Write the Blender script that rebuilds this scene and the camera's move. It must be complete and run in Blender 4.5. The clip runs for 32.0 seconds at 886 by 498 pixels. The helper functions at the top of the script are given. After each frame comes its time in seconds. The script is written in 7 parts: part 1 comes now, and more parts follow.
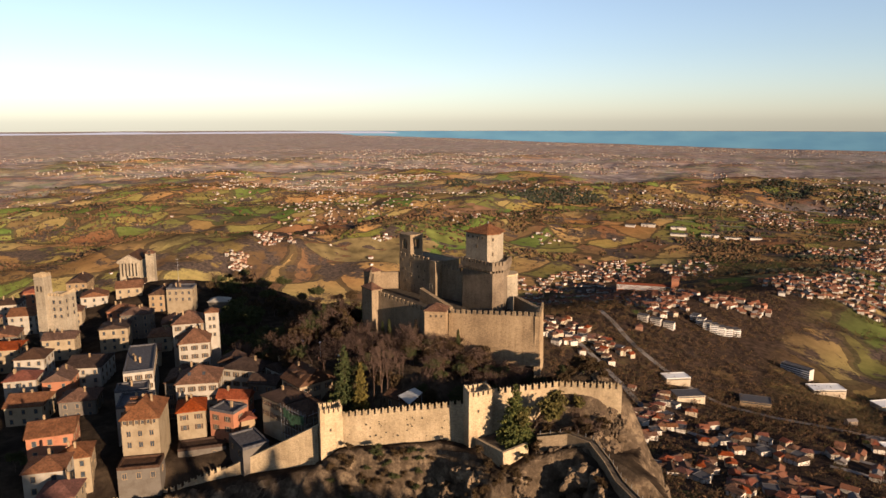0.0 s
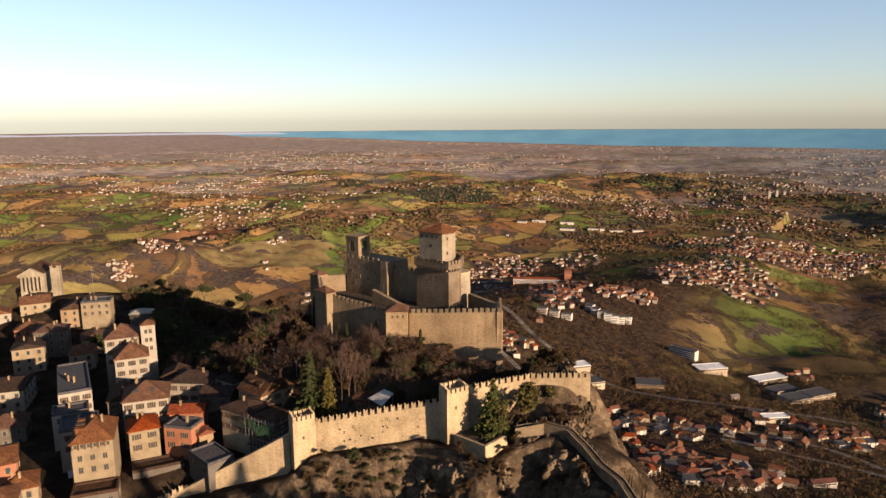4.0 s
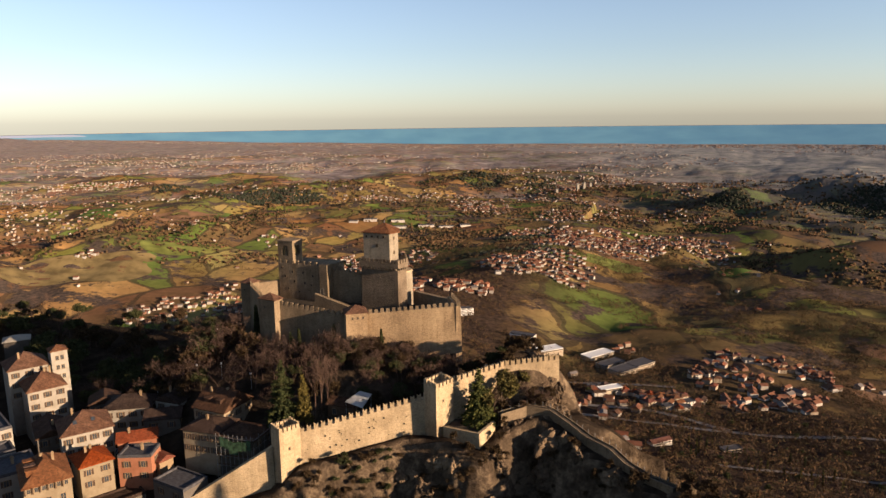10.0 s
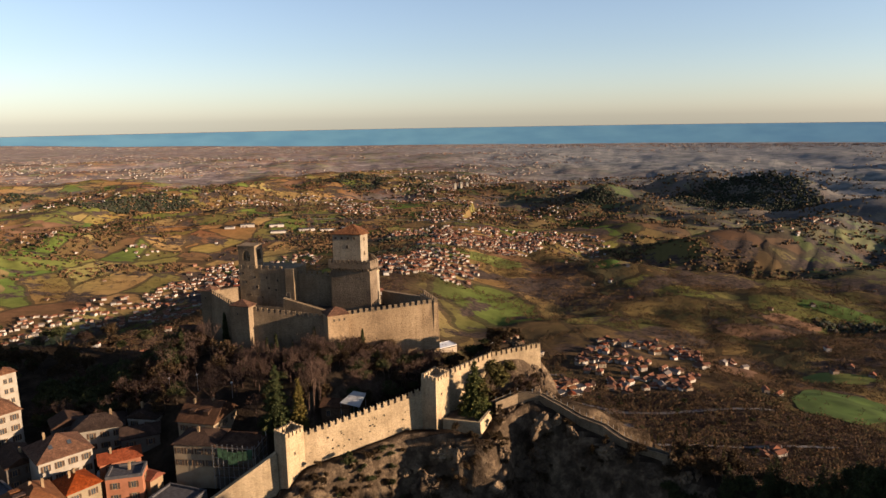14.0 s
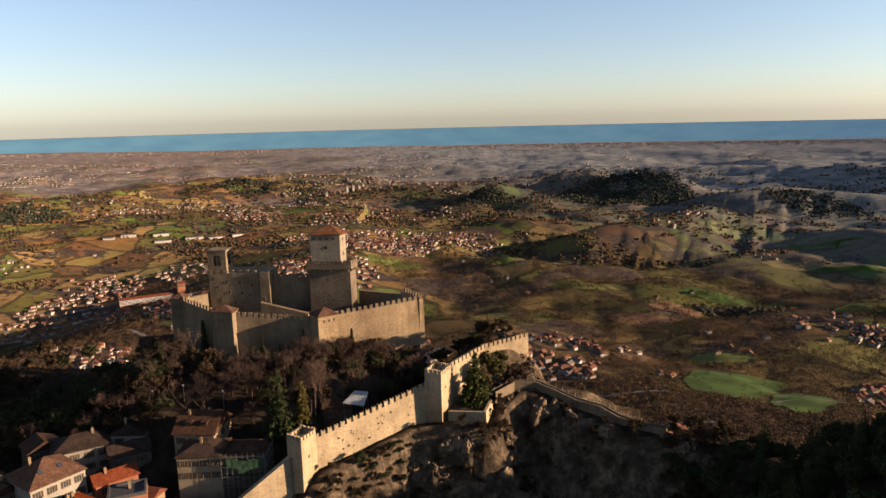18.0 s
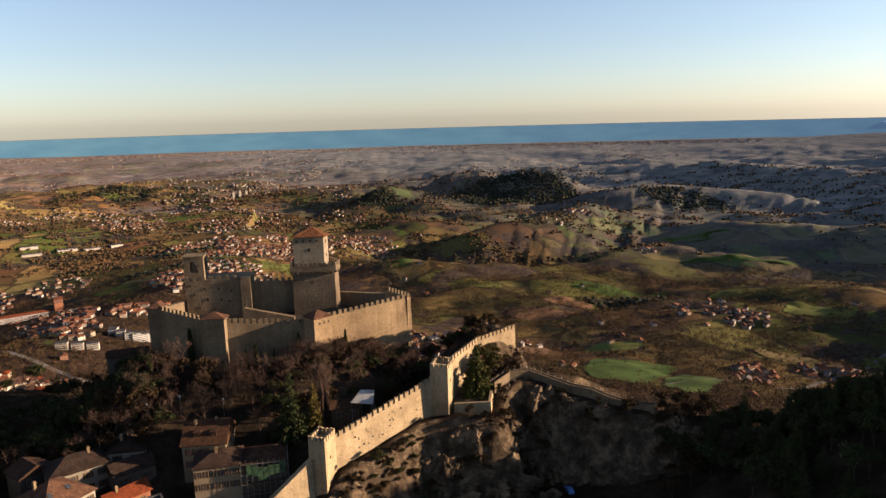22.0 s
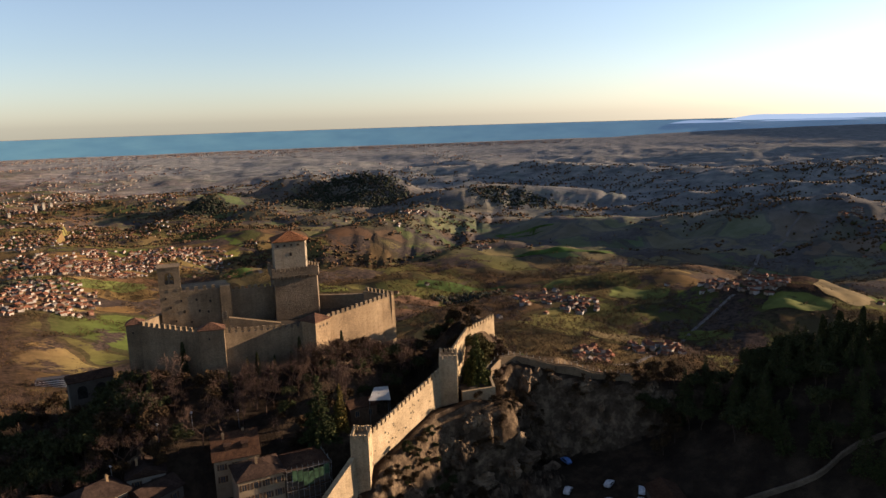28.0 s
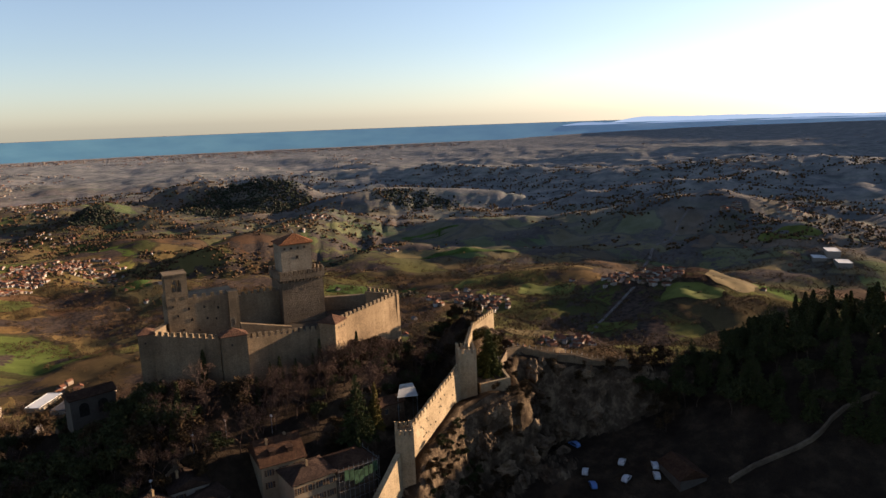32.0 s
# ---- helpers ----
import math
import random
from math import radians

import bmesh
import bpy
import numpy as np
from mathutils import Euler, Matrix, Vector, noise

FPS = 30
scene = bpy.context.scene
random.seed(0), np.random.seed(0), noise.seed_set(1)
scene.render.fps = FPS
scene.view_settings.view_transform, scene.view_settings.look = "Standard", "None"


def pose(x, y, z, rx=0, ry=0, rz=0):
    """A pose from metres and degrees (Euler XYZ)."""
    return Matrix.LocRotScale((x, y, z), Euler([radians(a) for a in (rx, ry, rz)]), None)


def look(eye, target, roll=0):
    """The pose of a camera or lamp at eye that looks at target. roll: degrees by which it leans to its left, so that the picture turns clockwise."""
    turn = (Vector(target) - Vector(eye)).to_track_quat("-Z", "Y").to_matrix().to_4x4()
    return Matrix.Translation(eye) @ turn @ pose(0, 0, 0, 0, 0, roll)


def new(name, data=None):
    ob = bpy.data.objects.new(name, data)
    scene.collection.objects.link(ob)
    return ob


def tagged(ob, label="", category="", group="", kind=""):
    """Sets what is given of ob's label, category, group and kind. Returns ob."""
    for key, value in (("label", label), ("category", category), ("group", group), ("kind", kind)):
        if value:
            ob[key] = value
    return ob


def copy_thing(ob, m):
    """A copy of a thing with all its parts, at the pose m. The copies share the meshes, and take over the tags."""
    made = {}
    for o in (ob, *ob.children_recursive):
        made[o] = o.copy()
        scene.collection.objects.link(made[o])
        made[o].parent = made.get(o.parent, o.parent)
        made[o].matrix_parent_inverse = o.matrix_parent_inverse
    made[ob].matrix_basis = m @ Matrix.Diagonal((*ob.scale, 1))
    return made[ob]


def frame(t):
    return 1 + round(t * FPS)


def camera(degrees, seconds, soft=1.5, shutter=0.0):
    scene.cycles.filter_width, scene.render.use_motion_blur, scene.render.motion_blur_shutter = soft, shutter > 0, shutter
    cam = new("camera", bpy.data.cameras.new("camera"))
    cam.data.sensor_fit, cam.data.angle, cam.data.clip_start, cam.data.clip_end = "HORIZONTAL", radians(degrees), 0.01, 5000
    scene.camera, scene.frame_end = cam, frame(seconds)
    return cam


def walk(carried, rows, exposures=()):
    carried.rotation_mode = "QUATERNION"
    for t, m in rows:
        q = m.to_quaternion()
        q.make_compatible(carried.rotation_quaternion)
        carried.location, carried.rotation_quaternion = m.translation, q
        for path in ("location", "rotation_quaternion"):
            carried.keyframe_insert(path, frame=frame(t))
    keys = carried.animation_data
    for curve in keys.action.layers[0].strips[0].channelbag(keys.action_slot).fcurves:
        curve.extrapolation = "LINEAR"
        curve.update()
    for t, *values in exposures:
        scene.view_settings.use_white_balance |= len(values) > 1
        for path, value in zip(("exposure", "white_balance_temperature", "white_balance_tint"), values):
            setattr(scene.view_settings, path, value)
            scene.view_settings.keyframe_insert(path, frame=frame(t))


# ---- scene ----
cam = camera(65.24, 32.0)
PATH = [
    (0.0, (55.97, 17.28, 78.96), (-23.88, 197.04, 42.78), -0.11),
    (1.5, (49.87, 14.16, 79.10), (-18.91, 198.42, 42.83), -0.21),
    (3.0, (42.99, 11.14, 79.35), (-14.75, 199.15, 43.05), -0.32),
    (6.0, (26.59, 5.80, 79.23), (-8.36, 199.29, 42.66), -0.59),
    (8.0, (14.12, 2.73, 79.52), (-3.92, 198.49, 42.73), -0.69),
    (10.0, (0.00, 0.00, 80.00), (0.02, 196.55, 43.02), -0.77),
    (11.0, (-7.52, -1.16, 80.19), (1.70, 195.16, 43.14), -0.81),
    (12.0, (-15.09, -2.09, 80.36), (3.30, 193.58, 43.28), -0.86),
    (13.0, (-23.02, -2.60, 80.40), (4.33, 192.02, 43.32), -0.93),
    (14.0, (-30.60, -2.69, 80.46), (5.33, 190.53, 43.38), -1.01),
    (17.0, (-52.10, 0.20, 79.83), (7.29, 187.55, 42.81), -1.30),
    (19.0, (-66.96, 3.18, 79.84), (7.53, 185.06, 42.80), -1.43),
    (21.0, (-81.95, 7.18, 80.01), (7.41, 182.22, 42.94), -1.52),
    (23.0, (-97.08, 12.35, 80.44), (6.59, 179.29, 43.23), -1.56),
    (25.0, (-112.34, 19.41, 80.89), (5.10, 176.91, 43.45), -1.60),
    (28.0, (-133.47, 31.92, 81.20), (3.00, 173.21, 43.61), -1.74),
    (30.0, (-146.27, 42.22, 80.93), (0.80, 172.42, 43.29), -1.87),
    (32.0, (-159.62, 54.04, 81.49), (-3.54, 173.31, 43.89), -2.00),
]
walk(cam, [(t, look(e, p, r)) for t, e, p, r in PATH], [(0.0, 1.72, 5900, 17), (32.0, 1.85, 5850, 17)])

# ---- light: low winter afternoon sun ----
SUN_AZ, SUN_EL = 117.0, 12.0
world = bpy.data.worlds.new("sky")
scene.world = world
world.use_nodes = True
wn = world.node_tree
sky = wn.nodes.new("ShaderNodeTexSky")
sky.sky_type = "NISHITA"
sky.sun_disc = False
sky.sun_elevation, sky.sun_rotation = radians(SUN_EL), radians(SUN_AZ)
sky.altitude, sky.air_density, sky.dust_density, sky.ozone_density = 700, 1.0, 0.85, 1.4
pale_sky = wn.nodes.new("ShaderNodeHueSaturation")
pale_sky.inputs["Saturation"].default_value = 0.8
wn.links.new(sky.outputs[0], pale_sky.inputs["Color"])
wn.links.new(pale_sky.outputs[0], wn.nodes["Background"].inputs[0])
wn.nodes["Background"].inputs[1].default_value = 0.05
sun = new("sun", bpy.data.lights.new("sun", "SUN"))
sun.data.energy, sun.data.angle, sun.data.color = 5.0, radians(0.6), (1.0, 0.72, 0.43)
sun_dir = Vector((math.sin(radians(SUN_AZ)) * math.cos(radians(SUN_EL)), math.cos(radians(SUN_AZ)) * math.cos(radians(SUN_EL)), math.sin(radians(SUN_EL))))
sun.matrix_world = look((300, -100, 400), Vector((300, -100, 400)) - sun_dir)

# ---- materials ----
def material(name, rough=0.9):
    m = bpy.data.materials.new(name)
    m.use_nodes = True
    b = m.node_tree.nodes["Principled BSDF"]
    b.inputs["Roughness"].default_value = rough
    b.inputs["Specular IOR Level"].default_value = 0.06
    return m, m.node_tree.nodes, m.node_tree.links, b


def node(nodes, kind, **values):
    n = nodes.new("ShaderNode" + kind)
    for key, value in values.items():
        if key in n.inputs:
            n.inputs[key].default_value = value
    return n


def ramp(nodes, links, source, stops, mode="LINEAR"):
    r = nodes.new("ShaderNodeValToRGB")
    r.color_ramp.interpolation = mode
    while len(r.color_ramp.elements) < len(stops):
        r.color_ramp.elements.new(0.5)
    for e, (p, c) in zip(r.color_ramp.elements, stops):
        e.position, e.color = p, (*c, 1)
    links.new(source, r.inputs[0])
    return r.outputs[0]


def mix(nodes, links, fac, a, b, blend="MIX"):
    m = nodes.new("ShaderNodeMix")
    m.data_type, m.blend_type = "RGBA", blend
    for socket, value in ((m.inputs[0], fac), (m.inputs[6], a), (m.inputs[7], b)):
        if isinstance(value, (int, float)):
            socket.default_value = value
        elif isinstance(value, tuple):
            socket.default_value = (*value, 1)
        else:
            links.new(value, socket)
    return m.outputs[2]


def math_node(nodes, links, op, a, b=0.0):
    m = nodes.new("ShaderNodeMath")
    m.operation = op
    for socket, value in ((m.inputs[0], a), (m.inputs[1], b)):
        if isinstance(value, (int, float)):
            socket.default_value = value
        else:
            links.new(value, socket)
    return m.outputs[0]


def add_bump(nodes, links, b, height, strength, distance):
    n = nodes.new("ShaderNodeBump")
    n.inputs["Strength"].default_value, n.inputs["Distance"].default_value = strength, distance
    links.new(height, n.inputs["Height"])
    links.new(n.outputs[0], b.inputs["Normal"])


def stone(name, pale, mid, dark, block=0.55, bump=0.5):
    """Coursed rubble: blocks, stains that run at a larger scale, and pitting."""
    m, n, l, b = material(name, 0.95)
    geo = n.new("ShaderNodeNewGeometry")
    big = node(n, "TexNoise", Scale=0.12, Detail=5.0, Roughness=0.6)
    fine = node(n, "TexNoise", Scale=2.6, Detail=6.0, Roughness=0.7)
    sq = n.new("ShaderNodeMapping")
    sq.inputs["Scale"].default_value = (1.0, 1.0, 1.7)
    l.new(geo.outputs["Position"], sq.inputs[0])
    vor = node(n, "TexVoronoi", Scale=1.0 / block)
    l.new(sq.outputs[0], vor.inputs["Vector"])
    for t in (big, fine):
        l.new(geo.outputs["Position"], t.inputs["Vector"])
    base = ramp(n, l, big.outputs[0], [(0.32, dark), (0.5, mid), (0.68, pale)])
    grey = n.new("ShaderNodeSeparateColor")
    l.new(vor.outputs["Color"], grey.inputs[0])
    tone = ramp(n, l, grey.outputs[0], [(0.0, (0.62, 0.60, 0.58)), (0.5, (0.92, 0.90, 0.88)), (1.0, (1.1, 1.06, 1.0))])
    col = mix(n, l, 0.5, base, tone, "MULTIPLY")
    run = n.new("ShaderNodeMapping")
    run.inputs["Scale"].default_value = (0.9, 0.9, 0.07)
    l.new(geo.outputs["Position"], run.inputs[0])
    streaks = node(n, "TexNoise", Scale=1.0, Detail=5.0, Roughness=0.65)
    l.new(run.outputs[0], streaks.inputs["Vector"])
    col = mix(n, l, 0.42, col, ramp(n, l, streaks.outputs[0], [(0.34, (0.58, 0.55, 0.5)), (0.56, (1, 1, 1))]), "MULTIPLY")
    pit = ramp(n, l, fine.outputs[0], [(0.3, (0.45, 0.42, 0.38)), (0.5, (1, 1, 1))])
    col = mix(n, l, 0.7, col, pit, "MULTIPLY")
    l.new(col, b.inputs["Base Color"])
    h = math_node(n, l, "ADD", fine.outputs[0], math_node(n, l, "MULTIPLY", vor.outputs["Distance"], -0.8))
    add_bump(n, l, b, h, bump, 0.12)
    return m


def plaster(name, color, varied=0.12):
    m, n, l, b = material(name, 0.9)
    geo, info = n.new("ShaderNodeNewGeometry"), n.new("ShaderNodeObjectInfo")
    big = node(n, "TexNoise", Scale=0.35, Detail=5.0, Roughness=0.65)
    fine = node(n, "TexNoise", Scale=3.0, Detail=4.0)
    l.new(geo.outputs["Position"], big.inputs["Vector"])
    l.new(geo.outputs["Position"], fine.inputs["Vector"])
    stain = ramp(n, l, big.outputs[0], [(0.3, (0.66, 0.62, 0.56)), (0.55, (1, 1, 1))])
    col = mix(n, l, 0.7, color, stain, "MULTIPLY")
    speck = ramp(n, l, fine.outputs[0], [(0.3, (0.8, 0.78, 0.75)), (0.5, (1, 1, 1))])
    col = mix(n, l, 0.5, col, speck, "MULTIPLY")
    hsv = n.new("ShaderNodeHueSaturation")
    hsv.inputs["Saturation"].default_value = 1.0
    l.new(math_node(n, l, "ADD", math_node(n, l, "MULTIPLY", info.outputs["Random"], varied * 2), 1.0 - varied), hsv.inputs["Value"])
    l.new(col, hsv.inputs["Color"])
    l.new(hsv.outputs[0], b.inputs["Base Color"])
    add_bump(n, l, b, fine.outputs[0], 0.3, 0.03)
    return m


def roof_tiles(name, a, c, d):
    """Weathered pantiles: fine wavy courses, patched colours and lichen."""
    m, n, l, b = material(name, 0.9)
    geo, info = n.new("ShaderNodeNewGeometry"), n.new("ShaderNodeObjectInfo")
    big = node(n, "TexNoise", Scale=0.5, Detail=5.0, Roughness=0.7)
    vor = node(n, "TexVoronoi", Scale=2.6)
    wav = node(n, "TexWave", Scale=2.4, Distortion=1.0)
    for t in (big, vor, wav):
        l.new(geo.outputs["Position"], t.inputs["Vector"])
    col = ramp(n, l, big.outputs[0], [(0.3, a), (0.5, c), (0.7, d)])
    grey = n.new("ShaderNodeSeparateColor")
    l.new(vor.outputs["Color"], grey.inputs[0])
    col = mix(n, l, 0.8, col, ramp(n, l, grey.outputs[0], [(0.0, (0.55, 0.52, 0.5)), (1.0, (1.15, 1.08, 1.0))]), "MULTIPLY")
    hsv = n.new("ShaderNodeHueSaturation")
    l.new(math_node(n, l, "ADD", math_node(n, l, "MULTIPLY", info.outputs["Random"], 0.5), 0.75), hsv.inputs["Value"])
    l.new(math_node(n, l, "ADD", math_node(n, l, "MULTIPLY", info.outputs["Random"], 0.4), 0.75), hsv.inputs["Saturation"])
    l.new(col, hsv.inputs["Color"])
    l.new(hsv.outputs[0], b.inputs["Base Color"])
    add_bump(n, l, b, math_node(n, l, "ADD", wav.outputs["Fac"], grey.outputs[0]), 0.5, 0.06)
    return m


def plain(name, color, rough=0.8, metal=0.0, varied=0.25, scale=1.5):
    m, n, l, b = material(name, rough)
    b.inputs["Metallic"].default_value = metal
    geo = n.new("ShaderNodeNewGeometry")
    t = node(n, "TexNoise", Scale=scale, Detail=4.0)
    l.new(geo.outputs["Position"], t.inputs["Vector"])
    lo, hi = tuple(x * (1 - varied) for x in color), tuple(x * (1 + varied) for x in color)
    l.new(ramp(n, l, t.outputs[0], [(0.35, lo), (0.65, hi)]), b.inputs["Base Color"])
    return m


def leaves(name, a, c, d):
    """Foliage: each clump has its own tone."""
    m, n, l, b = material(name, 0.8)
    geo = n.new("ShaderNodeNewGeometry")
    t = node(n, "TexNoise", Scale=0.6, Detail=3.0)
    l.new(geo.outputs["Position"], t.inputs["Vector"])
    col = ramp(n, l, geo.outputs["Random Per Island"], [(0.0, a), (0.5, c), (1.0, d)])
    col = mix(n, l, 0.6, col, ramp(n, l, t.outputs[0], [(0.3, (0.55, 0.55, 0.55)), (0.7, (1.2, 1.2, 1.1))]), "MULTIPLY")
    l.new(col, b.inputs["Base Color"])
    return m


def island_mix(name, stops, rough=0.85):
    """One tone for each loose piece of a joined mesh."""
    m, n, l, b = material(name, rough)
    geo = n.new("ShaderNodeNewGeometry")
    t = node(n, "TexNoise", Scale=0.2, Detail=4.0)
    l.new(geo.outputs["Position"], t.inputs["Vector"])
    col = ramp(n, l, geo.outputs["Random Per Island"], stops, "CONSTANT")
    col = mix(n, l, 0.6, col, ramp(n, l, t.outputs[0], [(0.3, (0.7, 0.7, 0.7)), (0.7, (1.1, 1.1, 1.1))]), "MULTIPLY")
    l.new(col, b.inputs["Base Color"])
    return m


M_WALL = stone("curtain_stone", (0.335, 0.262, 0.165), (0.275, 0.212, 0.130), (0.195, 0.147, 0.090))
# castle and keep stone darkened for shaded faces, a lighter copy for the sunlit front
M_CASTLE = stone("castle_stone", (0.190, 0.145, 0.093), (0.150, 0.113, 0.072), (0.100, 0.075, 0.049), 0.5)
M_CASTLE_LIT = stone("sunlit_castle", (0.270, 0.198, 0.118), (0.218, 0.157, 0.093), (0.150, 0.107, 0.064), 0.5)
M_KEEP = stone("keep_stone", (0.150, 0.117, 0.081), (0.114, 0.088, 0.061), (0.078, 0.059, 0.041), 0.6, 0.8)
M_PALE = stone("pale_stone", (0.239, 0.205, 0.152), (0.2, 0.169, 0.124), (0.148, 0.124, 0.0901), 0.6)
M_ROCK = stone("cliff_rock", (0.195, 0.142, 0.088), (0.100, 0.072, 0.046), (0.038, 0.028, 0.019), 2.2, 1.0)
M_TILE = roof_tiles("old_tiles", (0.060, 0.031, 0.019), (0.086, 0.044, 0.026), (0.118, 0.065, 0.039))
M_RED = roof_tiles("red_tiles", (0.080, 0.024, 0.013), (0.110, 0.034, 0.018), (0.135, 0.047, 0.026))
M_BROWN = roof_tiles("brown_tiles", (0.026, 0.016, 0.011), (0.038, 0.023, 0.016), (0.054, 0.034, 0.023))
M_GREYROOF = plain("grey_felt", (0.048, 0.046, 0.048), 0.8)
M_WHITE = plaster("white_plaster", (0.200, 0.180, 0.148))
M_CREAM = plaster("cream_plaster", (0.172, 0.136, 0.089))
M_OCHRE = plaster("ochre_plaster", (0.170, 0.120, 0.070))
M_PINK = plaster("terracotta_plaster", (0.190, 0.082, 0.046))
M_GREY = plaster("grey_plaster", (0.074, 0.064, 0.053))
M_DARK = plain("dark_opening", (0.02, 0.018, 0.016), 0.5)
M_GLASS = plain("window_glass", (0.03, 0.035, 0.04), 0.12)
M_GLASS.node_tree.nodes["Principled BSDF"].inputs["Specular IOR Level"].default_value = 0.5
M_SHUTTER = plain("dark_shutter", (0.049, 0.0315, 0.021), 0.6)
M_WOOD = plain("dark_timber", (0.07, 0.0455, 0.028), 0.8)
M_METAL = plain("painted_metal", (0.18, 0.18, 0.18), 0.5, 0.6)
M_CANVAS = plain("white_canvas", (0.468, 0.462, 0.444), 0.7, 0.0, 0.05)
M_PAVING = plain("paving", (0.0437, 0.0353, 0.0262), 0.9, 0.0, 0.3, 0.6)
M_BARK = plain("bark", (0.0501, 0.0347, 0.0231), 0.9, 0.0, 0.35, 2.0)
M_TWIG = plain("bare_twigs", (0.058, 0.037, 0.027), 0.9, 0.0, 0.35, 2.0)
M_FIR = leaves("fir_needles", (0.022, 0.030, 0.012), (0.034, 0.041, 0.015), (0.056, 0.056, 0.019))
M_CYPRESS = leaves("cypress_needles", (0.023, 0.029, 0.012), (0.034, 0.038, 0.015), (0.054, 0.050, 0.019))
M_OAK = leaves("dry_leaves", (0.022, 0.015, 0.008), (0.040, 0.026, 0.013), (0.066, 0.042, 0.020))

# ---- the lie of the land ----
def lattice(ix, iy, seed):
    h = (ix.astype(np.int64) * 374761393 + iy.astype(np.int64) * 668265263 + seed * 974634777) & 0xFFFFFFFF
    h = ((h ^ (h >> 13)) * 1274126177) & 0xFFFFFFFF
    return ((h ^ (h >> 16)) & 0xFFFF) / 65535.0


def vnoise(x, y, seed=0):
    ix, iy = np.floor(x), np.floor(y)
    fx, fy = x - ix, y - iy
    fx, fy = fx * fx * (3 - 2 * fx), fy * fy * (3 - 2 * fy)
    a, b = lattice(ix, iy, seed), lattice(ix + 1, iy, seed)
    c, d = lattice(ix, iy + 1, seed), lattice(ix + 1, iy + 1, seed)
    return (a * (1 - fx) + b * fx) * (1 - fy) + (c * (1 - fx) + d * fx) * fy


def fbm(x, y, octaves=5, seed=0, ridged=False):
    total, amp, norm = np.zeros_like(x, dtype=float), 1.0, 0.0
    for k in range(octaves):
        v = vnoise(x * 2 ** k + 17.3 * k, y * 2 ** k - 9.1 * k, seed + k)
        total += amp * ((1 - abs(2 * v - 1)) if ridged else v)
        norm += amp
        amp *= 0.5
    return total / norm


def step(a, b, x):
    u = np.clip((x - a) / (b - a), 0, 1)
    return u * u * (3 - 2 * u)


def along(x, y, pts):
    """Distance to a line of points (x, y, z), the line's height there, and the side (positive: right of its way)."""
    best, high, side = np.full_like(x, 1e9, dtype=float), np.zeros_like(x, dtype=float), np.ones_like(x, dtype=float)
    for (x0, y0, z0), (x1, y1, z1) in zip(pts, pts[1:]):
        dx, dy = x1 - x0, y1 - y0
        u = np.clip(((x - x0) * dx + (y - y0) * dy) / (dx * dx + dy * dy), 0, 1)
        d = np.hypot(x - x0 - u * dx, y - y0 - u * dy)
        near = d < best
        best, high = np.where(near, d, best), np.where(near, z0 + u * (z1 - z0), high)
        side = np.where(near, np.sign((x - x0) * dy - (y - y0) * dx), side)
    return best, high, side


def bump(x, y, cx, cy, sx, sy, turn=0.0):
    c, s = math.cos(radians(turn)), math.sin(radians(turn))
    u, v = (x - cx) * c + (y - cy) * s, -(x - cx) * s + (y - cy) * c
    return np.exp(-((u / sx) ** 2 + (v / sy) ** 2))


EYE_X, EYE_Y, EYE_Z = -40.0, 30.0, 80.0      # the middle of the flight
NEAR_R, SPAN = 1200.0, 3700.0                # past NEAR_R the distance is drawn in
SEA = -622.0

# the edge of the great cliff, from the wooded hill past the castle and on behind the town
CREST = [(300, -190, 20), (215, -60, 20), (160, 30, 12), (128, 66, 8), (112, 100, 2), (86, 124, -4), (62, 142, -2), (48, 155, 0), (38, 168, 5), (36, 182, 11), (22, 196, 14), (9, 204, 15),
         (2, 225, 16), (-16, 246, 14), (-50, 264, 8), (-90, 284, -2), (-135, 304, -9), (-175, 318, -12), (-220, 336, -12), (-300, 360, -16), (-420, 430, -40), (-900, 600, -60)]
# foot of the curtain walls: the rock rim over the hollow with the car park
RIM = [(-150, 60, -22), (-118, 112, -21), (-92, 133, -20), (-80, 142, -19), (-70, 152, -17), (-42, 155, -9), (-36, 158, -4), (-10, 165, 0), (0, 161, 1), (9, 156, 0), (16, 164, 3), (26, 167, 6), (38, 160, 4)]


def polar(az, dist):
    """A place by its bearing in degrees from straight ahead and its distance."""
    return EYE_X + math.sin(radians(az)) * dist, EYE_Y + math.cos(radians(az)) * dist


# bearing, distance, height, half-lengths, turn
HILLS_WEST = [(-31.5, 2780, 105, 760, 380, 12), (-44, 2500, 70, 500, 420, 20), (-20, 3350, 75, 800, 330, 10), (-9, 3950, 65, 600, 300, -20), (-42, 6100, 150, 700, 800, 20), (-52, 4300, 80, 700, 600, 20),
              (-16, 5600, 90, 330, 700, -30), (-11.5, 5500, 100, 300, 700, -35), (-6, 5600, 90, 300, 600, -30), (-1, 6200, 70, 420, 500, -30), (3.4, 6900, 105, 330, 420, -20), (7.2, 6500, 90, 260, 400, -20)]
HILLS_MID = [(17, 5900, 60, 700, 420, -20), (23.6, 4950, 110, 210, 260, -20), (29.6, 5250, 105, 380, 260, -14), (35.0, 5200, 130, 560, 260, -14), (40.5, 5000, 105, 420, 250, -14), (33, 7600, 90, 1500, 700, -20),
             (50, 7500, 90, 1800, 800, -20), (57, 3300, 60, 900, 260, -15), (51, 2600, 40, 700, 180, -10), (62, 4700, 70, 1300, 420, -15)]
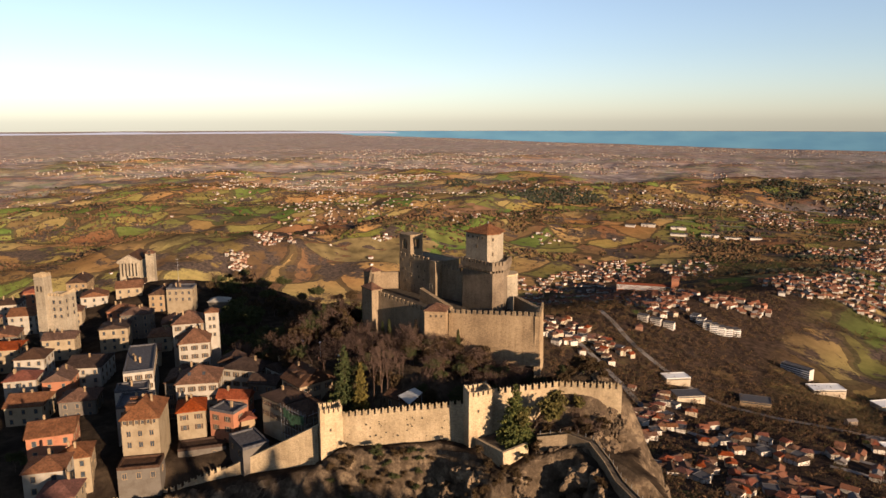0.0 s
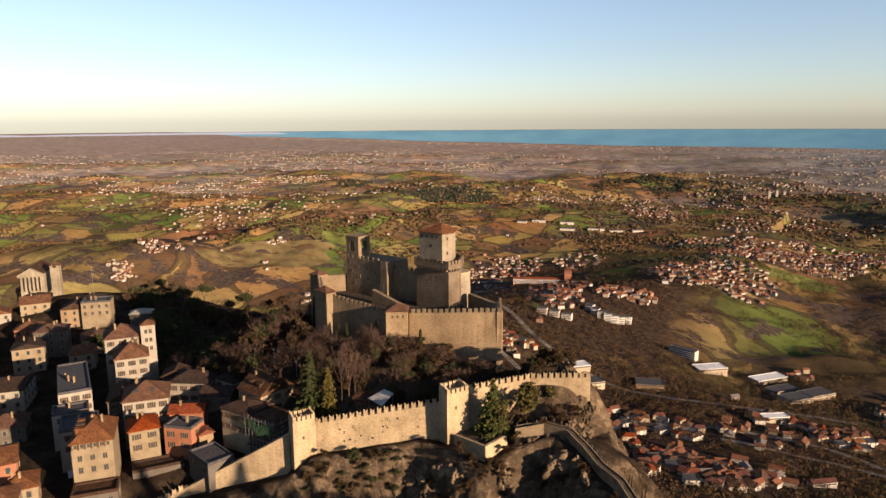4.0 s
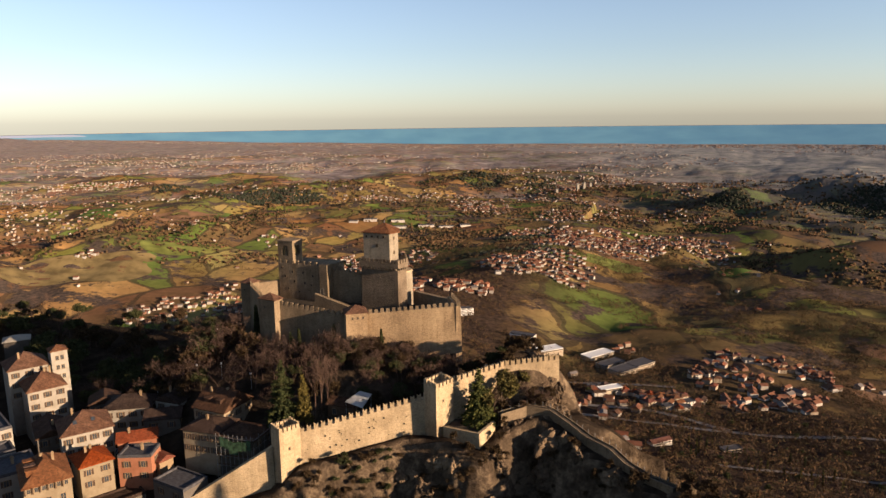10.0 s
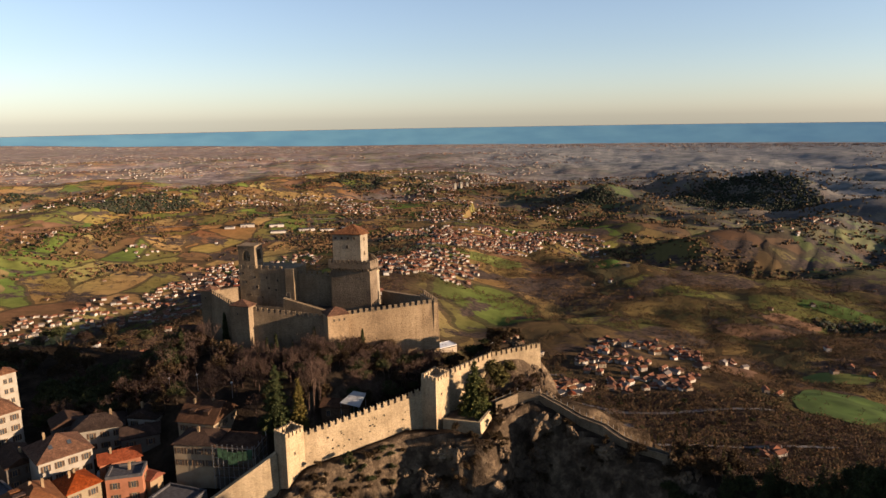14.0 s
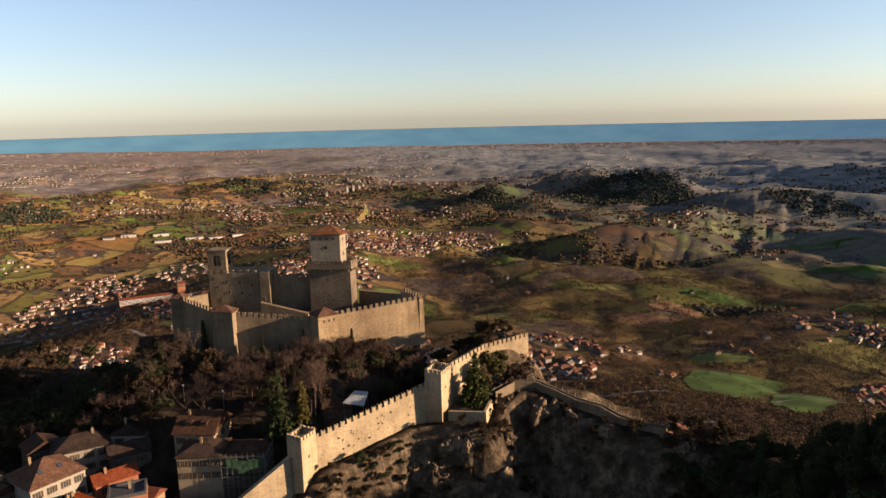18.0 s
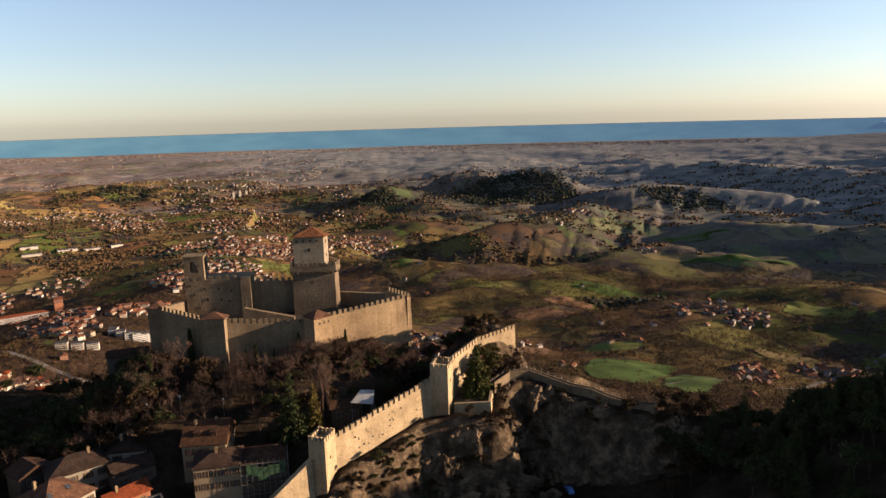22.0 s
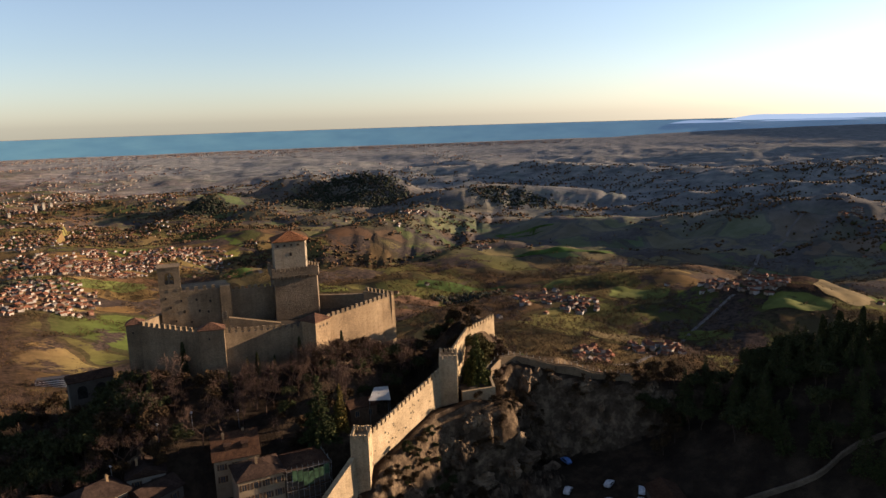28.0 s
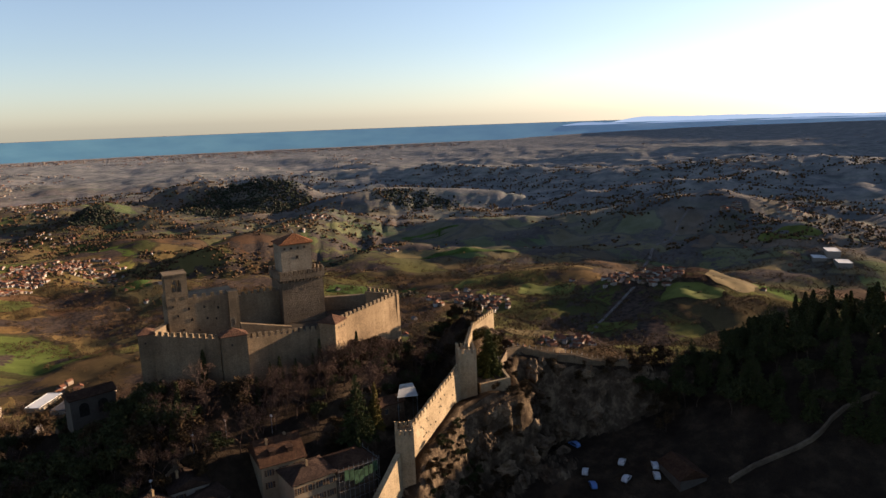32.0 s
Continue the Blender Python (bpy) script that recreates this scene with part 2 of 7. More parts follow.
HILLS_EAST = [(68.5, 1660, 80, 380, 230, -40), (73, 3300, 110, 620, 420, -50), (80, 5800, 105, 1200, 1300, -25), (71, 6300, 50, 1700, 1300, -10), (89, 6500, 120, 1500, 1900, 0), (90, 4300, 35, 1000, 900, 0)]
HILLS = HILLS_WEST + HILLS_MID + HILLS_EAST
# the scarp that falls to the western valley, and the clay ridges with their gullies
SCARP = [(-900, 330, -175), (-640, 640, -195), (-250, 1150, -250), (120, 1750, -312), (520, 2800, -398), (700, 3400, -428)]
CLAY = [(31.5, 2840, -402), (33.5, 2960, -388), (36.5, 3120, -386), (40.1, 3541, -398), (42.4, 4250, -392)]
CLAY_EAST = [(43.0, 4500, -400), (46.4, 4800, -395), (50.0, 4900, -420), (55.0, 5000, -462)]


def coast(az):
    """How far off the shore lies on a bearing."""
    return np.interp(az, [-180, -44, -36, -30, -15, 0, 20, 45, 57, 62, 72, 95, 180], [200e3, 200e3, 60e3, 36e3, 24e3, 19500, 18200, 18500, 19500, 22e3, 27e3, 34e3, 200e3])


def country(x, y):
    """The open country round the mountain."""
    r = np.hypot(x + 20, y - 180)
    z = np.interp(r, [0, 60, 120, 220, 330, 480, 700, 1000, 1500, 2100, 3200, 6000, 10000, 17000, 30000, 120000],
                  [-40, -70, -105, -160, -205, -250, -300, -345, -395, -428, -470, -535, -575, -606, -612, -612])
    rough = step(250, 900, r) * (1 - step(11000, 17000, r))
    z = z + rough * (fbm(x / 1150, y / 1150, 3, 3) - 0.5) * 150 * step(500, 3000, r)
    z = z - rough * (fbm(x / 520 + 5, y / 520, 4, 11, True) - 0.6) * 80 * step(500, 1500, r)
    z = z + rough * (fbm(x / 130, y / 130, 3, 5) - 0.5) * 18
    d, h, side = along(x, y, SCARP)
    left = h - (h + 455) * (0.7 * np.clip(d / 700, 0, 1) + 0.3 * step(0, 700, d)) + 14 * (fbm(x / 210, y / 210, 3, 57) - 0.5)
    z = np.where(side < 0, z + (left - z) * (1 - step(850, 1650, d)), z + (h - z) * (1 - step(0, 420, d)))
    gully = fbm(x / 170, y / 170, 3, 21, True)
    for az, dist, h, a, b, turn in HILLS:
        cx, cy = polar(az, dist)
        g = bump(x, y, cx, cy, a, b, turn - az)
        z = z + h * g * (1 - 0.3 * (1 - gully) * (r < 9000))
    bearing = np.degrees(np.arctan2(x - EYE_X, y - EYE_Y))
    for line, reach in ((CLAY, 430), (CLAY_EAST, 560)):
        d, h, side = along(x, y, [(*polar(az, dist), top) for az, dist, top in line])
        cut = fbm(bearing * 0.95 + d / 520, d / 300, 4, 27, True)
        flank = h - 95 * step(0, reach, d) - 46 * (1 - cut) * step(15, 200, d) * (1 - step(350, reach + 80, d))
        z = z + (flank - z) * (1 - step(330, reach + 220, d))
    return z


def hill(x, y):
    """The mountain top: town shelf, castle rock, hollow and wooded hill."""
    z = -14 + 0.016 * (y - 160) - 0.05 * np.maximum(-(x + 120), 0) - 0.00005 * (np.minimum(x + 90, 0)) ** 2
    z = z + 26 * bump(x, y, -26, 212, 38, 26, -18) + 17 * bump(x, y, -70, 206, 27, 27) + 16 * bump(x, y, -250, 288, 60, 50) + 13 * bump(x, y, -28, 186, 26, 13, 5)
    z = z + 27 * bump(x, y, 23, 183, 22, 14, 20)
    # the hollow in front of the walls
    d, h, side = along(x, y, RIM)
    low = -24 + 0.02 * (x - 20) - 0.05 * np.minimum(x, 0)
    low = np.maximum(low, -24 + 0.14 * np.maximum(-(y - 120), 0))
    jag = 3.4 * (fbm(x / 11, y / 11, 5, 31, True) - 0.55) + 2.2 * (fbm(x / 4.2, y / 4.2, 3, 35, True) - 0.55)
    front = side > 0
    wide = 8 + 6 * (fbm(x / 26, y / 26, 2, 33) - 0.5)
    fall = h - (h - low) * step(0.3, wide, d) + 2.4 * jag * step(0.8, 4, d) * (1 - step(14, 22, d))
    z = np.where(front, fall, h + (np.maximum(z, h - 4) - h) * step(0, 12, d))
    z = z + 1.5 * jag * bump(x, y, 23, 172, 14, 8)
    # path ridge and wooded hill to the right of the hollow
    d, h, side = along(x, y, [(26, 166, 5.0), (35, 157, 1.8), (42, 148, -0.4), (50, 139, -1.4), (64, 124, -2.0)])
    z = np.maximum(z, h - 0.4 - (h - low) * step(1.2, 13, d) + 1.4 * jag * step(2, 6, d))
    z = np.maximum(z, -24 + 37 * bump(x, y, 84, 72, 46, 58, 10))
    # the next peak of the ridge, out of view, added to cast shade over the town
    z = np.maximum(z, -24 + 93 * bump(x, y, 172, -34, 46, 46))
    return z


def land(x, y):
    x, y = np.asarray(x, dtype=float), np.asarray(y, dtype=float)
    z = hill(x, y) + (fbm(x / 9, y / 9, 4, 7) - 0.5) * 1.2
    d, h, side = along(x, y, CREST)
    crag = (fbm(x / 14, y / 14, 4, 13, True) - 0.5) * 14
    drop = np.interp(d + crag * step(0, 8, d), [0, 4, 12, 30, 70, 150], [0, 8, 42, 85, 120, 150])
    z = np.where(side > 0, np.minimum(z, h + 2) - drop, z)
    far = country(x, y)
    r = np.hypot(x + 60, (y - 170) * 0.9)
    w = np.maximum(np.where(side > 0, step(25, 170, d), 0.0), step(190, 420, r) * (1 - np.minimum(1, 1.6 * bump(x, y, 172, -34, 110, 110))))
    z = z * (1 - w) + far * w
    return z


def drawn(x, y, z):
    """Where a place is built: far places are drawn in towards the flight, along the line of sight."""
    dx, dy = x - EYE_X, y - EYE_Y
    r = np.maximum(np.hypot(dx, dy), 1e-6)
    u = np.maximum(r - NEAR_R, 0) / SPAN
    k = np.where(r > NEAR_R, (NEAR_R + SPAN * u / (1 + u)) / r, 1.0)
    return EYE_X + dx * k, EYE_Y + dy * k, np.where(r > NEAR_R, EYE_Z + (z - EYE_Z) * k, z), k


def undrawn(rd):
    u = np.maximum(rd - NEAR_R, 0) / SPAN
    return np.where(rd > NEAR_R, NEAR_R + SPAN * u / (1 - u), rd)


def spot(x, y):
    """A place on the ground, as built, and its scale there."""
    a, b, c, k = drawn(np.float64(x), np.float64(y), land(np.array([x]), np.array([y]))[0])
    return float(a), float(b), float(c), float(k)


def ground_z(x, y):
    return float(land(np.array([float(x)]), np.array([float(y)]))[0])


def mesh_from(name, verts, faces, smooth=True):
    me = bpy.data.meshes.new(name)
    verts, faces = np.asarray(verts, dtype=np.float32), np.asarray(faces, dtype=np.int32)
    me.vertices.add(len(verts))
    me.vertices.foreach_set("co", verts.ravel())
    k = faces.shape[1]
    me.loops.add(faces.size)
    me.loops.foreach_set("vertex_index", faces.ravel())
    me.polygons.add(len(faces))
    me.polygons.foreach_set("loop_start", np.arange(0, faces.size, k, dtype=np.int32))
    me.polygons.foreach_set("loop_total", np.full(len(faces), k, dtype=np.int32))
    me.update(calc_edges=True)
    me.polygons.foreach_set("use_smooth", np.full(len(faces), smooth))
    return me


def sheet(angles, radii, height):
    """A round sheet of rings about the flight's middle; returns mesh data and true places."""
    a, r = np.meshgrid(np.radians(angles), radii, indexing="ij")
    x, y = EYE_X + np.sin(a) * r, EYE_Y + np.cos(a) * r
    z = height(x, y)
    dx, dy, dz, k = drawn(x, y, z)
    n, m = len(angles), len(radii)
    i = np.arange(n)[:, None] * m + np.arange(m - 1)[None, :]
    j = np.roll(np.arange(n), -1)[:, None] * m + np.arange(m - 1)[None, :]
    faces = np.stack([i, i + 1, j + 1, j], -1).reshape(-1, 4)
    return np.stack([dx, dy, dz], -1).reshape(-1, 3), faces, np.stack([x, y, z], -1).reshape(-1, 3)


angles = np.concatenate([np.arange(-66, 96, 0.26), np.arange(96, 294, 4.0)])
rings = [0.5]
while rings[-1] < 4644:
    q = rings[-1]
    rings.append(q + (6 if q < 80 else 1.1 if q < 230 else 1.1 + min((q - 230) * 0.0135, 26.0)))
rings = undrawn(np.array(rings))


def sea_bed(x, y):
    z = land(x, y)
    az = np.degrees(np.arctan2(x - EYE_X, y - EYE_Y))
    r = np.hypot(x - EYE_X, y - EYE_Y)
    shore = coast(az) * (1 + 0.03 * (fbm(az / 3, az * 0, 3, 2) - 0.5))
    return np.maximum(z, SEA + 6) - (np.maximum(z, SEA + 6) - SEA + 40) * step(0.97, 1.12, r / shore)


v, f, true = sheet(angles, rings, sea_bed)
ground_mesh = mesh_from("ground", v, f)
att = ground_mesh.attributes.new("true_place", "FLOAT_VECTOR", "POINT")
att.data.foreach_set("vector", true.astype(np.float32).ravel())
ground = tagged(new("ground", ground_mesh), "rolling winter farmland round a rocky wooded mountain ridge", "ground", kind="structure")

# the sea
sea_r = undrawn(np.linspace(4160, 4650, 70))
v, f, true = sheet(np.concatenate([np.arange(-66, 96, 0.5), np.arange(96, 294, 6.0)]), sea_r, lambda x, y: np.full_like(x, SEA))
sea = tagged(new("water", mesh_from("water", v, f)), "calm blue sea out to the horizon", "sea", kind="structure")
m, n, l, b = material("sea_water", 0.22)
b.inputs["Specular IOR Level"].default_value = 0.5
geo = n.new("ShaderNodeNewGeometry")
t = node(n, "TexNoise", Scale=0.004, Detail=4.0)
l.new(geo.outputs["Position"], t.inputs["Vector"])
l.new(ramp(n, l, t.outputs[0], [(0.35, (0.075, 0.19, 0.26)), (0.65, (0.10, 0.23, 0.29))]), b.inputs["Base Color"])
sea.data.materials.append(m)


def ground_material():
    m, n, l, b = material("farmland", 1.0)
    b.inputs["Specular IOR Level"].default_value = 0.0
    at = n.new("ShaderNodeAttribute")
    at.attribute_name = "true_place"
    geo = n.new("ShaderNodeNewGeometry")
    place = at.outputs["Vector"]

    def noise_at(scale, detail=4.0, rough=0.55):
        t = node(n, "TexNoise", Scale=scale, Detail=detail, Roughness=rough)
        l.new(place, t.inputs["Vector"])
        return t
    warp = noise_at(0.004, 2.0)
    wv = n.new("ShaderNodeVectorMath")
    wv.operation = "MULTIPLY_ADD"
    l.new(warp.outputs["Color"], wv.inputs[0])
    wv.inputs[1].default_value = (160, 160, 0)
    l.new(place, wv.inputs[2])
    flat = n.new("ShaderNodeVectorMath")
    flat.operation = "MULTIPLY"
    flat.inputs[1].default_value = (1, 0.62, 0)
    l.new(wv.outputs[0], flat.inputs[0])
    fields = node(n, "TexVoronoi", Scale=1 / 170.0)
    edges = node(n, "TexVoronoi", Scale=1 / 170.0)
    edges.feature = "DISTANCE_TO_EDGE"
    for t in (fields, edges):
        l.new(flat.outputs[0], t.inputs["Vector"])
    pick = n.new("ShaderNodeSeparateColor")
    l.new(fields.outputs["Color"], pick.inputs[0])
    crop = ramp(n, l, pick.outputs[0], [(0.0, (0.115, 0.075, 0.032)), (0.15, (0.155, 0.105, 0.045)), (0.28, (0.085, 0.078, 0.028)), (0.40, (0.10, 0.06, 0.032)), (0.50, (0.175, 0.13, 0.055)),
                                       (0.62, (0.062, 0.078, 0.022)), (0.72, (0.075, 0.045, 0.026)), (0.80, (0.125, 0.105, 0.036)), (0.90, (0.085, 0.10, 0.026)), (0.95, (0.14, 0.09, 0.042))], "CONSTANT")
    streak = noise_at(0.03, 5.0, 0.7)
    crop = mix(n, l, 0.6, crop, ramp(n, l, streak.outputs[0], [(0.3, (0.82, 0.79, 0.75)), (0.7, (1.85, 1.76, 1.66))]), "MULTIPLY")
    region = noise_at(0.0011, 3.0, 0.5)
    crop = mix(n, l, 0.75, crop, ramp(n, l, region.outputs[0], [(0.36, (0.72, 0.92, 0.72)), (0.5, (1.0, 0.95, 0.9)), (0.64, (1.25, 0.92, 0.78))]), "MULTIPLY")
    # more winter wheat and pasture in the east
    east = n.new("ShaderNodeMapRange")
    east.inputs["From Min"].default_value, east.inputs["From Max"].default_value = 250, 1300
    ex = n.new("ShaderNodeSeparateXYZ")
    l.new(place, ex.inputs[0])
    l.new(ex.outputs[0], east.inputs["Value"])
    pasture = ramp(n, l, pick.outputs[1], [(0.0, (0.042, 0.050, 0.018)), (0.2, (0.075, 0.066, 0.026)), (0.4, (0.070, 0.043, 0.025)), (0.55, (0.034, 0.034, 0.019)), (0.68, (0.054, 0.080, 0.019)), (0.82, (0.100, 0.080, 0.032)), (0.92, (0.058, 0.037, 0.023))], "CONSTANT")
    crop = mix(n, l, math_node(n, l, "MULTIPLY", east.outputs[0], 0.75), crop, pasture)
    # hedges and woods
    hedge = math_node(n, l, "LESS_THAN", math_node(n, l, "ADD", edges.outputs["Distance"], math_node(n, l, "MULTIPLY", streak.outputs[0], 0.06)), 0.075)
    wood = noise_at(0.0042, 8.0, 0.72)
    tuft = noise_at(0.09, 3.0, 0.7)
    wood_col = ramp(n, l, tuft.outputs[0], [(0.3, (0.018, 0.017, 0.014)), (0.5, (0.045, 0.034, 0.028)), (0.7, (0.078, 0.055, 0.042))])
    is_wood = ramp(n, l, wood.outputs[0], [(0.525, (0, 0, 0)), (0.555, (1, 1, 1))])
    col = mix(n, l, math_node(n, l, "MULTIPLY", hedge, 0.75), crop, ramp(n, l, tuft.outputs[0], [(0.3, (0.016, 0.015, 0.010)), (0.7, (0.052, 0.038, 0.024))]))
    col = mix(n, l, is_wood, col, wood_col)
    # brushwood on the lower slopes of the mountain
    foot = n.new("ShaderNodeMapRange")
    foot.inputs["From Min"].default_value, foot.inputs["From Max"].default_value = -372, -318
    fz = n.new("ShaderNodeSeparateXYZ")
    l.new(place, fz.inputs[0])
    l.new(fz.outputs[2], foot.inputs["Value"])
    thicket = noise_at(0.016, 7.0, 0.72)
    brush = ramp(n, l, tuft.outputs[0], [(0.3, (0.013, 0.010, 0.008)), (0.5, (0.029, 0.020, 0.015)), (0.7, (0.054, 0.035, 0.024))])
    is_brush = ramp(n, l, thicket.outputs[0], [(0.33, (0, 0, 0)), (0.44, (1, 1, 1))])
    col = mix(n, l, math_node(n, l, "MULTIPLY", foot.outputs[0], is_brush), col, brush)
    # haze over the plain near the coast, put into the colour: paler, greyer, mauve
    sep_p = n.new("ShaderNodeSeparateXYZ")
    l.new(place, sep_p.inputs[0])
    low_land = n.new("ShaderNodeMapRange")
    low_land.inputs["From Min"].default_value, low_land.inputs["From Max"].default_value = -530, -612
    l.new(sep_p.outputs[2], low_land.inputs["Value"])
    haze_noise = noise_at(0.006, 5.0, 0.7)
    col = mix(n, l, math_node(n, l, "MULTIPLY", low_land.outputs[0], 0.72), col, ramp(n, l, haze_noise.outputs[0], [(0.38, (0.085, 0.075, 0.080)), (0.5, (0.145, 0.122, 0.126)), (0.64, (0.23, 0.205, 0.21))]))
    # haze far out in the east, put into the colour as paler, greyer ground
    east_haze = n.new("ShaderNodeMapRange")
    east_haze.inputs["From Min"].default_value, east_haze.inputs["From Max"].default_value = 1500, 4200
    l.new(ex.outputs[0], east_haze.inputs["Value"])
    col = mix(n, l, math_node(n, l, "MULTIPLY", east_haze.outputs[0], 0.85), col, ramp(n, l, haze_noise.outputs[0], [(0.36, (0.085, 0.092, 0.095)), (0.5, (0.150, 0.152, 0.150)), (0.64, (0.225, 0.215, 0.200))]))
    # scrub on the mountain itself
    sep = n.new("ShaderNodeSeparateXYZ")
    l.new(place, sep.inputs[0])
    scrub = noise_at(0.12, 6.0, 0.7)
    scrub_col = ramp(n, l, scrub.outputs[0], [(0.3, (0.022, 0.014, 0.007)), (0.5, (0.06, 0.038, 0.019)), (0.7, (0.11, 0.07, 0.034))])
    high = n.new("ShaderNodeMapRange")
    high.inputs["From Min"].default_value, high.inputs["From Max"].default_value = -150, -90
    l.new(sep.outputs[2], high.inputs["Value"])
    col = mix(n, l, high.outputs[0], col, scrub_col)
    # scrub on top, darkened in colour for the shade of the woods and the hollow
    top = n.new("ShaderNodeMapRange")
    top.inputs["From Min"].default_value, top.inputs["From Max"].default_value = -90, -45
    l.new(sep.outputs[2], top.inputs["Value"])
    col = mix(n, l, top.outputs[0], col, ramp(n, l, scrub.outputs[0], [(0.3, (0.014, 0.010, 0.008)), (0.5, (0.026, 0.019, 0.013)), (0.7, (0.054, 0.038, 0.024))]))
    # bare rock where it is steep and near
    nz = n.new("ShaderNodeSeparateXYZ")
    l.new(geo.outputs["True Normal"], nz.inputs[0])
    rock = noise_at(0.3, 8.0, 0.7)
    rock_col = ramp(n, l, rock.outputs[0], [(0.3, (0.020, 0.015, 0.010)), (0.5, (0.064, 0.046, 0.030)), (0.68, (0.175, 0.128, 0.080))])
    cliff = n.new("ShaderNodeMapRange")
    cliff.inputs["From Min"].default_value, cliff.inputs["From Max"].default_value = 0.80, 0.62
    l.new(math_node(n, l, "ADD", nz.outputs[2], math_node(n, l, "MULTIPLY", math_node(n, l, "SUBTRACT", rock.outputs[0], 0.5), 0.3)), cliff.inputs["Value"])
    near = n.new("ShaderNodeMapRange")
    near.inputs["From Min"].default_value, near.inputs["From Max"].default_value = -170, -110
    l.new(sep.outputs[2], near.inputs["Value"])
    col = mix(n, l, math_node(n, l, "MULTIPLY", cliff.outputs[0], near.outputs[0]), col, rock_col)
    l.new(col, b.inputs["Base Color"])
    grit = noise_at(1.6, 5.0, 0.7)
    add_bump(n, l, b, math_node(n, l, "ADD", rock.outputs[0], math_node(n, l, "MULTIPLY", grit.outputs[0], 0.35)), 0.9, 1.2)
    return m


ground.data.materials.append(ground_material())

# haze as flat glowing strips: far headland and end of the plain, past the last ground that can be told apart
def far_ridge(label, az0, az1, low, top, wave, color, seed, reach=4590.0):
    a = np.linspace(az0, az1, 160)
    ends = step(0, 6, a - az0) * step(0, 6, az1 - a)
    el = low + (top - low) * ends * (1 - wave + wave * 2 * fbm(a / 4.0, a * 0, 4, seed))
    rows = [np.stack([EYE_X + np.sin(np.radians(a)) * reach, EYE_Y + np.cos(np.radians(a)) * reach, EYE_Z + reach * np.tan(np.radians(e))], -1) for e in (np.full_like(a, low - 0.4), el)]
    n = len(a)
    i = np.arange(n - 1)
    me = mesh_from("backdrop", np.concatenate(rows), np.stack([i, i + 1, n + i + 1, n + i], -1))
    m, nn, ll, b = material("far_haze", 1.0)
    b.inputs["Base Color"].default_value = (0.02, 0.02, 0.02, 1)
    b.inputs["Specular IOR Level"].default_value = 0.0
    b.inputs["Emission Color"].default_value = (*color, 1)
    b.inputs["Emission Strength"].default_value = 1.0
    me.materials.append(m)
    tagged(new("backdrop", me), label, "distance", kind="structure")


far_ridge("headland hills beyond the sea, blue with glowing haze", 57.5, 100, -1.75, -0.95, 0.35, (0.085, 0.112, 0.150), 41, 4560.0)
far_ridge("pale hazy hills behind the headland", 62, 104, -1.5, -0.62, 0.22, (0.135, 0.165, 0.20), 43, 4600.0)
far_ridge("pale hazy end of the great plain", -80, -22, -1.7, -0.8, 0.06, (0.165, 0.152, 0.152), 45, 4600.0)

# ---- building blocks ----
def part(name, bm, mat, parent=None, label=""):
    """One mesh object out of a bmesh, under a thing or a part."""
    me = bpy.data.meshes.new(name)
    bm.normal_update()
    bm.to_mesh(me)
    bm.free()
    for m in (mat if isinstance(mat, (list, tuple)) else [mat]):
        me.materials.append(m)
    ob = new(name, me)
    if parent:
        ob.parent = parent
    return tagged(ob, label)


def child(name, me, parent, m):
    """Another object on an existing mesh, at m in the thing's own space."""
    ob = new(name, me)
    ob.parent = parent
    ob.matrix_local = m
    return ob


def thing(name, label, category, group="", place=(0, 0, 0), turn=0.0):
    ob = tagged(new(name), label, category, group)
    ob.matrix_world = pose(*place, 0, 0, turn)
    ob.empty_display_size = 0.5
    return ob


def block(bm, x0, x1, y0, y1, z0, z1, taper=0.0, m=None):
    """A box with its top drawn in by taper."""
    t = taper
    c = [(x0, y0, z0), (x1, y0, z0), (x1, y1, z0), (x0, y1, z0), (x0 + t, y0 + t, z1), (x1 - t, y0 + t, z1), (x1 - t, y1 - t, z1), (x0 + t, y1 - t, z1)]
    v = [bm.verts.new(m @ Vector(p) if m else p) for p in c]
    for f in ((3, 2, 1, 0), (4, 5, 6, 7), (0, 1, 5, 4), (1, 2, 6, 5), (2, 3, 7, 6), (3, 0, 4, 7)):
        bm.faces.new([v[i] for i in f])
    return v


def prism(bm, poly, z0, z1, grow=0.0):
    """An upright block over a polygon (counter-clockwise); grow widens its foot."""
    cx, cy = sum(p[0] for p in poly) / len(poly), sum(p[1] for p in poly) / len(poly)
    low = [bm.verts.new((cx + (x - cx) * (1 + grow), cy + (y - cy) * (1 + grow), z0)) for x, y in poly]
    top = [bm.verts.new((x, y, z1)) for x, y in poly]
    bm.faces.new(low[::-1]), bm.faces.new(top)
    k = len(poly)
    for i in range(k):
        bm.faces.new((low[i], low[(i + 1) % k], top[(i + 1) % k], top[i]))


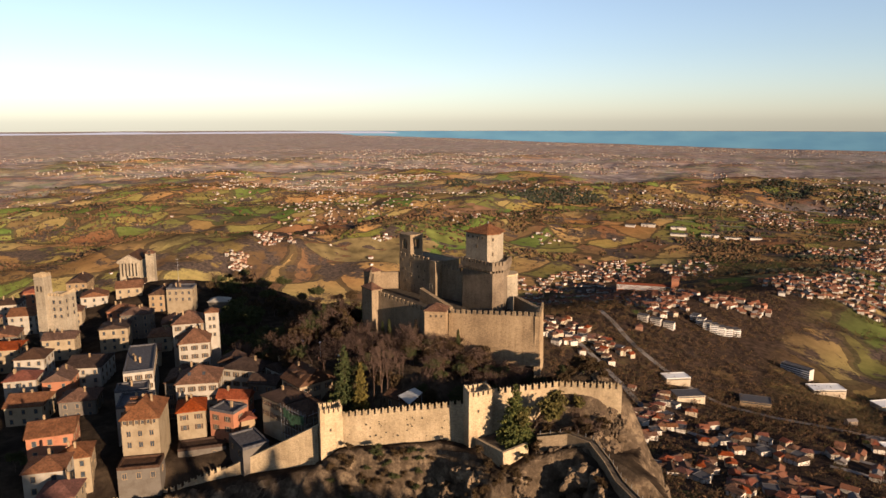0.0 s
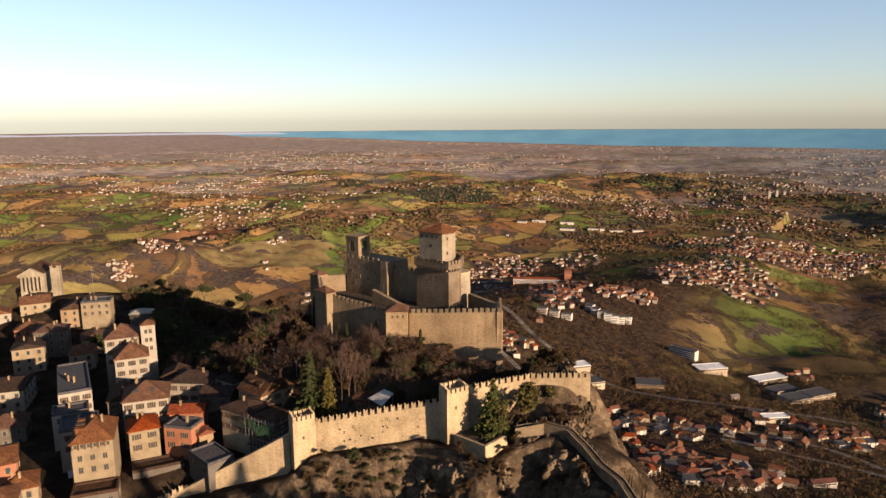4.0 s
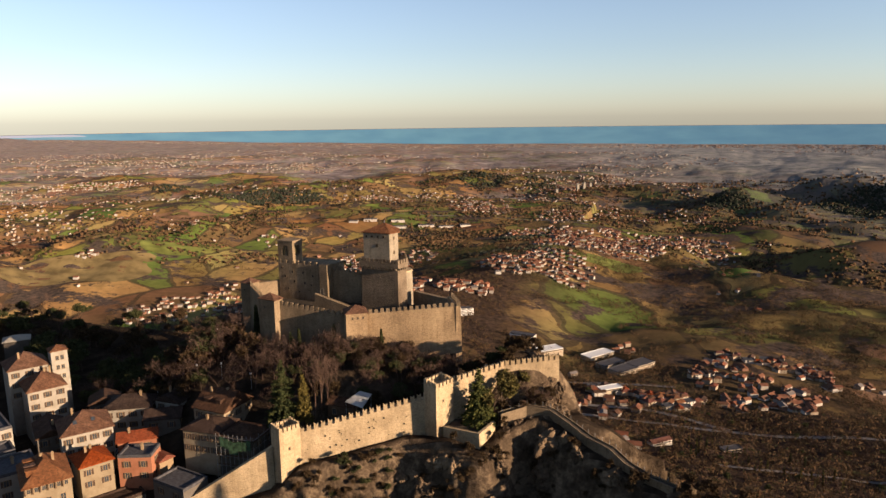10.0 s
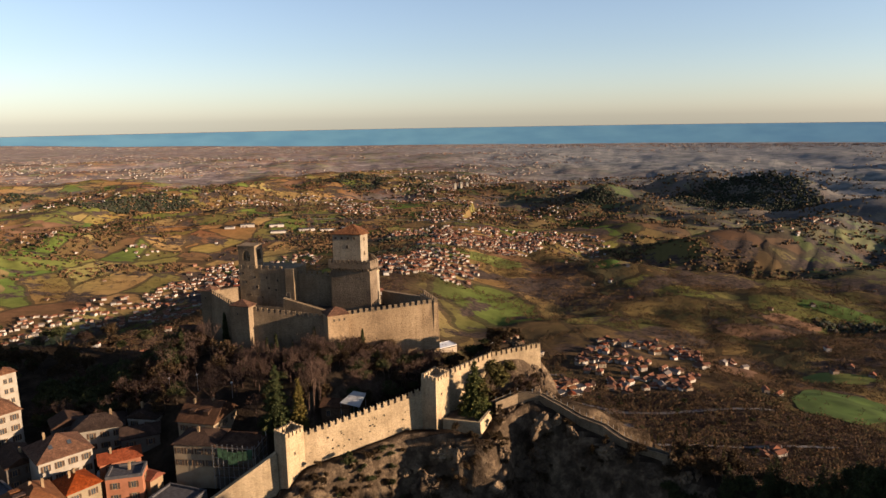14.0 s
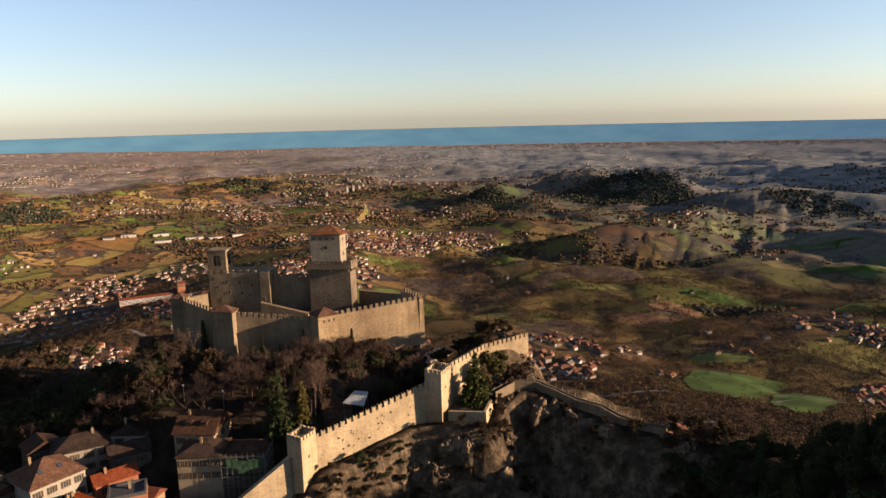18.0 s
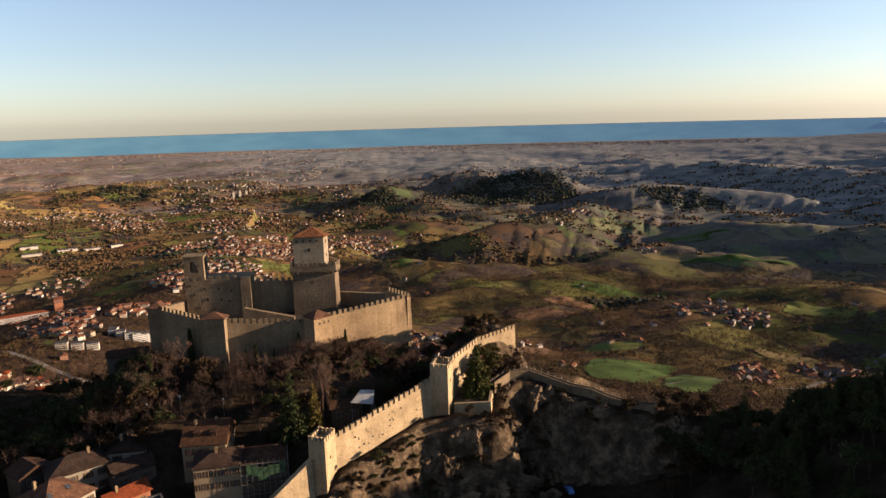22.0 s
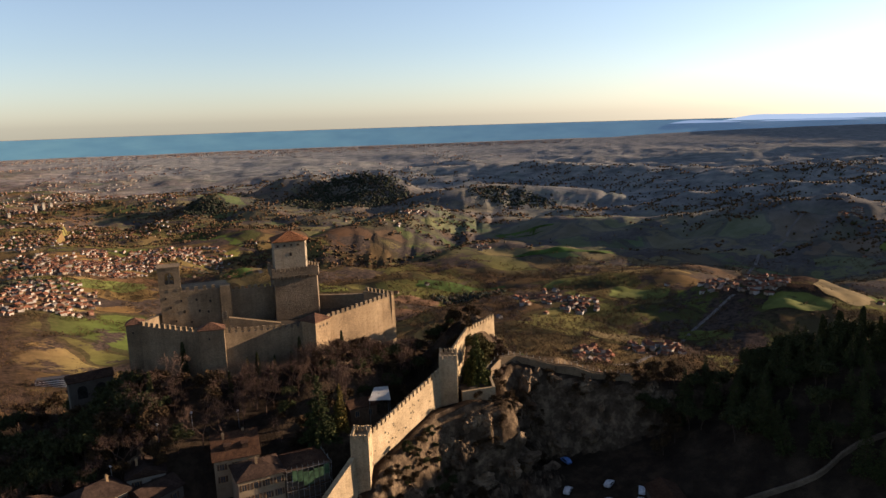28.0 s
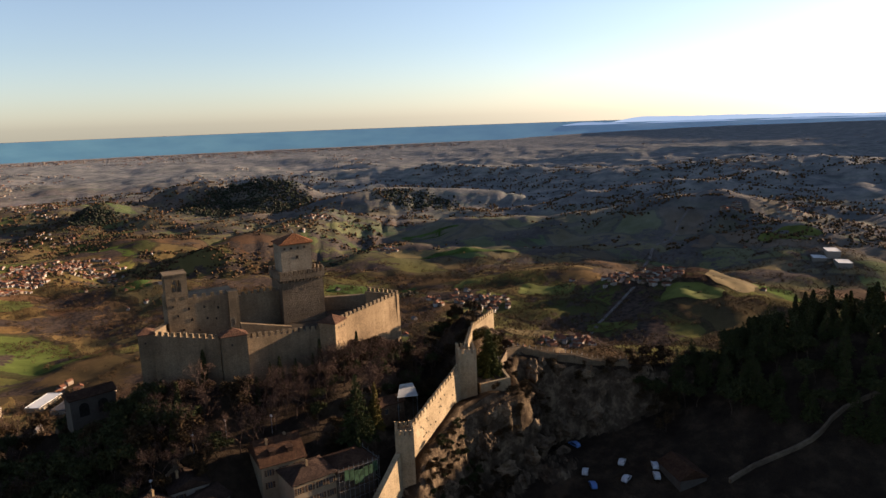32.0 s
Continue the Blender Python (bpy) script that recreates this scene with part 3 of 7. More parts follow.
def tent(bm, poly, z0, apex, eave=0.0, thick=0.18):
    """A pyramid roof with thickness over a polygon."""
    cx, cy = sum(p[0] for p in poly) / len(poly), sum(p[1] for p in poly) / len(poly)
    ring = []
    for x, y in poly:
        d = math.hypot(x - cx, y - cy)
        k = (d + eave) / d
        ring.append((cx + (x - cx) * k, cy + (y - cy) * k))
    lo = [bm.verts.new((x, y, z0 - thick)) for x, y in ring]
    hi = [bm.verts.new((x, y, z0)) for x, y in ring]
    tip = bm.verts.new((cx, cy, apex))
    k = len(poly)
    bm.faces.new(lo[::-1])
    for i in range(k):
        j = (i + 1) % k
        bm.faces.new((lo[i], lo[j], hi[j], hi[i])), bm.faces.new((hi[i], hi[j], tip))


def merlon_mesh(w, d, h, notch):
    """A battlement tooth: swallow-tailed where notch is given, on a slightly wider foot."""
    bm = bmesh.new()
    a, b = w / 2, d / 2
    ring = [(-a, 0.0), (a, 0.0), (a * 0.97, h), (0.0, h - notch), (-a * 0.97, h)]
    f0, f1 = [bm.verts.new((x, -b, z)) for x, z in ring], [bm.verts.new((x, b, z)) for x, z in ring]
    bm.faces.new(f0), bm.faces.new(f1[::-1])
    for i in range(5):
        j = (i + 1) % 5
        bm.faces.new((f0[j], f0[i], f1[i], f1[j]))
    me = bpy.data.meshes.new("merlon")
    bm.to_mesh(me)
    bm.free()
    return me


MERLON = merlon_mesh(1.05, 0.55, 1.55, 0.45)
MERLON.materials.append(M_WALL)
MERLON_SMALL = merlon_mesh(0.85, 0.5, 1.35, 0.4)
MERLON_SMALL.materials.append(M_WALL)
MERLON_CASTLE = merlon_mesh(1.0, 0.55, 1.25, 0.0)
MERLON_CASTLE.materials.append(M_CASTLE)
MERLON_KEEP = merlon_mesh(0.9, 0.5, 1.2, 0.0)
MERLON_KEEP.materials.append(M_KEEP)


def battlements(owner, a, b, mesh, pitch, inset=0.28, ends=0.5):
    """Teeth along a wall top from a to b (x, y, z), set back from the outer face on the right-hand side."""
    a, b = Vector(a), Vector(b)
    way = Vector((b.x - a.x, b.y - a.y, 0))
    length = way.length
    way.normalize()
    inward = Vector((-way.y, way.x, 0))
    count = max(2, round((length - 2 * ends) / pitch) + 1)
    turn = math.degrees(math.atan2(way.y, way.x))
    for i in range(count):
        u = ends + (length - 2 * ends) * i / (count - 1)
        p = a.lerp(b, u / length) + inward * inset
        s = 1 + random.uniform(-0.06, 0.06)
        child("merlon", mesh, owner, pose(p.x, p.y, p.z - 0.05, 0, 0, turn + random.uniform(-1, 1)) @ Matrix.Diagonal((s, 1, 1 + random.uniform(-0.08, 0.08), 1)))


def run_of_wall(bm, a, b, thick, foot_a, foot_b, walk_drop=0.0, steps=1, batter=0.4):
    """A straight wall from a to b (x, y, top), outer face on the right-hand side, with a battered foot that follows the rock."""
    a, b = Vector(a), Vector(b)
    way = Vector((b.x - a.x, b.y - a.y, 0)).normalized()
    inward = Vector((-way.y, way.x, 0)) * thick
    out = -inward.normalized() * batter
    rows = []
    for i in range(steps + 1):
        u = i / steps
        p = a.lerp(b, u)
        z0 = foot_a + (foot_b - foot_a) * u
        ring = [Vector((p.x, p.y, z0)) + out, Vector((p.x, p.y, p.z)), Vector((p.x, p.y, p.z)) + inward, Vector((p.x, p.y, z0)) + inward]
        rows.append([bm.verts.new(q) for q in ring])
    for r, s in zip(rows, rows[1:]):
        for k in range(4):
            bm.faces.new((r[k], s[k], s[(k + 1) % 4], r[(k + 1) % 4]))
    bm.faces.new(rows[0][::-1][:4]), bm.faces.new(rows[-1])
    bmesh.ops.recalc_face_normals(bm, faces=bm.faces[:])


def tower(name, label, poly, foot, top, mat, mesh, pitch, roof=None, slits=(), grow=0.02, group=""):
    """A tower over a polygon: shaft, parapet with teeth or a tiled tent roof, and openings (side, along, height, width, tall)."""
    t = thing(name, label, "tower", group)
    bm = bmesh.new()
    prism(bm, poly, foot, top, grow)
    part("shaft", bm, mat, t)
    k = len(poly)
    if roof:
        bm = bmesh.new()
        tent(bm, poly, top + 0.15, roof, 0.45)
        part("roof", bm, M_TILE, t, "weathered terracotta tile roof")
    else:
        bm = bmesh.new()
        inner = [((x - sum(p[0] for p in poly) / k) * 0.8 + sum(p[0] for p in poly) / k, (y - sum(p[1] for p in poly) / k) * 0.8 + sum(p[1] for p in poly) / k) for x, y in poly]
        for i in range(k):
            j = (i + 1) % k
            q = [bm.verts.new((*poly[i], top)), bm.verts.new((*poly[j], top)), bm.verts.new((*inner[j], top)), bm.verts.new((*inner[i], top))]
            w = [bm.verts.new((v.co.x, v.co.y, top + 0.5)) for v in q]
            for f in ((q[0], q[1], w[1], w[0]), (q[1], q[2], w[2], w[1]), (q[2], q[3], w[3], w[2]), (q[3], q[0], w[0], w[3]), tuple(w)):
                bm.faces.new(f)
        part("parapet", bm, mat, t)
        for i in range(k):
            battlements(t, (*poly[i], top + 0.5), (*poly[(i + 1) % k], top + 0.5), mesh, pitch)
    for side, u, z, w, h in slits:
        opening(t, poly[side], poly[(side + 1) % k], u, z, w, h)
    return t


def opening(owner, a, b, u, z, w, h, name="window", deep=0.35, frame_out=0.08, mat=None):
    """An opening on the face from a to b (right-hand side is outside): stone frame, flush dark slab for the shade
    inside.
    """
    a, b = Vector((a[0], a[1], 0)), Vector((b[0], b[1], 0))
    way = (b - a).normalized()
    turn = math.degrees(math.atan2(way.y, way.x))
    p = a.lerp(b, u)
    bm = bmesh.new()
    e = 0.14
    for x0, x1, z0, z1 in ((-w / 2 - e, -w / 2, -e, h + e), (w / 2, w / 2 + e, -e, h + e), (-w / 2, w / 2, h, h + e), (-w / 2, w / 2, -e, 0)):
        block(bm, x0, x1, -frame_out, 0.05, z0, z1)
    ob = part(name, bm, mat or M_CASTLE, owner)
    ob.matrix_local = pose(p.x, p.y, z, 0, 0, turn)
    bm = bmesh.new()
    block(bm, -w / 2, w / 2, -0.012, 0.06, 0, h)
    pane = part("pane", bm, M_DARK, ob)
    return ob


# ---- curtain walls and their towers ----
def square(cx, cy, w, d, turn):
    c, s = math.cos(radians(turn)), math.sin(radians(turn))
    return [(cx + x * c - y * s, cy + x * s + y * c) for x, y in ((-w / 2, -d / 2), (w / 2, -d / 2), (w / 2, d / 2), (-w / 2, d / 2))]


near_tower = tower("wall_tower", "slender square sunlit limestone wall tower with swallow-tail battlements", [(-43.1, 159.6), (-40.2, 156.2), (-36.0, 160.2), (-38.9, 163.6)], -13, 5.1, M_WALL, MERLON_SMALL, 1.35,
                   slits=((1, 0.45, 0.6, 0.35, 0.6),), group="wall towers")
mid_tower = tower("wall_tower", "square sunlit limestone wall tower with swallow-tail battlements beside a fir", [(-5.4, 167.6), (-2.2, 163.5), (2.2, 167.8), (-1.0, 171.9)], -4, 13.2, M_WALL, MERLON_SMALL, 1.35,
                  slits=((1, 0.4, 9.5, 0.35, 0.6),), group="wall towers")

wall_one = thing("curtain_wall", "tall pale limestone curtain wall with swallow-tail battlements on rock", "wall", "curtain walls")
bm = bmesh.new()
run_of_wall(bm, (-37.0, 160.8, 3.5), (-3.8, 168.0, 9.6), 1.6, -6.0, -1.0, steps=6)
part("wall_body", bm, M_WALL, wall_one)
battlements(wall_one, (-36.2, 161.0, 3.5), (-4.4, 167.9, 9.6), MERLON, 1.78)
# put-log holes and lost stones in the wall face: dark blocks for the shade inside
random.seed(5)
for _ in range(24):
    u = random.choice([random.gauss(0.3, 0.05), random.gauss(0.55, 0.12), random.random()])
    u = min(max(u, 0.05), 0.86)
    p = Vector((-37.0, 160.8, 3.5)).lerp(Vector((-3.8, 168.0, 9.6)), u)
    z = p.z - random.uniform(1.5, 7.0)
    bm = bmesh.new()
    s = random.uniform(0.10, 0.26)
    block(bm, -s, s, -0.10, 0.2, -s * random.uniform(0.5, 1.1), s * 0.8)
    out = (p.z - z) / 10.0 * 0.4
    part("hole", bm, M_DARK, wall_one).matrix_local = pose(p.x + 0.21 * out, p.y - 0.97 * out, z, 0, 0, 12.2)

wall_two = thing("curtain_wall", "pale limestone curtain wall with battlements climbing to a rock end", "wall", "curtain walls")
bm = bmesh.new()
run_of_wall(bm, (1.6, 169.4, 12.9), (16.2, 177.3, 14.4), 1.4, -2.0, 1.0, steps=3)
run_of_wall(bm, (16.2, 177.3, 14.4), (31.2, 179.2, 15.4), 1.4, 1.0, 2.0, steps=3)
part("wall_body", bm, M_WALL, wall_two)
battlements(wall_two, (1.8, 169.5, 12.9), (16.0, 177.2, 14.4), MERLON, 1.75)
battlements(wall_two, (16.4, 177.4, 14.4), (31.1, 179.2, 15.4), MERLON, 1.62)

wall_three = thing("curtain_wall", "sloping limestone town wall running down from the tower", "wall", "curtain walls")
bm = bmesh.new()
run_of_wall(bm, (-70.0, 153.9, -14.6), (-42.6, 158.6, 1.2), 1.4, -26, -14, steps=5)
run_of_wall(bm, (-80.6, 143.4, -19.0), (-70.0, 153.9, -14.6), 1.4, -28, -26, steps=3)
run_of_wall(bm, (-94.0, 134.0, -20.5), (-80.6, 143.4, -19.0), 1.4, -29, -28, steps=3)
part("wall_body", bm, M_WALL, wall_three)
battlements(wall_three, (-80.2, 143.7, -19.0), (-71.0, 152.9, -15.2), MERLON, 1.75)
battlements(wall_three, (-93.6, 134.3, -20.5), (-80.9, 143.2, -19.1), MERLON, 1.75)

terrace = thing("terrace_wall", "low limestone retaining wall of a small garden terrace below the tower", "wall")
bm = bmesh.new()
run_of_wall(bm, (-0.5, 163.4, 3.6), (8.3, 158.6, 3.8), 0.7, -4, -5, steps=2)
run_of_wall(bm, (8.3, 158.6, 3.8), (12.5, 164.0, 4.6), 0.7, -5, 0, steps=2)
part("wall_body", bm, M_WALL, terrace)
bm = bmesh.new()
prism(bm, [(0.2, 163.9), (8.0, 159.4), (11.8, 164.4), (9.0, 170.0), (2.2, 168.4)], -2.0, 3.3)
part("terrace_fill", bm, M_PAVING, terrace, "earth and gravel terrace floor")

# ---- the castle ----
SKEW = -24.0
keep = thing("keep", "five-sided castle keep in shade-darkened stone with battlemented gallery and tiled roof", "tower", place=(-25.6, 218.6, 0), turn=SKEW)
low = [(-0.5, -0.6), (12.6, -0.6), (13.6, 3.4), (9.0, 11.0), (-0.5, 10.6)]
up = [(0.2, 0.0), (9.6, 0.0), (10.7, 3.8), (7.6, 9.4), (0.4, 9.0)]
bm = bmesh.new()
prism(bm, low, 12.0, 33.2, 0.04)
part("lower_shaft", bm, M_KEEP, keep)
band = [(-1.1, -1.2), (13.1, -1.2), (14.2, 3.5), (9.3, 11.7), (-1.1, 11.3)]
bm = bmesh.new()
prism(bm, band, 33.9, 35.4)
part("gallery", bm, M_KEEP, keep)
bm = bmesh.new()
prism(bm, up, 33.0, 44.6)
part("upper_shaft", bm, M_PALE, keep, "paler plastered upper shaft")
bm = bmesh.new()
tent(bm, up, 44.9, 47.5, 0.75, 0.25)
part("roof", bm, M_TILE, keep, "weathered terracotta tent roof")
bm = bmesh.new()
block(bm, -0.15, 0.15, -0.15, 0.15, 47.2, 48.3, 0.1)
part("finial", bm, M_METAL, keep).matrix_local = pose(5.6, 4.4, 0)
corbel = bmesh.new()
block(corbel, -0.2, 0.2, -0.62, 0.1, -0.8, 0.0)
corbel_mesh = bpy.data.meshes.new("corbel")
corbel.to_mesh(corbel_mesh)
corbel.free()
corbel_mesh.materials.append(M_KEEP)
for i in range(5):
    a, b = Vector((*low[i], 33.9)), Vector((*low[(i + 1) % 5], 33.9))
    way = (b - a).normalized()
    turn = math.degrees(math.atan2(way.y, way.x))
    k = max(2, round((b - a).length / 1.05))
    for j in range(k):
        p = a.lerp(b, (j + 0.5) / k)
        child("corbel", corbel_mesh, keep, pose(p.x, p.y, p.z, 0, 0, turn))
    battlements(keep, (*band[i], 35.4), (*band[(i + 1) % 5], 35.4), MERLON_KEEP, 1.5)
for u, z, w, h in ((0.52, 40.2, 0.5, 0.8), (0.5, 30.2, 0.45, 0.7), (0.48, 25.3, 0.5, 0.8)):
    opening(keep, low[0] if z < 35 else up[0], low[1] if z < 35 else up[1], u, z, w, h, mat=M_KEEP)
for u in (0.12, 0.34, 0.56, 0.78):
    opening(keep, up[0], up[1], u, 43.2, 0.55, 0.55)
opening(keep, up[1], up[2], 0.5, 42.6, 0.5, 0.8)
opening(keep, up[1], up[2], 0.5, 38.0, 0.4, 0.9)


def along_face(p, u, v):
    """A plan point u along and v behind the castle's own axis from p."""
    c, s = math.cos(radians(SKEW)), math.sin(radians(SKEW))
    return p[0] + u * c - v * s, p[1] + u * s + v * c


RES = (-56.4, 232.0)
residence = thing("residence", "castle residence block in shade-darkened stone with small windows and a doorway", "building")
a0, a1 = along_face(RES, 0, 0), along_face(RES, 19.3, 0)
a2, a3 = along_face(RES, 19.3, 11), along_face(RES, 0, 11)
bm = bmesh.new()
prism(bm, [a0, a1, a2, a3], 10.0, 32.4, 0.0)
part("wall_body", bm, M_CASTLE, residence)
bm = bmesh.new()
b0, b1 = along_face(RES, 16.9, -0.5), along_face(RES, 19.9, -0.5)
b2, b3 = along_face(RES, 19.9, 3.0), along_face(RES, 16.9, 3.0)
prism(bm, [b0, b1, b2, b3], 12.0, 33.0, 0.02)
part("stair_turret", bm, M_CASTLE, residence, "sunlit stair turret")
link0, link1 = along_face(RES, 19.5, 2.6), along_face((-25.6, 218.6), 0.3, 3.2)
bm = bmesh.new()
run_of_wall(bm, (*link0, 30.6), (*link1, 30.2), 1.6, 12, 12, steps=2, batter=0.2)
part("link_wall", bm, M_CASTLE, residence)
battlements(residence, (*a0, 32.4), (*along_face(RES, 15.6, 0), 32.4), MERLON_CASTLE, 2.6)
battlements(residence, (*link0, 30.6), (*link1, 30.2), MERLON_CASTLE, 1.9)
for u, z, w, h in ((0.30, 29.3, 0.55, 0.75), (0.52, 29.2, 0.55, 0.75), (0.72, 28.4, 0.6, 0.8), (0.33, 25.9, 0.7, 0.85), (0.55, 25.7, 0.6, 0.8), (0.14, 27.6, 0.5, 0.7), (0.68, 25.2, 0.5, 0.7), (0.42, 22.6, 0.45, 0.6), (0.2, 23.4, 0.45, 0.6), (0.08, 30.6, 0.4, 0.6)):
    opening(residence, a0, a1, u, z, w, h)
opening(residence, b0, b1, 0.25, 22.6, 1.2, 2.3, "doorway", mat=M_PALE)

bell_tower = thing("bell_tower", "square stone belfry with open arches above the castle residence", "tower", place=(*along_face(RES, 0.0, 0.2), 0), turn=SKEW)
bm = bmesh.new()
block(bm, 0, 6.0, 0, 5.6, 30, 35.0)
part("base", bm, M_CASTLE, bell_tower)
for x0, x1, y0, y1 in ((0, 1.7, 0, 1.5), (4.3, 6, 0, 1.5), (0, 1.7, 4.1, 5.6), (4.3, 6, 4.1, 5.6), (2.75, 3.25, 0.2, 0.8)):
    bm = bmesh.new()
    block(bm, x0, x1, y0, y1, 35.0, 38.4)
    part("pier", bm, M_CASTLE, bell_tower)
bm = bmesh.new()
for y0, y1 in ((0, 1.5), (4.1, 5.6)):      # arch heads
    for x0, x1, y in ((1.7, 2.05, 38.0), (3.95, 4.3, 38.0)):
        block(bm, x0, x1, y0, y1, y - 0.5, 38.4)
block(bm, 0, 6.0, 0, 5.6, 38.4, 39.8)
block(bm, -0.2, 6.2, -0.2, 5.8, 39.8, 40.2)
part("head", bm, M_CASTLE, bell_tower)
bm = bmesh.new()
bmesh.ops.create_cone(bm, cap_ends=True, segments=12, radius1=0.55, radius2=0.25, depth=0.9, matrix=pose(3, 2.8, 37.2))
part("bell", bm, M_METAL, bell_tower, "dark bronze bell")

# outer ring of the castle
ct3 = tower("corner_tower", "low stone corner tower with a small tiled roof", [(-68.4, 227.4), (-64.6, 225.6), (-62.6, 229.4), (-66.4, 231.2)], 6, 26.6, M_CASTLE, MERLON_CASTLE, 1.6, roof=28.2, slits=((0, 0.4, 24.0, 0.4, 0.6),), group="corner towers")
ct2 = tower("corner_tower", "square stone corner tower with a low pyramid tile roof", [(-57.0, 206.6), (-51.4, 203.2), (-49.6, 206.6), (-55.2, 210.0)], 6, 26.4, M_CASTLE, MERLON_CASTLE, 1.6, roof=28.3, slits=((0, 0.4, 23.8, 0.4, 0.6),), group="corner towers")
ft = tower("corner_tower", "square sunlit stone corner tower with a low pyramid tile roof", [(-28.4, 193.8), (-22.4, 195.4), (-23.8, 201.0), (-29.8, 199.4)], 4, 24.6, M_CASTLE_LIT, MERLON_CASTLE, 1.6, roof=26.6,
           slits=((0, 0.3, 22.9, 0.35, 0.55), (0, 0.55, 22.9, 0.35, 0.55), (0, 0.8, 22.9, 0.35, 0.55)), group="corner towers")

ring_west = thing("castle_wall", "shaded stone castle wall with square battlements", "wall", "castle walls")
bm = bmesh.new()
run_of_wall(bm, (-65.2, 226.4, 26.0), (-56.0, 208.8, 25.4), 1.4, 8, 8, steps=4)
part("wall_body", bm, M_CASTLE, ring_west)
battlements(ring_west, (-65.0, 226.2, 26.0), (-56.2, 209.2, 25.4), MERLON_CASTLE, 1.75)
ring_mid = thing("castle_wall", "stone castle wall with square battlements between two corner towers", "wall", "castle walls")
bm = bmesh.new()
run_of_wall(bm, (-50.8, 205.6, 24.6), (-28.6, 198.6, 22.6), 1.4, 8, 6, steps=4)
part("wall_body", bm, M_CASTLE, ring_mid)
battlements(ring_mid, (-50.2, 205.4, 24.6), (-29.4, 198.9, 22.6), MERLON_CASTLE, 1.75)
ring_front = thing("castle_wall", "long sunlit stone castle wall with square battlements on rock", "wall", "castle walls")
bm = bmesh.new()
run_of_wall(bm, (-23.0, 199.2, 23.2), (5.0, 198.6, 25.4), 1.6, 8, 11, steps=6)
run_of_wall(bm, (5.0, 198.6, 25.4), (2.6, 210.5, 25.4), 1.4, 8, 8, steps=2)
part("wall_body", bm, M_CASTLE_LIT, ring_front)
battlements(ring_front, (-22.4, 199.2, 23.2), (4.8, 198.6, 25.4), MERLON_CASTLE, 1.75)
battlements(ring_front, (5.0, 199.4, 25.4), (2.8, 210.0, 25.4), MERLON_CASTLE, 1.75)
ring_back = thing("castle_wall", "stone castle wall above the great cliff", "wall", "castle walls")
bm = bmesh.new()
run_of_wall(bm, (2.6, 210.5, 24.5), (-9.0, 222.0, 24.5), 1.4, 6, 6, steps=2)
run_of_wall(bm, (-40.0, 244.0, 26.0), (-64.0, 230.0, 26.0), 1.4, 4, 4, steps=2)
part("wall_body", bm, M_CASTLE, ring_back)

# inner court and the ramp from the residence door down to the front tower
court = thing("castle_court", "grassy and paved inner court of the castle", "courtyard")
bm = bmesh.new()
prism(bm, [(-63.5, 227), (-54.5, 209), (-50, 207), (-28, 200), (-23, 201), (3.2, 200), (1.5, 210), (-12, 222), (-42, 243), (-60, 233)], 5, 20.0)
part("court_floor", bm, M_PAVING, court)
bm = bmesh.new()
run_of_wall(bm, (-42.0, 218.6, 24.6), (-28.4, 212.4, 21.0), 1.5, 16, 16, steps=4, batter=0.1)
part("ramp", bm, M_CASTLE, court, "stone ramp wall with a worn coping")
# chapel apse by the keep
chapel = thing("chapel", "small rounded pale stone apse beside the keep", "building")
bm = bmesh.new()
bmesh.ops.create_cone(bm, cap_ends=True, segments=24, radius1=4.2, radius2=3.9, depth=16, matrix=pose(-14.2, 225.0, 22.6))
part("apse", bm, M_PALE, chapel)
bm = bmesh.new()
bmesh.ops.create_cone(bm, cap_ends=True, segments=24, radius1=4.1, radius2=3.9, depth=0.5, matrix=pose(-14.2, 225.0, 30.8))
part("coping", bm, M_WALL, chapel)

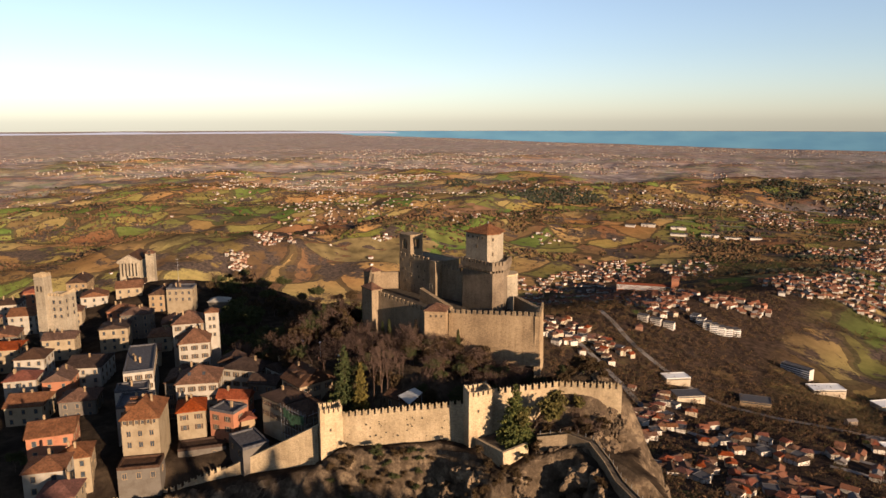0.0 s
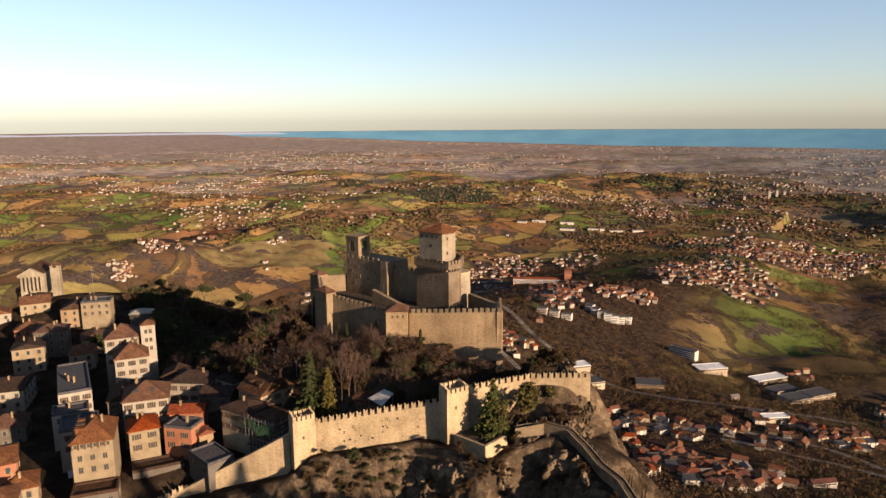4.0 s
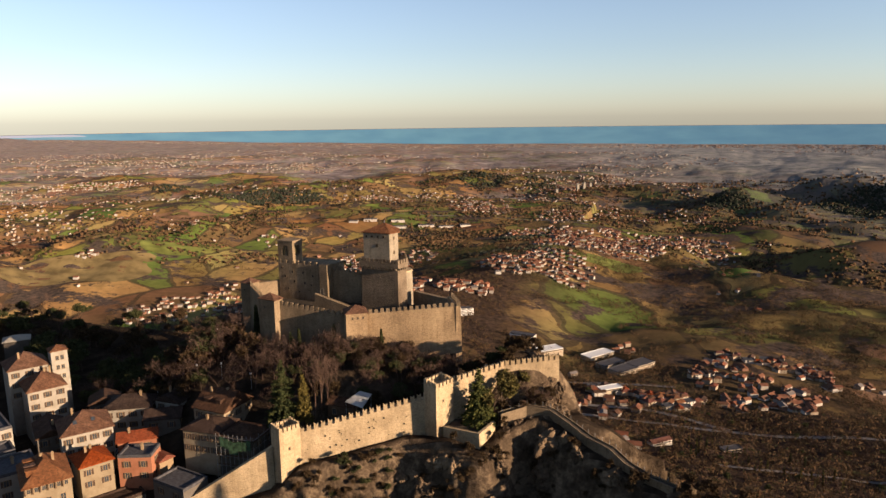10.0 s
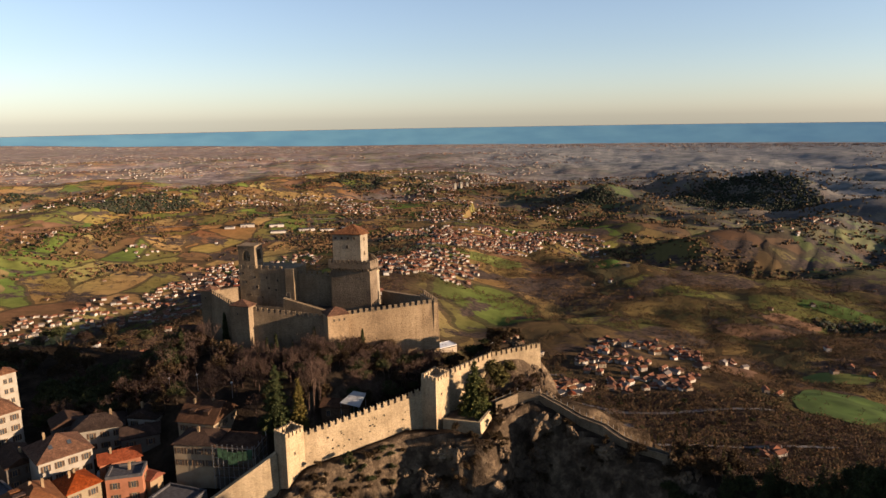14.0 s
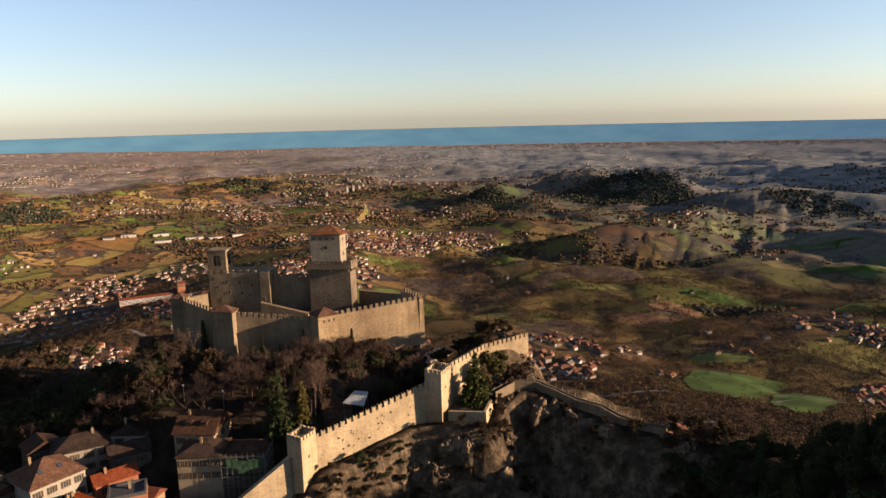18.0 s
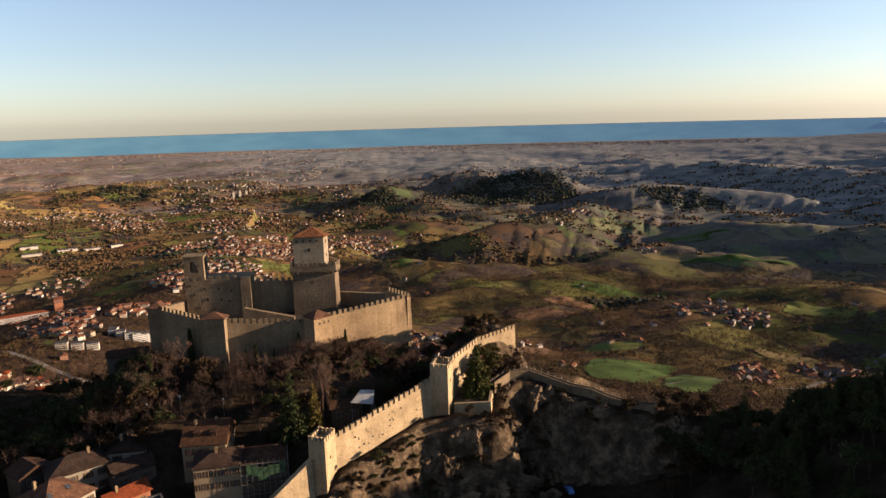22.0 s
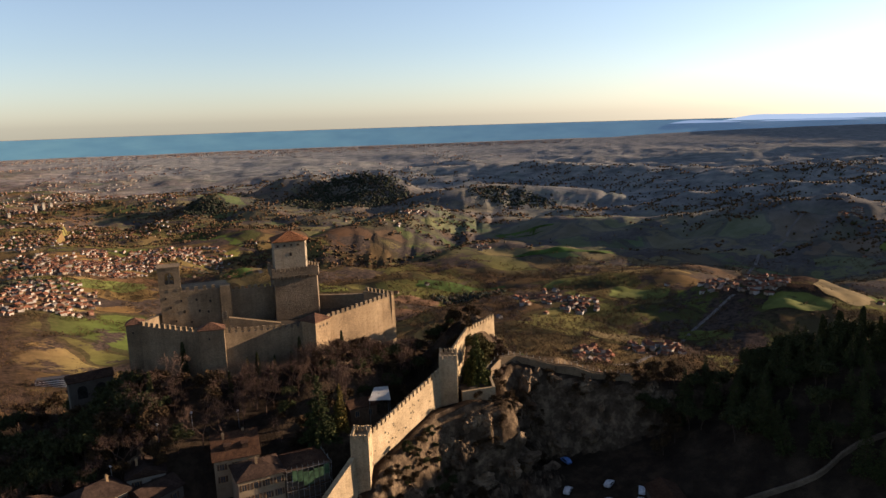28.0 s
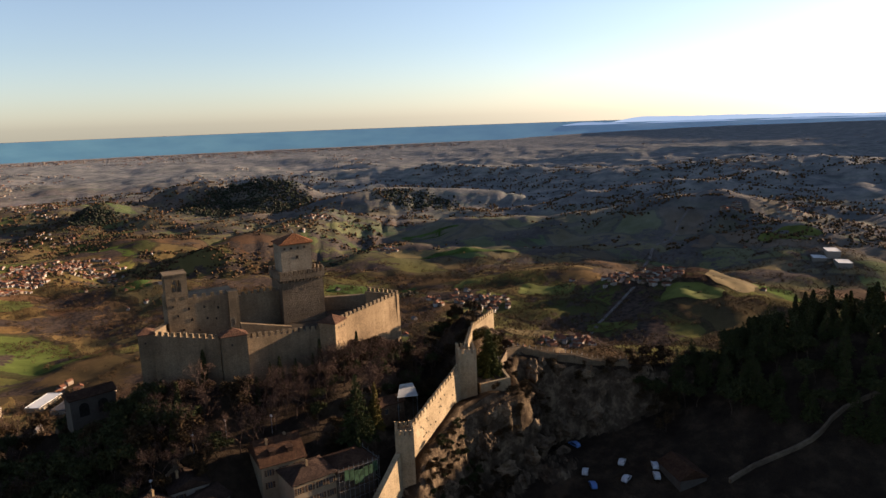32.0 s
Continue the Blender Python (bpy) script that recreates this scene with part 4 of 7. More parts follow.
# ---- the old town ----
def roof_shape(bm, w, d, z, rise, eave, kind):
    """A tiled roof with thickness over w x d: hip, gable (ridge along its depth), side (ridge along its front) or flat."""
    x0, x1, y0, y1 = -eave, w + eave, -eave, d + eave
    if kind == "flat":
        for a, b, c, e in ((x0, x1, y0, y0 + 0.5), (x0, x1, y1 - 0.5, y1), (x0, x0 + 0.5, y0 + 0.5, y1 - 0.5), (x1 - 0.5, x1, y0 + 0.5, y1 - 0.5)):
            block(bm, a, b, c, e, z - 0.1, z + 0.7)
        block(bm, x0 + 0.5, x1 - 0.5, y0 + 0.5, y1 - 0.5, z - 0.1, z + 0.15)
        return
    base = [(x0, y0), (x1, y0), (x1, y1), (x0, y1)]
    mx, my = (x0 + x1) / 2, (y0 + y1) / 2
    if kind == "hip":
        k = min(x1 - x0, y1 - y0) / 2
        ridge = [(mx, y0 + k), (mx, y1 - k)] if (y1 - y0) >= (x1 - x0) else [(x0 + k, my), (x1 - k, my)]
    elif kind == "gable":
        ridge = [(mx, y0), (mx, y1)]
    else:
        ridge = [(x0, my), (x1, my)]
    lo = [bm.verts.new((x, y, z - 0.2)) for x, y in base]
    hi = [bm.verts.new((x, y, z)) for x, y in base]
    top = [bm.verts.new((x, y, z + rise)) for x, y in ridge]
    bm.faces.new(lo[::-1])
    for i in range(4):
        bm.faces.new((lo[i], lo[(i + 1) % 4], hi[(i + 1) % 4], hi[i]))
    if (kind == "gable") or (kind == "hip" and (y1 - y0) >= (x1 - x0)):
        fs = ((hi[0], hi[1], top[0]), (hi[1], hi[2], top[1], top[0]), (hi[2], hi[3], top[1]), (hi[3], hi[0], top[0], top[1]))
    else:
        fs = ((hi[0], hi[1], top[1], top[0]), (hi[1], hi[2], top[1]), (hi[2], hi[3], top[0], top[1]), (hi[3], hi[0], top[0]))
    for f in fs:
        bm.faces.new(f)


def window_meshes():
    """A casement shared by the town's houses: frame, two panes' glass and a pair of shutters."""
    out = []
    for mat, boxes in ((M_OCHRE, ((-0.62, -0.5, 0.0, 1.5), (0.5, 0.62, 0.0, 1.5), (-0.62, 0.62, 1.5, 1.64), (-0.7, 0.7, -0.14, 0.0), (-0.04, 0.04, 0, 1.5))),
                       (M_GLASS, ((-0.5, 0.5, 0.0, 1.5),)), (M_SHUTTER, ((-1.12, -0.64, -0.02, 1.52),))):
        bm = bmesh.new()
        for x0, x1, z0, z1 in boxes:
            dy = -0.07 if mat is M_OCHRE else -0.02 if mat is M_GLASS else -0.06
            block(bm, x0, x1, dy, 0.05, z0, z1)
        me = bpy.data.meshes.new("casement")
        bm.to_mesh(me)
        bm.free()
        me.materials.append(mat)
        out.append(me)
    return out


W_FRAME, W_PANE, W_SHUT = window_meshes()


def simple_window():
    """A one-piece casement for houses farther off: frame and glass."""
    bm = bmesh.new()
    for x0, x1, z0, z1 in ((-0.65, -0.5, -0.1, 1.6), (0.5, 0.65, -0.1, 1.6), (-0.5, 0.5, 1.5, 1.6), (-0.5, 0.5, -0.1, 0.0)):
        block(bm, x0, x1, -0.08, 0.05, z0, z1)
    k = len(bm.faces)
    block(bm, -0.5, 0.5, -0.03, 0.05, 0.0, 1.5)
    bm.faces.ensure_lookup_table()
    for f in bm.faces[k:]:
        f.material_index = 1
    me = bpy.data.meshes.new("window")
    bm.to_mesh(me)
    bm.free()
    me.materials.append(M_OCHRE)
    me.materials.append(M_GLASS)
    return me


W_SIMPLE = simple_window()


def casement(owner, m, shutters=True, scale=1.0):
    w = child("window", W_FRAME, owner, m @ Matrix.Scale(scale, 4))
    child("pane", W_PANE, w, Matrix.Identity(4))
    if shutters:
        child("shutter", W_SHUT, w, Matrix.Identity(4))
        child("shutter", W_SHUT, w, pose(1.76, 0, 0))


def chimney(owner, x, y, z, h=1.3, w=0.55):
    bm = bmesh.new()
    block(bm, x - w / 2, x + w / 2, y - w / 2, y + w / 2, z - 1.5, z + h)
    block(bm, x - w / 2 - 0.1, x + w / 2 + 0.1, y - w / 2 - 0.1, y + w / 2 + 0.1, z + h, z + h + 0.15)
    block(bm, x - w / 2 + 0.05, x + w / 2 - 0.05, y - w / 2 + 0.05, y + w / 2 - 0.05, z + h + 0.15, z + h + 0.4)
    part("chimney", bm, M_OCHRE, owner)


def town_house(label, x, y, w, d, eave, foot, kind, rise, wall, roof, turn=38.0, rows=None, cols=None, shutters=True, chimneys=1, sky=0, name="house", over=0.45, side_windows=True, simple=False):
    """A house by its front left corner, its front along its own x axis."""
    t = thing(name, label, "house", "houses of the old town", (x, y, 0), turn)
    c, s = math.cos(radians(turn)), math.sin(radians(turn))
    FOOTPRINTS.append((x + w / 2 * c - d / 2 * s, y + w / 2 * s + d / 2 * c, math.hypot(w, d) / 2))
    bm = bmesh.new()
    block(bm, 0, w, 0, d, foot, eave - 0.1)
    if kind in ("gable", "side"):
        a = ((0, 0), (w, 0)) if kind == "gable" else ((0, 0), (0, d))
        for s in (0, 1):
            if kind == "gable":
                v = [bm.verts.new(p) for p in ((0, s * d, eave - 0.1), (w, s * d, eave - 0.1), (w / 2, s * d, eave + rise - 0.25))]
            else:
                v = [bm.verts.new(p) for p in ((s * w, 0, eave - 0.1), (s * w, d, eave - 0.1), (s * w, d / 2, eave + rise - 0.25))]
            bm.faces.new(v)
    part("wall_body", bm, wall, t)
    bm = bmesh.new()
    roof_shape(bm, w, d, eave, rise, over if kind != "flat" else 0.0, kind)
    part("roof", bm, roof, t)
    floors = rows if rows is not None else max(1, int((eave - foot - 1) // 3.1))
    across = cols if cols is not None else max(1, int(w // 3.2))
    for r in range(floors):
        z = eave - 2.6 - r * 3.1
        deep = max(1, int(d // 3.6)) if side_windows else 0
        spots = [pose(w * (c + 0.5) / across, 0, z) for c in range(across)] + [pose(w, d * (c + 0.5) / deep, z, 0, 0, 90) for c in range(deep)]
        for m in spots:
            if simple:
                child("window", W_SIMPLE, t, m)
            else:
                casement(t, m, shutters)
    for c in range(chimneys):
        chimney(t, w * random.uniform(0.25, 0.75), d * random.uniform(0.3, 0.7), eave + rise * 0.7 if kind != "flat" else eave + 0.4)
    for c in range(sky):
        bm = bmesh.new()
        block(bm, -0.45, 0.45, -0.6, 0.6, 0.0, 0.14)
        if kind == "hip" and d >= w:
            k = (w / 2 + over)
            slope = math.degrees(math.atan2(rise, k))
            px, py = w * (0.3 + 0.3 * c), k * 0.45 - over
            ob = part("skylight", bm, M_GLASS, t)
            ob.matrix_local = pose(px, py, eave + rise * (py + over) / k + 0.03, slope, 0, 0)
        else:
            k = (d / 2 + over)
            slope = math.degrees(math.atan2(rise, k))
            px, py = w * (0.3 + 0.35 * c), k * 0.5 - over
            ob = part("skylight", bm, M_GLASS, t)
            ob.matrix_local = pose(px, py, eave + rise * 0.5 + 0.03, slope, 0, 0)
    return t


FOOTPRINTS = []
random.seed(11)
# the house over the street, with its row of eaves windows
gate_house = town_house("tall cream house with a brown hipped tile roof and corbelled eaves", -94.0, 141.4, 9.6, 13.5, 0.4, -17, "hip", 3.8, M_CREAM, M_TILE, 35, rows=0, cols=3, chimneys=2)
for i in range(6):
    casement(gate_house, pose(1.0 + i * 1.5, 0, -1.1), False, 0.66)
    bm = bmesh.new()
    block(bm, -0.12, 0.12, -0.5, 0.1, -0.5, 0.9)
    part("eaves_bracket", bm, M_WOOD, gate_house).matrix_local = pose(0.3 + i * 1.5, 0, -0.8)
for r in range(2):
    for i in range(3):
        casement(gate_house, pose(1.8 + i * 2.9, 0, -4.6 - r * 3.2), False)
for i in range(3):      # dormers on the shaded slope
    bm = bmesh.new()
    block(bm, -0.6, 0.6, -0.5, 1.6, -0.4, 1.0)
    block(bm, -0.8, 0.8, -0.7, 1.8, 1.0, 1.15)
    part("dormer", bm, M_TILE, gate_house).matrix_local = pose(1.5, 3.0 + i * 2.7, 2.1, 0, 0, -90)

town_house("low lean-to with a dark flat roof before the tall house", -90.0, 135.6, 10.6, 6.6, -10.6, -22, "flat", 0.0, M_GREY, M_BROWN, 35, rows=1, cols=3, chimneys=0, name="lean_to", shutters=False)
# block added in place of the dark paved court before the red-roofed house
town_house("flat dark block standing for the court under the red-roofed house", -85.8, 152.4, 13.0, 6.0, -12.2, -21, "flat", 0.0, M_GREY, M_BROWN, 41, rows=1, cols=2, chimneys=0, name="storehouse", shutters=False)
red_house = town_house("cream house with a bright red hipped tile roof", -89.8, 157.0, 7.7, 9.0, -3.0, -18, "hip", 2.3, M_CREAM, M_RED, 41, rows=2, cols=2, chimneys=2)
terracotta = town_house("terracotta-plastered house with a roof terrace", -83.4, 163.2, 8.4, 6.5, -3.6, -17, "flat", 0.0, M_PINK, M_GREYROOF, 2, rows=2, cols=2, chimneys=1)
red_back = town_house("low house with a bright red pitched tile roof", -86.2, 169.5, 9.5, 5.0, -2.6, -15, "side", 1.9, M_PINK, M_RED, 20, rows=1, chimneys=1)
pyramid = town_house("white house with a weathered hipped tile roof and skylights", -98.6, 165.8, 12.2, 12.0, 1.0, -16, "hip", 3.9, M_WHITE, M_TILE, 34, rows=3, cols=4, chimneys=1, sky=2)
town_house("low house with a dark tile roof", -107.5, 170.0, 7.0, 12.0, -1.4, -15, "gable", 1.8, M_GREY, M_BROWN, 34, chimneys=1)
front_house = town_house("white villa with a hipped tile roof beside a slim tower", -121.6, 190.6, 10.2, 11.0, 3.2, -14, "hip", 4.0, M_WHITE, M_TILE, 40, rows=3, cols=3, chimneys=2)
town_house("white villa wing with a pyramid tile roof", -131.0, 197.5, 11.0, 11.0, 7.2, -14, "hip", 3.8, M_WHITE, M_TILE, 40, rows=3, chimneys=1)
slim = town_house("slim white house tower with paired windows and a tiled cap", -121.0, 203.4, 4.6, 4.6, 11.2, -12, "hip", 1.4, M_WHITE, M_TILE, 40, rows=0, cols=0, chimneys=0, name="house_tower", over=0.3)
for r in range(3):
    for s in (-0.7, 0.7):
        casement(slim, pose(2.3 + s, 0, 8.2 - r * 3.0), False, 0.85)
flat_long = town_house("long house with a grey flat roof terrace and white front", -122.8, 167.8, 9.0, 28.0, 0.0, -16, "flat", 0.0, M_WHITE, M_GREYROOF, 44, rows=2, cols=3, chimneys=3)
town_house("white house with a low flat roof", -118.6, 160.6, 9.6, 7.0, -3.2, -17, "flat", 0.0, M_WHITE, M_GREYROOF, 42, rows=2, chimneys=1)
town_house("white house with terraces and clutter on its roof", -107.0, 151.0, 9.6, 11.0, -2.6, -17, "flat", 0.0, M_WHITE, M_GREYROOF, 40, rows=2, chimneys=2)

# houses under the castle woods
scaffold_house = town_house("long cream house with tall shuttered windows and a grey tile roof", -68.2, 168.2, 10.5, 9.0, 1.8, -10, "hip", 2.0, M_CREAM, M_BROWN, -17, rows=2, cols=4, chimneys=1)
net_house = town_house("house under repair behind green-netted scaffolding", -58.0, 165.1, 10.4, 9.0, 1.2, -10, "hip", 1.8, M_GREY, M_BROWN, -17, rows=2, cols=3, chimneys=0)
M_NET = plain("green_net", (0.03, 0.055, 0.03), 0.9, 0.0, 0.5, 1.0)
scaffold = thing("scaffolding", "tube scaffolding with torn green netting against a house", "scaffolding", "", (-58.0, 165.1, 0), -17)


def tube_part(x0, x1, y0, y1, z0, z1, name="tube"):
    bm = bmesh.new()
    block(bm, x0, x1, y0, y1, z0, z1)
    part(name, bm, M_METAL if name == "tube" else M_WOOD, scaffold)


for i in range(9):
    tube_part(i * 1.28, i * 1.28 + 0.07, -1.3, -1.23, -10, 2.6)
for z in (-6.0, -3.4, -0.8, 1.6):
    tube_part(0, 10.4, -1.36, -1.31, z, z + 0.07)
    tube_part(0, 10.4, -1.2, -0.2, z - 0.08, z - 0.02, "walkboard")
for i in range(4):
    tube_part(10.75, 10.82, -1.2 + i * 2.6, -1.13 + i * 2.6, -10, 2.6)
for z in (-3.4, -0.8, 1.6):
    tube_part(10.84, 10.9, -1.2, 6.8, z, z + 0.07)
for i in range(7):
    bm = bmesh.new()
    block(bm, 0.05, 1.2, -1.42, -1.36, random.uniform(-3.4, -0.9), random.uniform(0.6, 1.7))
    part("netting", bm, M_NET, scaffold).matrix_local = pose(i * 1.28 + 1.3, 0, 0)
big_roof = town_house("large cream house with a red-brown hipped tile roof and dormers", -68.8, 178.4, 10.4, 11.6, 3.4, -8, "side", 4.2, M_CREAM, M_BROWN, -24, rows=2, cols=3, chimneys=2)
for i in range(2):
    bm = bmesh.new()
    block(bm, -0.7, 0.7, -0.3, 2.2, -0.2, 1.2)
    block(bm, -0.9, 0.9, -0.5, 2.4, 1.2, 1.35)
    part("dormer", bm, M_BROWN, big_roof).matrix_local = pose(3.4 + i * 4.0, 1.8, 4.6)
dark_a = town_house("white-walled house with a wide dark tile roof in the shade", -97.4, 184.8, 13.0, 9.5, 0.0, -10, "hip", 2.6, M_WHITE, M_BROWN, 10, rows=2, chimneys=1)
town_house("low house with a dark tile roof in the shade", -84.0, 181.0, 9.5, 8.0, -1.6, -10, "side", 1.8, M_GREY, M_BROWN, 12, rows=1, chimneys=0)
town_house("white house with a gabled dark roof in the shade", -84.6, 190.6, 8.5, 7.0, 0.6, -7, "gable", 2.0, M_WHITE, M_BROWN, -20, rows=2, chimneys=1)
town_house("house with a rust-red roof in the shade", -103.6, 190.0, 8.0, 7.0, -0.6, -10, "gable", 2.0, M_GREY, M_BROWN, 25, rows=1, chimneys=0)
town_house("small shed with a bright red tile roof", -77.6, 168.0, 4.6, 4.0, -6.0, -14, "side", 1.3, M_OCHRE, M_RED, -35, rows=0, cols=0, chimneys=0, name="shed", side_windows=False)
garage = town_house("low flat-roofed garage with a dark roof beside the town wall", -73.0, 159.0, 11.0, 7.5, -7.8, -16, "flat", 0.0, M_GREY, M_GREYROOF, -30, rows=1, cols=2, chimneys=0, name="garage", side_windows=False)

# the rest of the town, street by street
WALLS = [M_WHITE, M_CREAM, M_OCHRE, M_GREY, M_CREAM, M_PINK]
ROOFS = [M_TILE, M_BROWN, M_TILE, M_RED, M_BROWN]
ROOF_WORD = {M_TILE: "weathered tile roof", M_BROWN: "dark brown tile roof", M_RED: "red tile roof", M_GREYROOF: "grey flat roof"}
WALL_WORD = {M_WHITE: "white", M_CREAM: "cream", M_OCHRE: "ochre", M_GREY: "grey stone", M_PINK: "terracotta"}
LOTS = [(-112, 127, 11, 12, -1.5), (-98, 116, 9, 9, -4), (-88, 112, 8, 8, -5), (-104, 129, 8, 9, -7), (-150, 168, 12, 16, -3), (-186, 186, 12, 10, -3), (-172, 200, 11, 10, -1), (-176, 214, 12, 9, 2),
        (-188, 240, 11, 12, 2), (-212, 243, 12, 10, 3), (-222, 232, 12, 10, 0), (-252, 248, 10, 16, 0), (-170, 164, 10, 11, -1)]
LOTS2 = [(-148, 158, 9, 10, -4), (-158, 152, 10, 9, -3), (-130, 150, 11, 10, -5), (-140, 140, 11, 12, -4), (-226, 200, 11, 12, -1), (-152, 205, 9, 12, -3), (-160, 220, 10, 10, -2), (-200, 262, 12, 12, 0),
         (-196, 224, 10, 10, -2), (-214, 214, 10, 9, -2), (-236, 222, 10, 12, -2), (-196, 170, 12, 12, -3), (-184, 152, 11, 12, -5), (-166, 136, 11, 11, -6)]
LOTS3 = [(-150, 122, 12, 12, -7), (-132, 112, 11, 12, -7), (-214, 182, 12, 12, -5), (-240, 190, 12, 12, -5), (-258, 214, 12, 12, -4), (-270, 236, 12, 12, -4), (-142, 190, 9, 9, -3), (-222, 256, 11, 11, 0), (-240, 268, 12, 9, 0)]
for i, (x, y, w, d, eave) in enumerate(LOTS + LOTS2 + LOTS3):
    wall, roof = random.choice(WALLS), random.choice(ROOFS)
    if x < -125:        # western lots lowered and pushed back along the first camera's lines of sight
        x, y, eave = 56 + (x - 56) * 1.07, 17 + (y - 17) * 1.07, eave - 5.5
    kind = random.choice(["hip", "gable", "side", "hip"])
    eave += random.uniform(-0.8, 0.8)
    town_house("%s plastered town house with a %s" % (WALL_WORD[wall], ROOF_WORD[roof]), x, y, w, d, eave, ground_z(x, y) - 6, kind, random.uniform(1.8, 3.0), wall, roof, 38 + random.uniform(-7, 7), chimneys=random.choice([1, 1, 2]), simple=True)

# houses that fill the streets between
random.seed(71)
filled = 0
for gx in range(-16, 6):
    for gy in range(-6, 14):
        u, v = gx * 12.5 + random.uniform(-2, 2), gy * 13.0 + random.uniform(-2, 2)
        c, s = math.cos(radians(38)), math.sin(radians(38))
        x, y = -150 + u * c - v * s, 170 + u * s + v * c
        if not (-300 < x < -112 and 100 < y < 262 and y < 262 + 0.25 * (x + 150)) or filled >= 48:
            continue
        w, d = random.uniform(8, 11), random.uniform(8, 11.5)
        cx, cy = x + w / 2 * c - d / 2 * s, y + w / 2 * s + d / 2 * c
        if math.hypot(cx + 212, cy - 210) < 13 or any(math.hypot(cx - q[0], cy - q[1]) < 0.68 * (math.hypot(w, d) / 2 + q[2]) for q in FOOTPRINTS):
            continue
        wall, roof = random.choice(WALLS), random.choice(ROOFS)
        g = ground_z(x, y)
        town_house("%s plastered town house with a %s" % (WALL_WORD[wall], ROOF_WORD[roof]), x, y, w, d, g + random.uniform(6.0, 9.0), g - 6, random.choice(["hip", "gable", "side", "hip"]), random.uniform(1.8, 3.0), wall, roof, 38 + random.uniform(-8, 8), chimneys=1, simple=True, cols=2, side_windows=False)
        filled += 1

# town hall tower and basilica at the far end of the town
hall = tower("town_hall_tower", "pale stone town hall tower with battlements and arched openings", square(-214.6, 209.4, 4.6, 4.6, 12), -20, 14.6, M_PALE, MERLON_SMALL, 1.4, slits=((0, 0.3, 9.0, 0.8, 2.2), (0, 0.7, 9.0, 0.8, 2.2)))
hall_side = town_house("pale stone town hall with a battlemented flat roof behind its tower", -214.0, 208.6, 8.5, 9.0, 6.0, -20, "flat", 0.0, M_PALE, M_PALE, 20, rows=3, cols=3, chimneys=0, name="town_hall", shutters=False, simple=True)
for i in range(6):
    child("merlon", MERLON_SMALL, hall_side, pose(0.7 + i * 1.42, 0.3, 6.6))
    child("merlon", MERLON_SMALL, hall_side, pose(8.2, 0.8 + i * 1.48, 6.6, 0, 0, 90))
villa = town_house("white house with roof terraces and a thin antenna mast", -196.0, 258.0, 12.0, 9.0, 0.2, -16, "flat", 0.0, M_CREAM, M_GREYROOF, 30, rows=2, cols=4, chimneys=3, shutters=False)
bm = bmesh.new()
block(bm, -0.06, 0.06, -0.06, 0.06, 3.0, 15.0, 0.03)
for z in (11.0, 12.6, 14.0):
    block(bm, -0.9, 0.9, -0.04, 0.04, z, z + 0.08)
part("antenna_mast", bm, M_METAL, villa).matrix_local = pose(5.0, 4.0, 0)
tent_hall = town_house("white canvas-roofed pavilion at the end of the gardens", -174.0, 262.0, 9.0, 7.0, -4.5, -14, "hip", 1.6, M_GREY, M_WHITE, 30, rows=0, cols=0, chimneys=0, name="pavilion", side_windows=False)
basilica = thing("basilica", "pale neoclassical basilica with a pedimented front and a square bell tower", "church", "", (-254, 282, 0), 30)
basilica.matrix_world = basilica.matrix_world @ Matrix.Scale(0.74, 4)
bm = bmesh.new()
block(bm, 0, 15, 0, 26, -8, 7.0)
v = [bm.verts.new(p) for p in ((0, 0, 7.0), (15, 0, 7.0), (7.5, 0, 11.6))]
bm.faces.new(v)
part("wall_body", bm, M_PALE, basilica)
bm = bmesh.new()
roof_shape(bm, 15, 26, 7.1, 4.6, 0.5, "gable")
part("roof", bm, M_BROWN, basilica)
for i in range(6):
    bm = bmesh.new()
    bmesh.ops.create_cone(bm, cap_ends=True, segments=10, radius1=0.62, radius2=0.52, depth=9.5, matrix=pose(1.5 + i * 2.4, -2.2, 0.6))
    part("column", bm, M_PALE, basilica)
bm = bmesh.new()
block(bm, -0.3, 15.3, -3.2, 0, 5.3, 7.0)
v = [bm.verts.new(p) for p in ((-0.3, -3.2, 7.0), (15.3, -3.2, 7.0), (7.5, -3.2, 11.4), (-0.3, 0.2, 7.0), (15.3, 0.2, 7.0), (7.5, 0.2, 11.4))]
for f in ((0, 1, 2), (5, 4, 3), (0, 2, 5, 3), (1, 4, 5, 2)):
    bm.faces.new([v[i] for i in f])
part("pediment", bm, M_PALE, basilica)
campanile = tower("campanile", "square pale stone church bell tower", square(-240, 291, 4.2, 4.2, 30), -10, 9.0, M_PALE, MERLON_SMALL, 1.6, roof=11.0, slits=((0, 0.5, 8.0, 1.4, 2.4),))

# awning and sheds behind the curtain wall
awning = thing("canopy", "white canvas canopy roof on thin posts behind the curtain wall", "canopy")
bm = bmesh.new()
v = [bm.verts.new(p) for p in ((-26.6, 173.2, 6.5), (-21.6, 169.9, 6.1), (-19.4, 173.6, 8.4), (-22.8, 175.4, 8.6))]
bm.faces.new(v)
bmesh.ops.solidify(bm, geom=bm.faces[:], thickness=0.12)
part("cover", bm, M_CANVAS, awning)
for x, y, z in ((-26.3, 173.2, 6.4), (-21.7, 170.2, 6.0), (-19.7, 173.5, 8.3), (-22.8, 175.1, 8.5)):
    bm = bmesh.new()
    block(bm, x - 0.06, x + 0.06, y - 0.06, y + 0.06, ground_z(x, y) - 0.6, z)
    part("post", bm, M_METAL, awning)
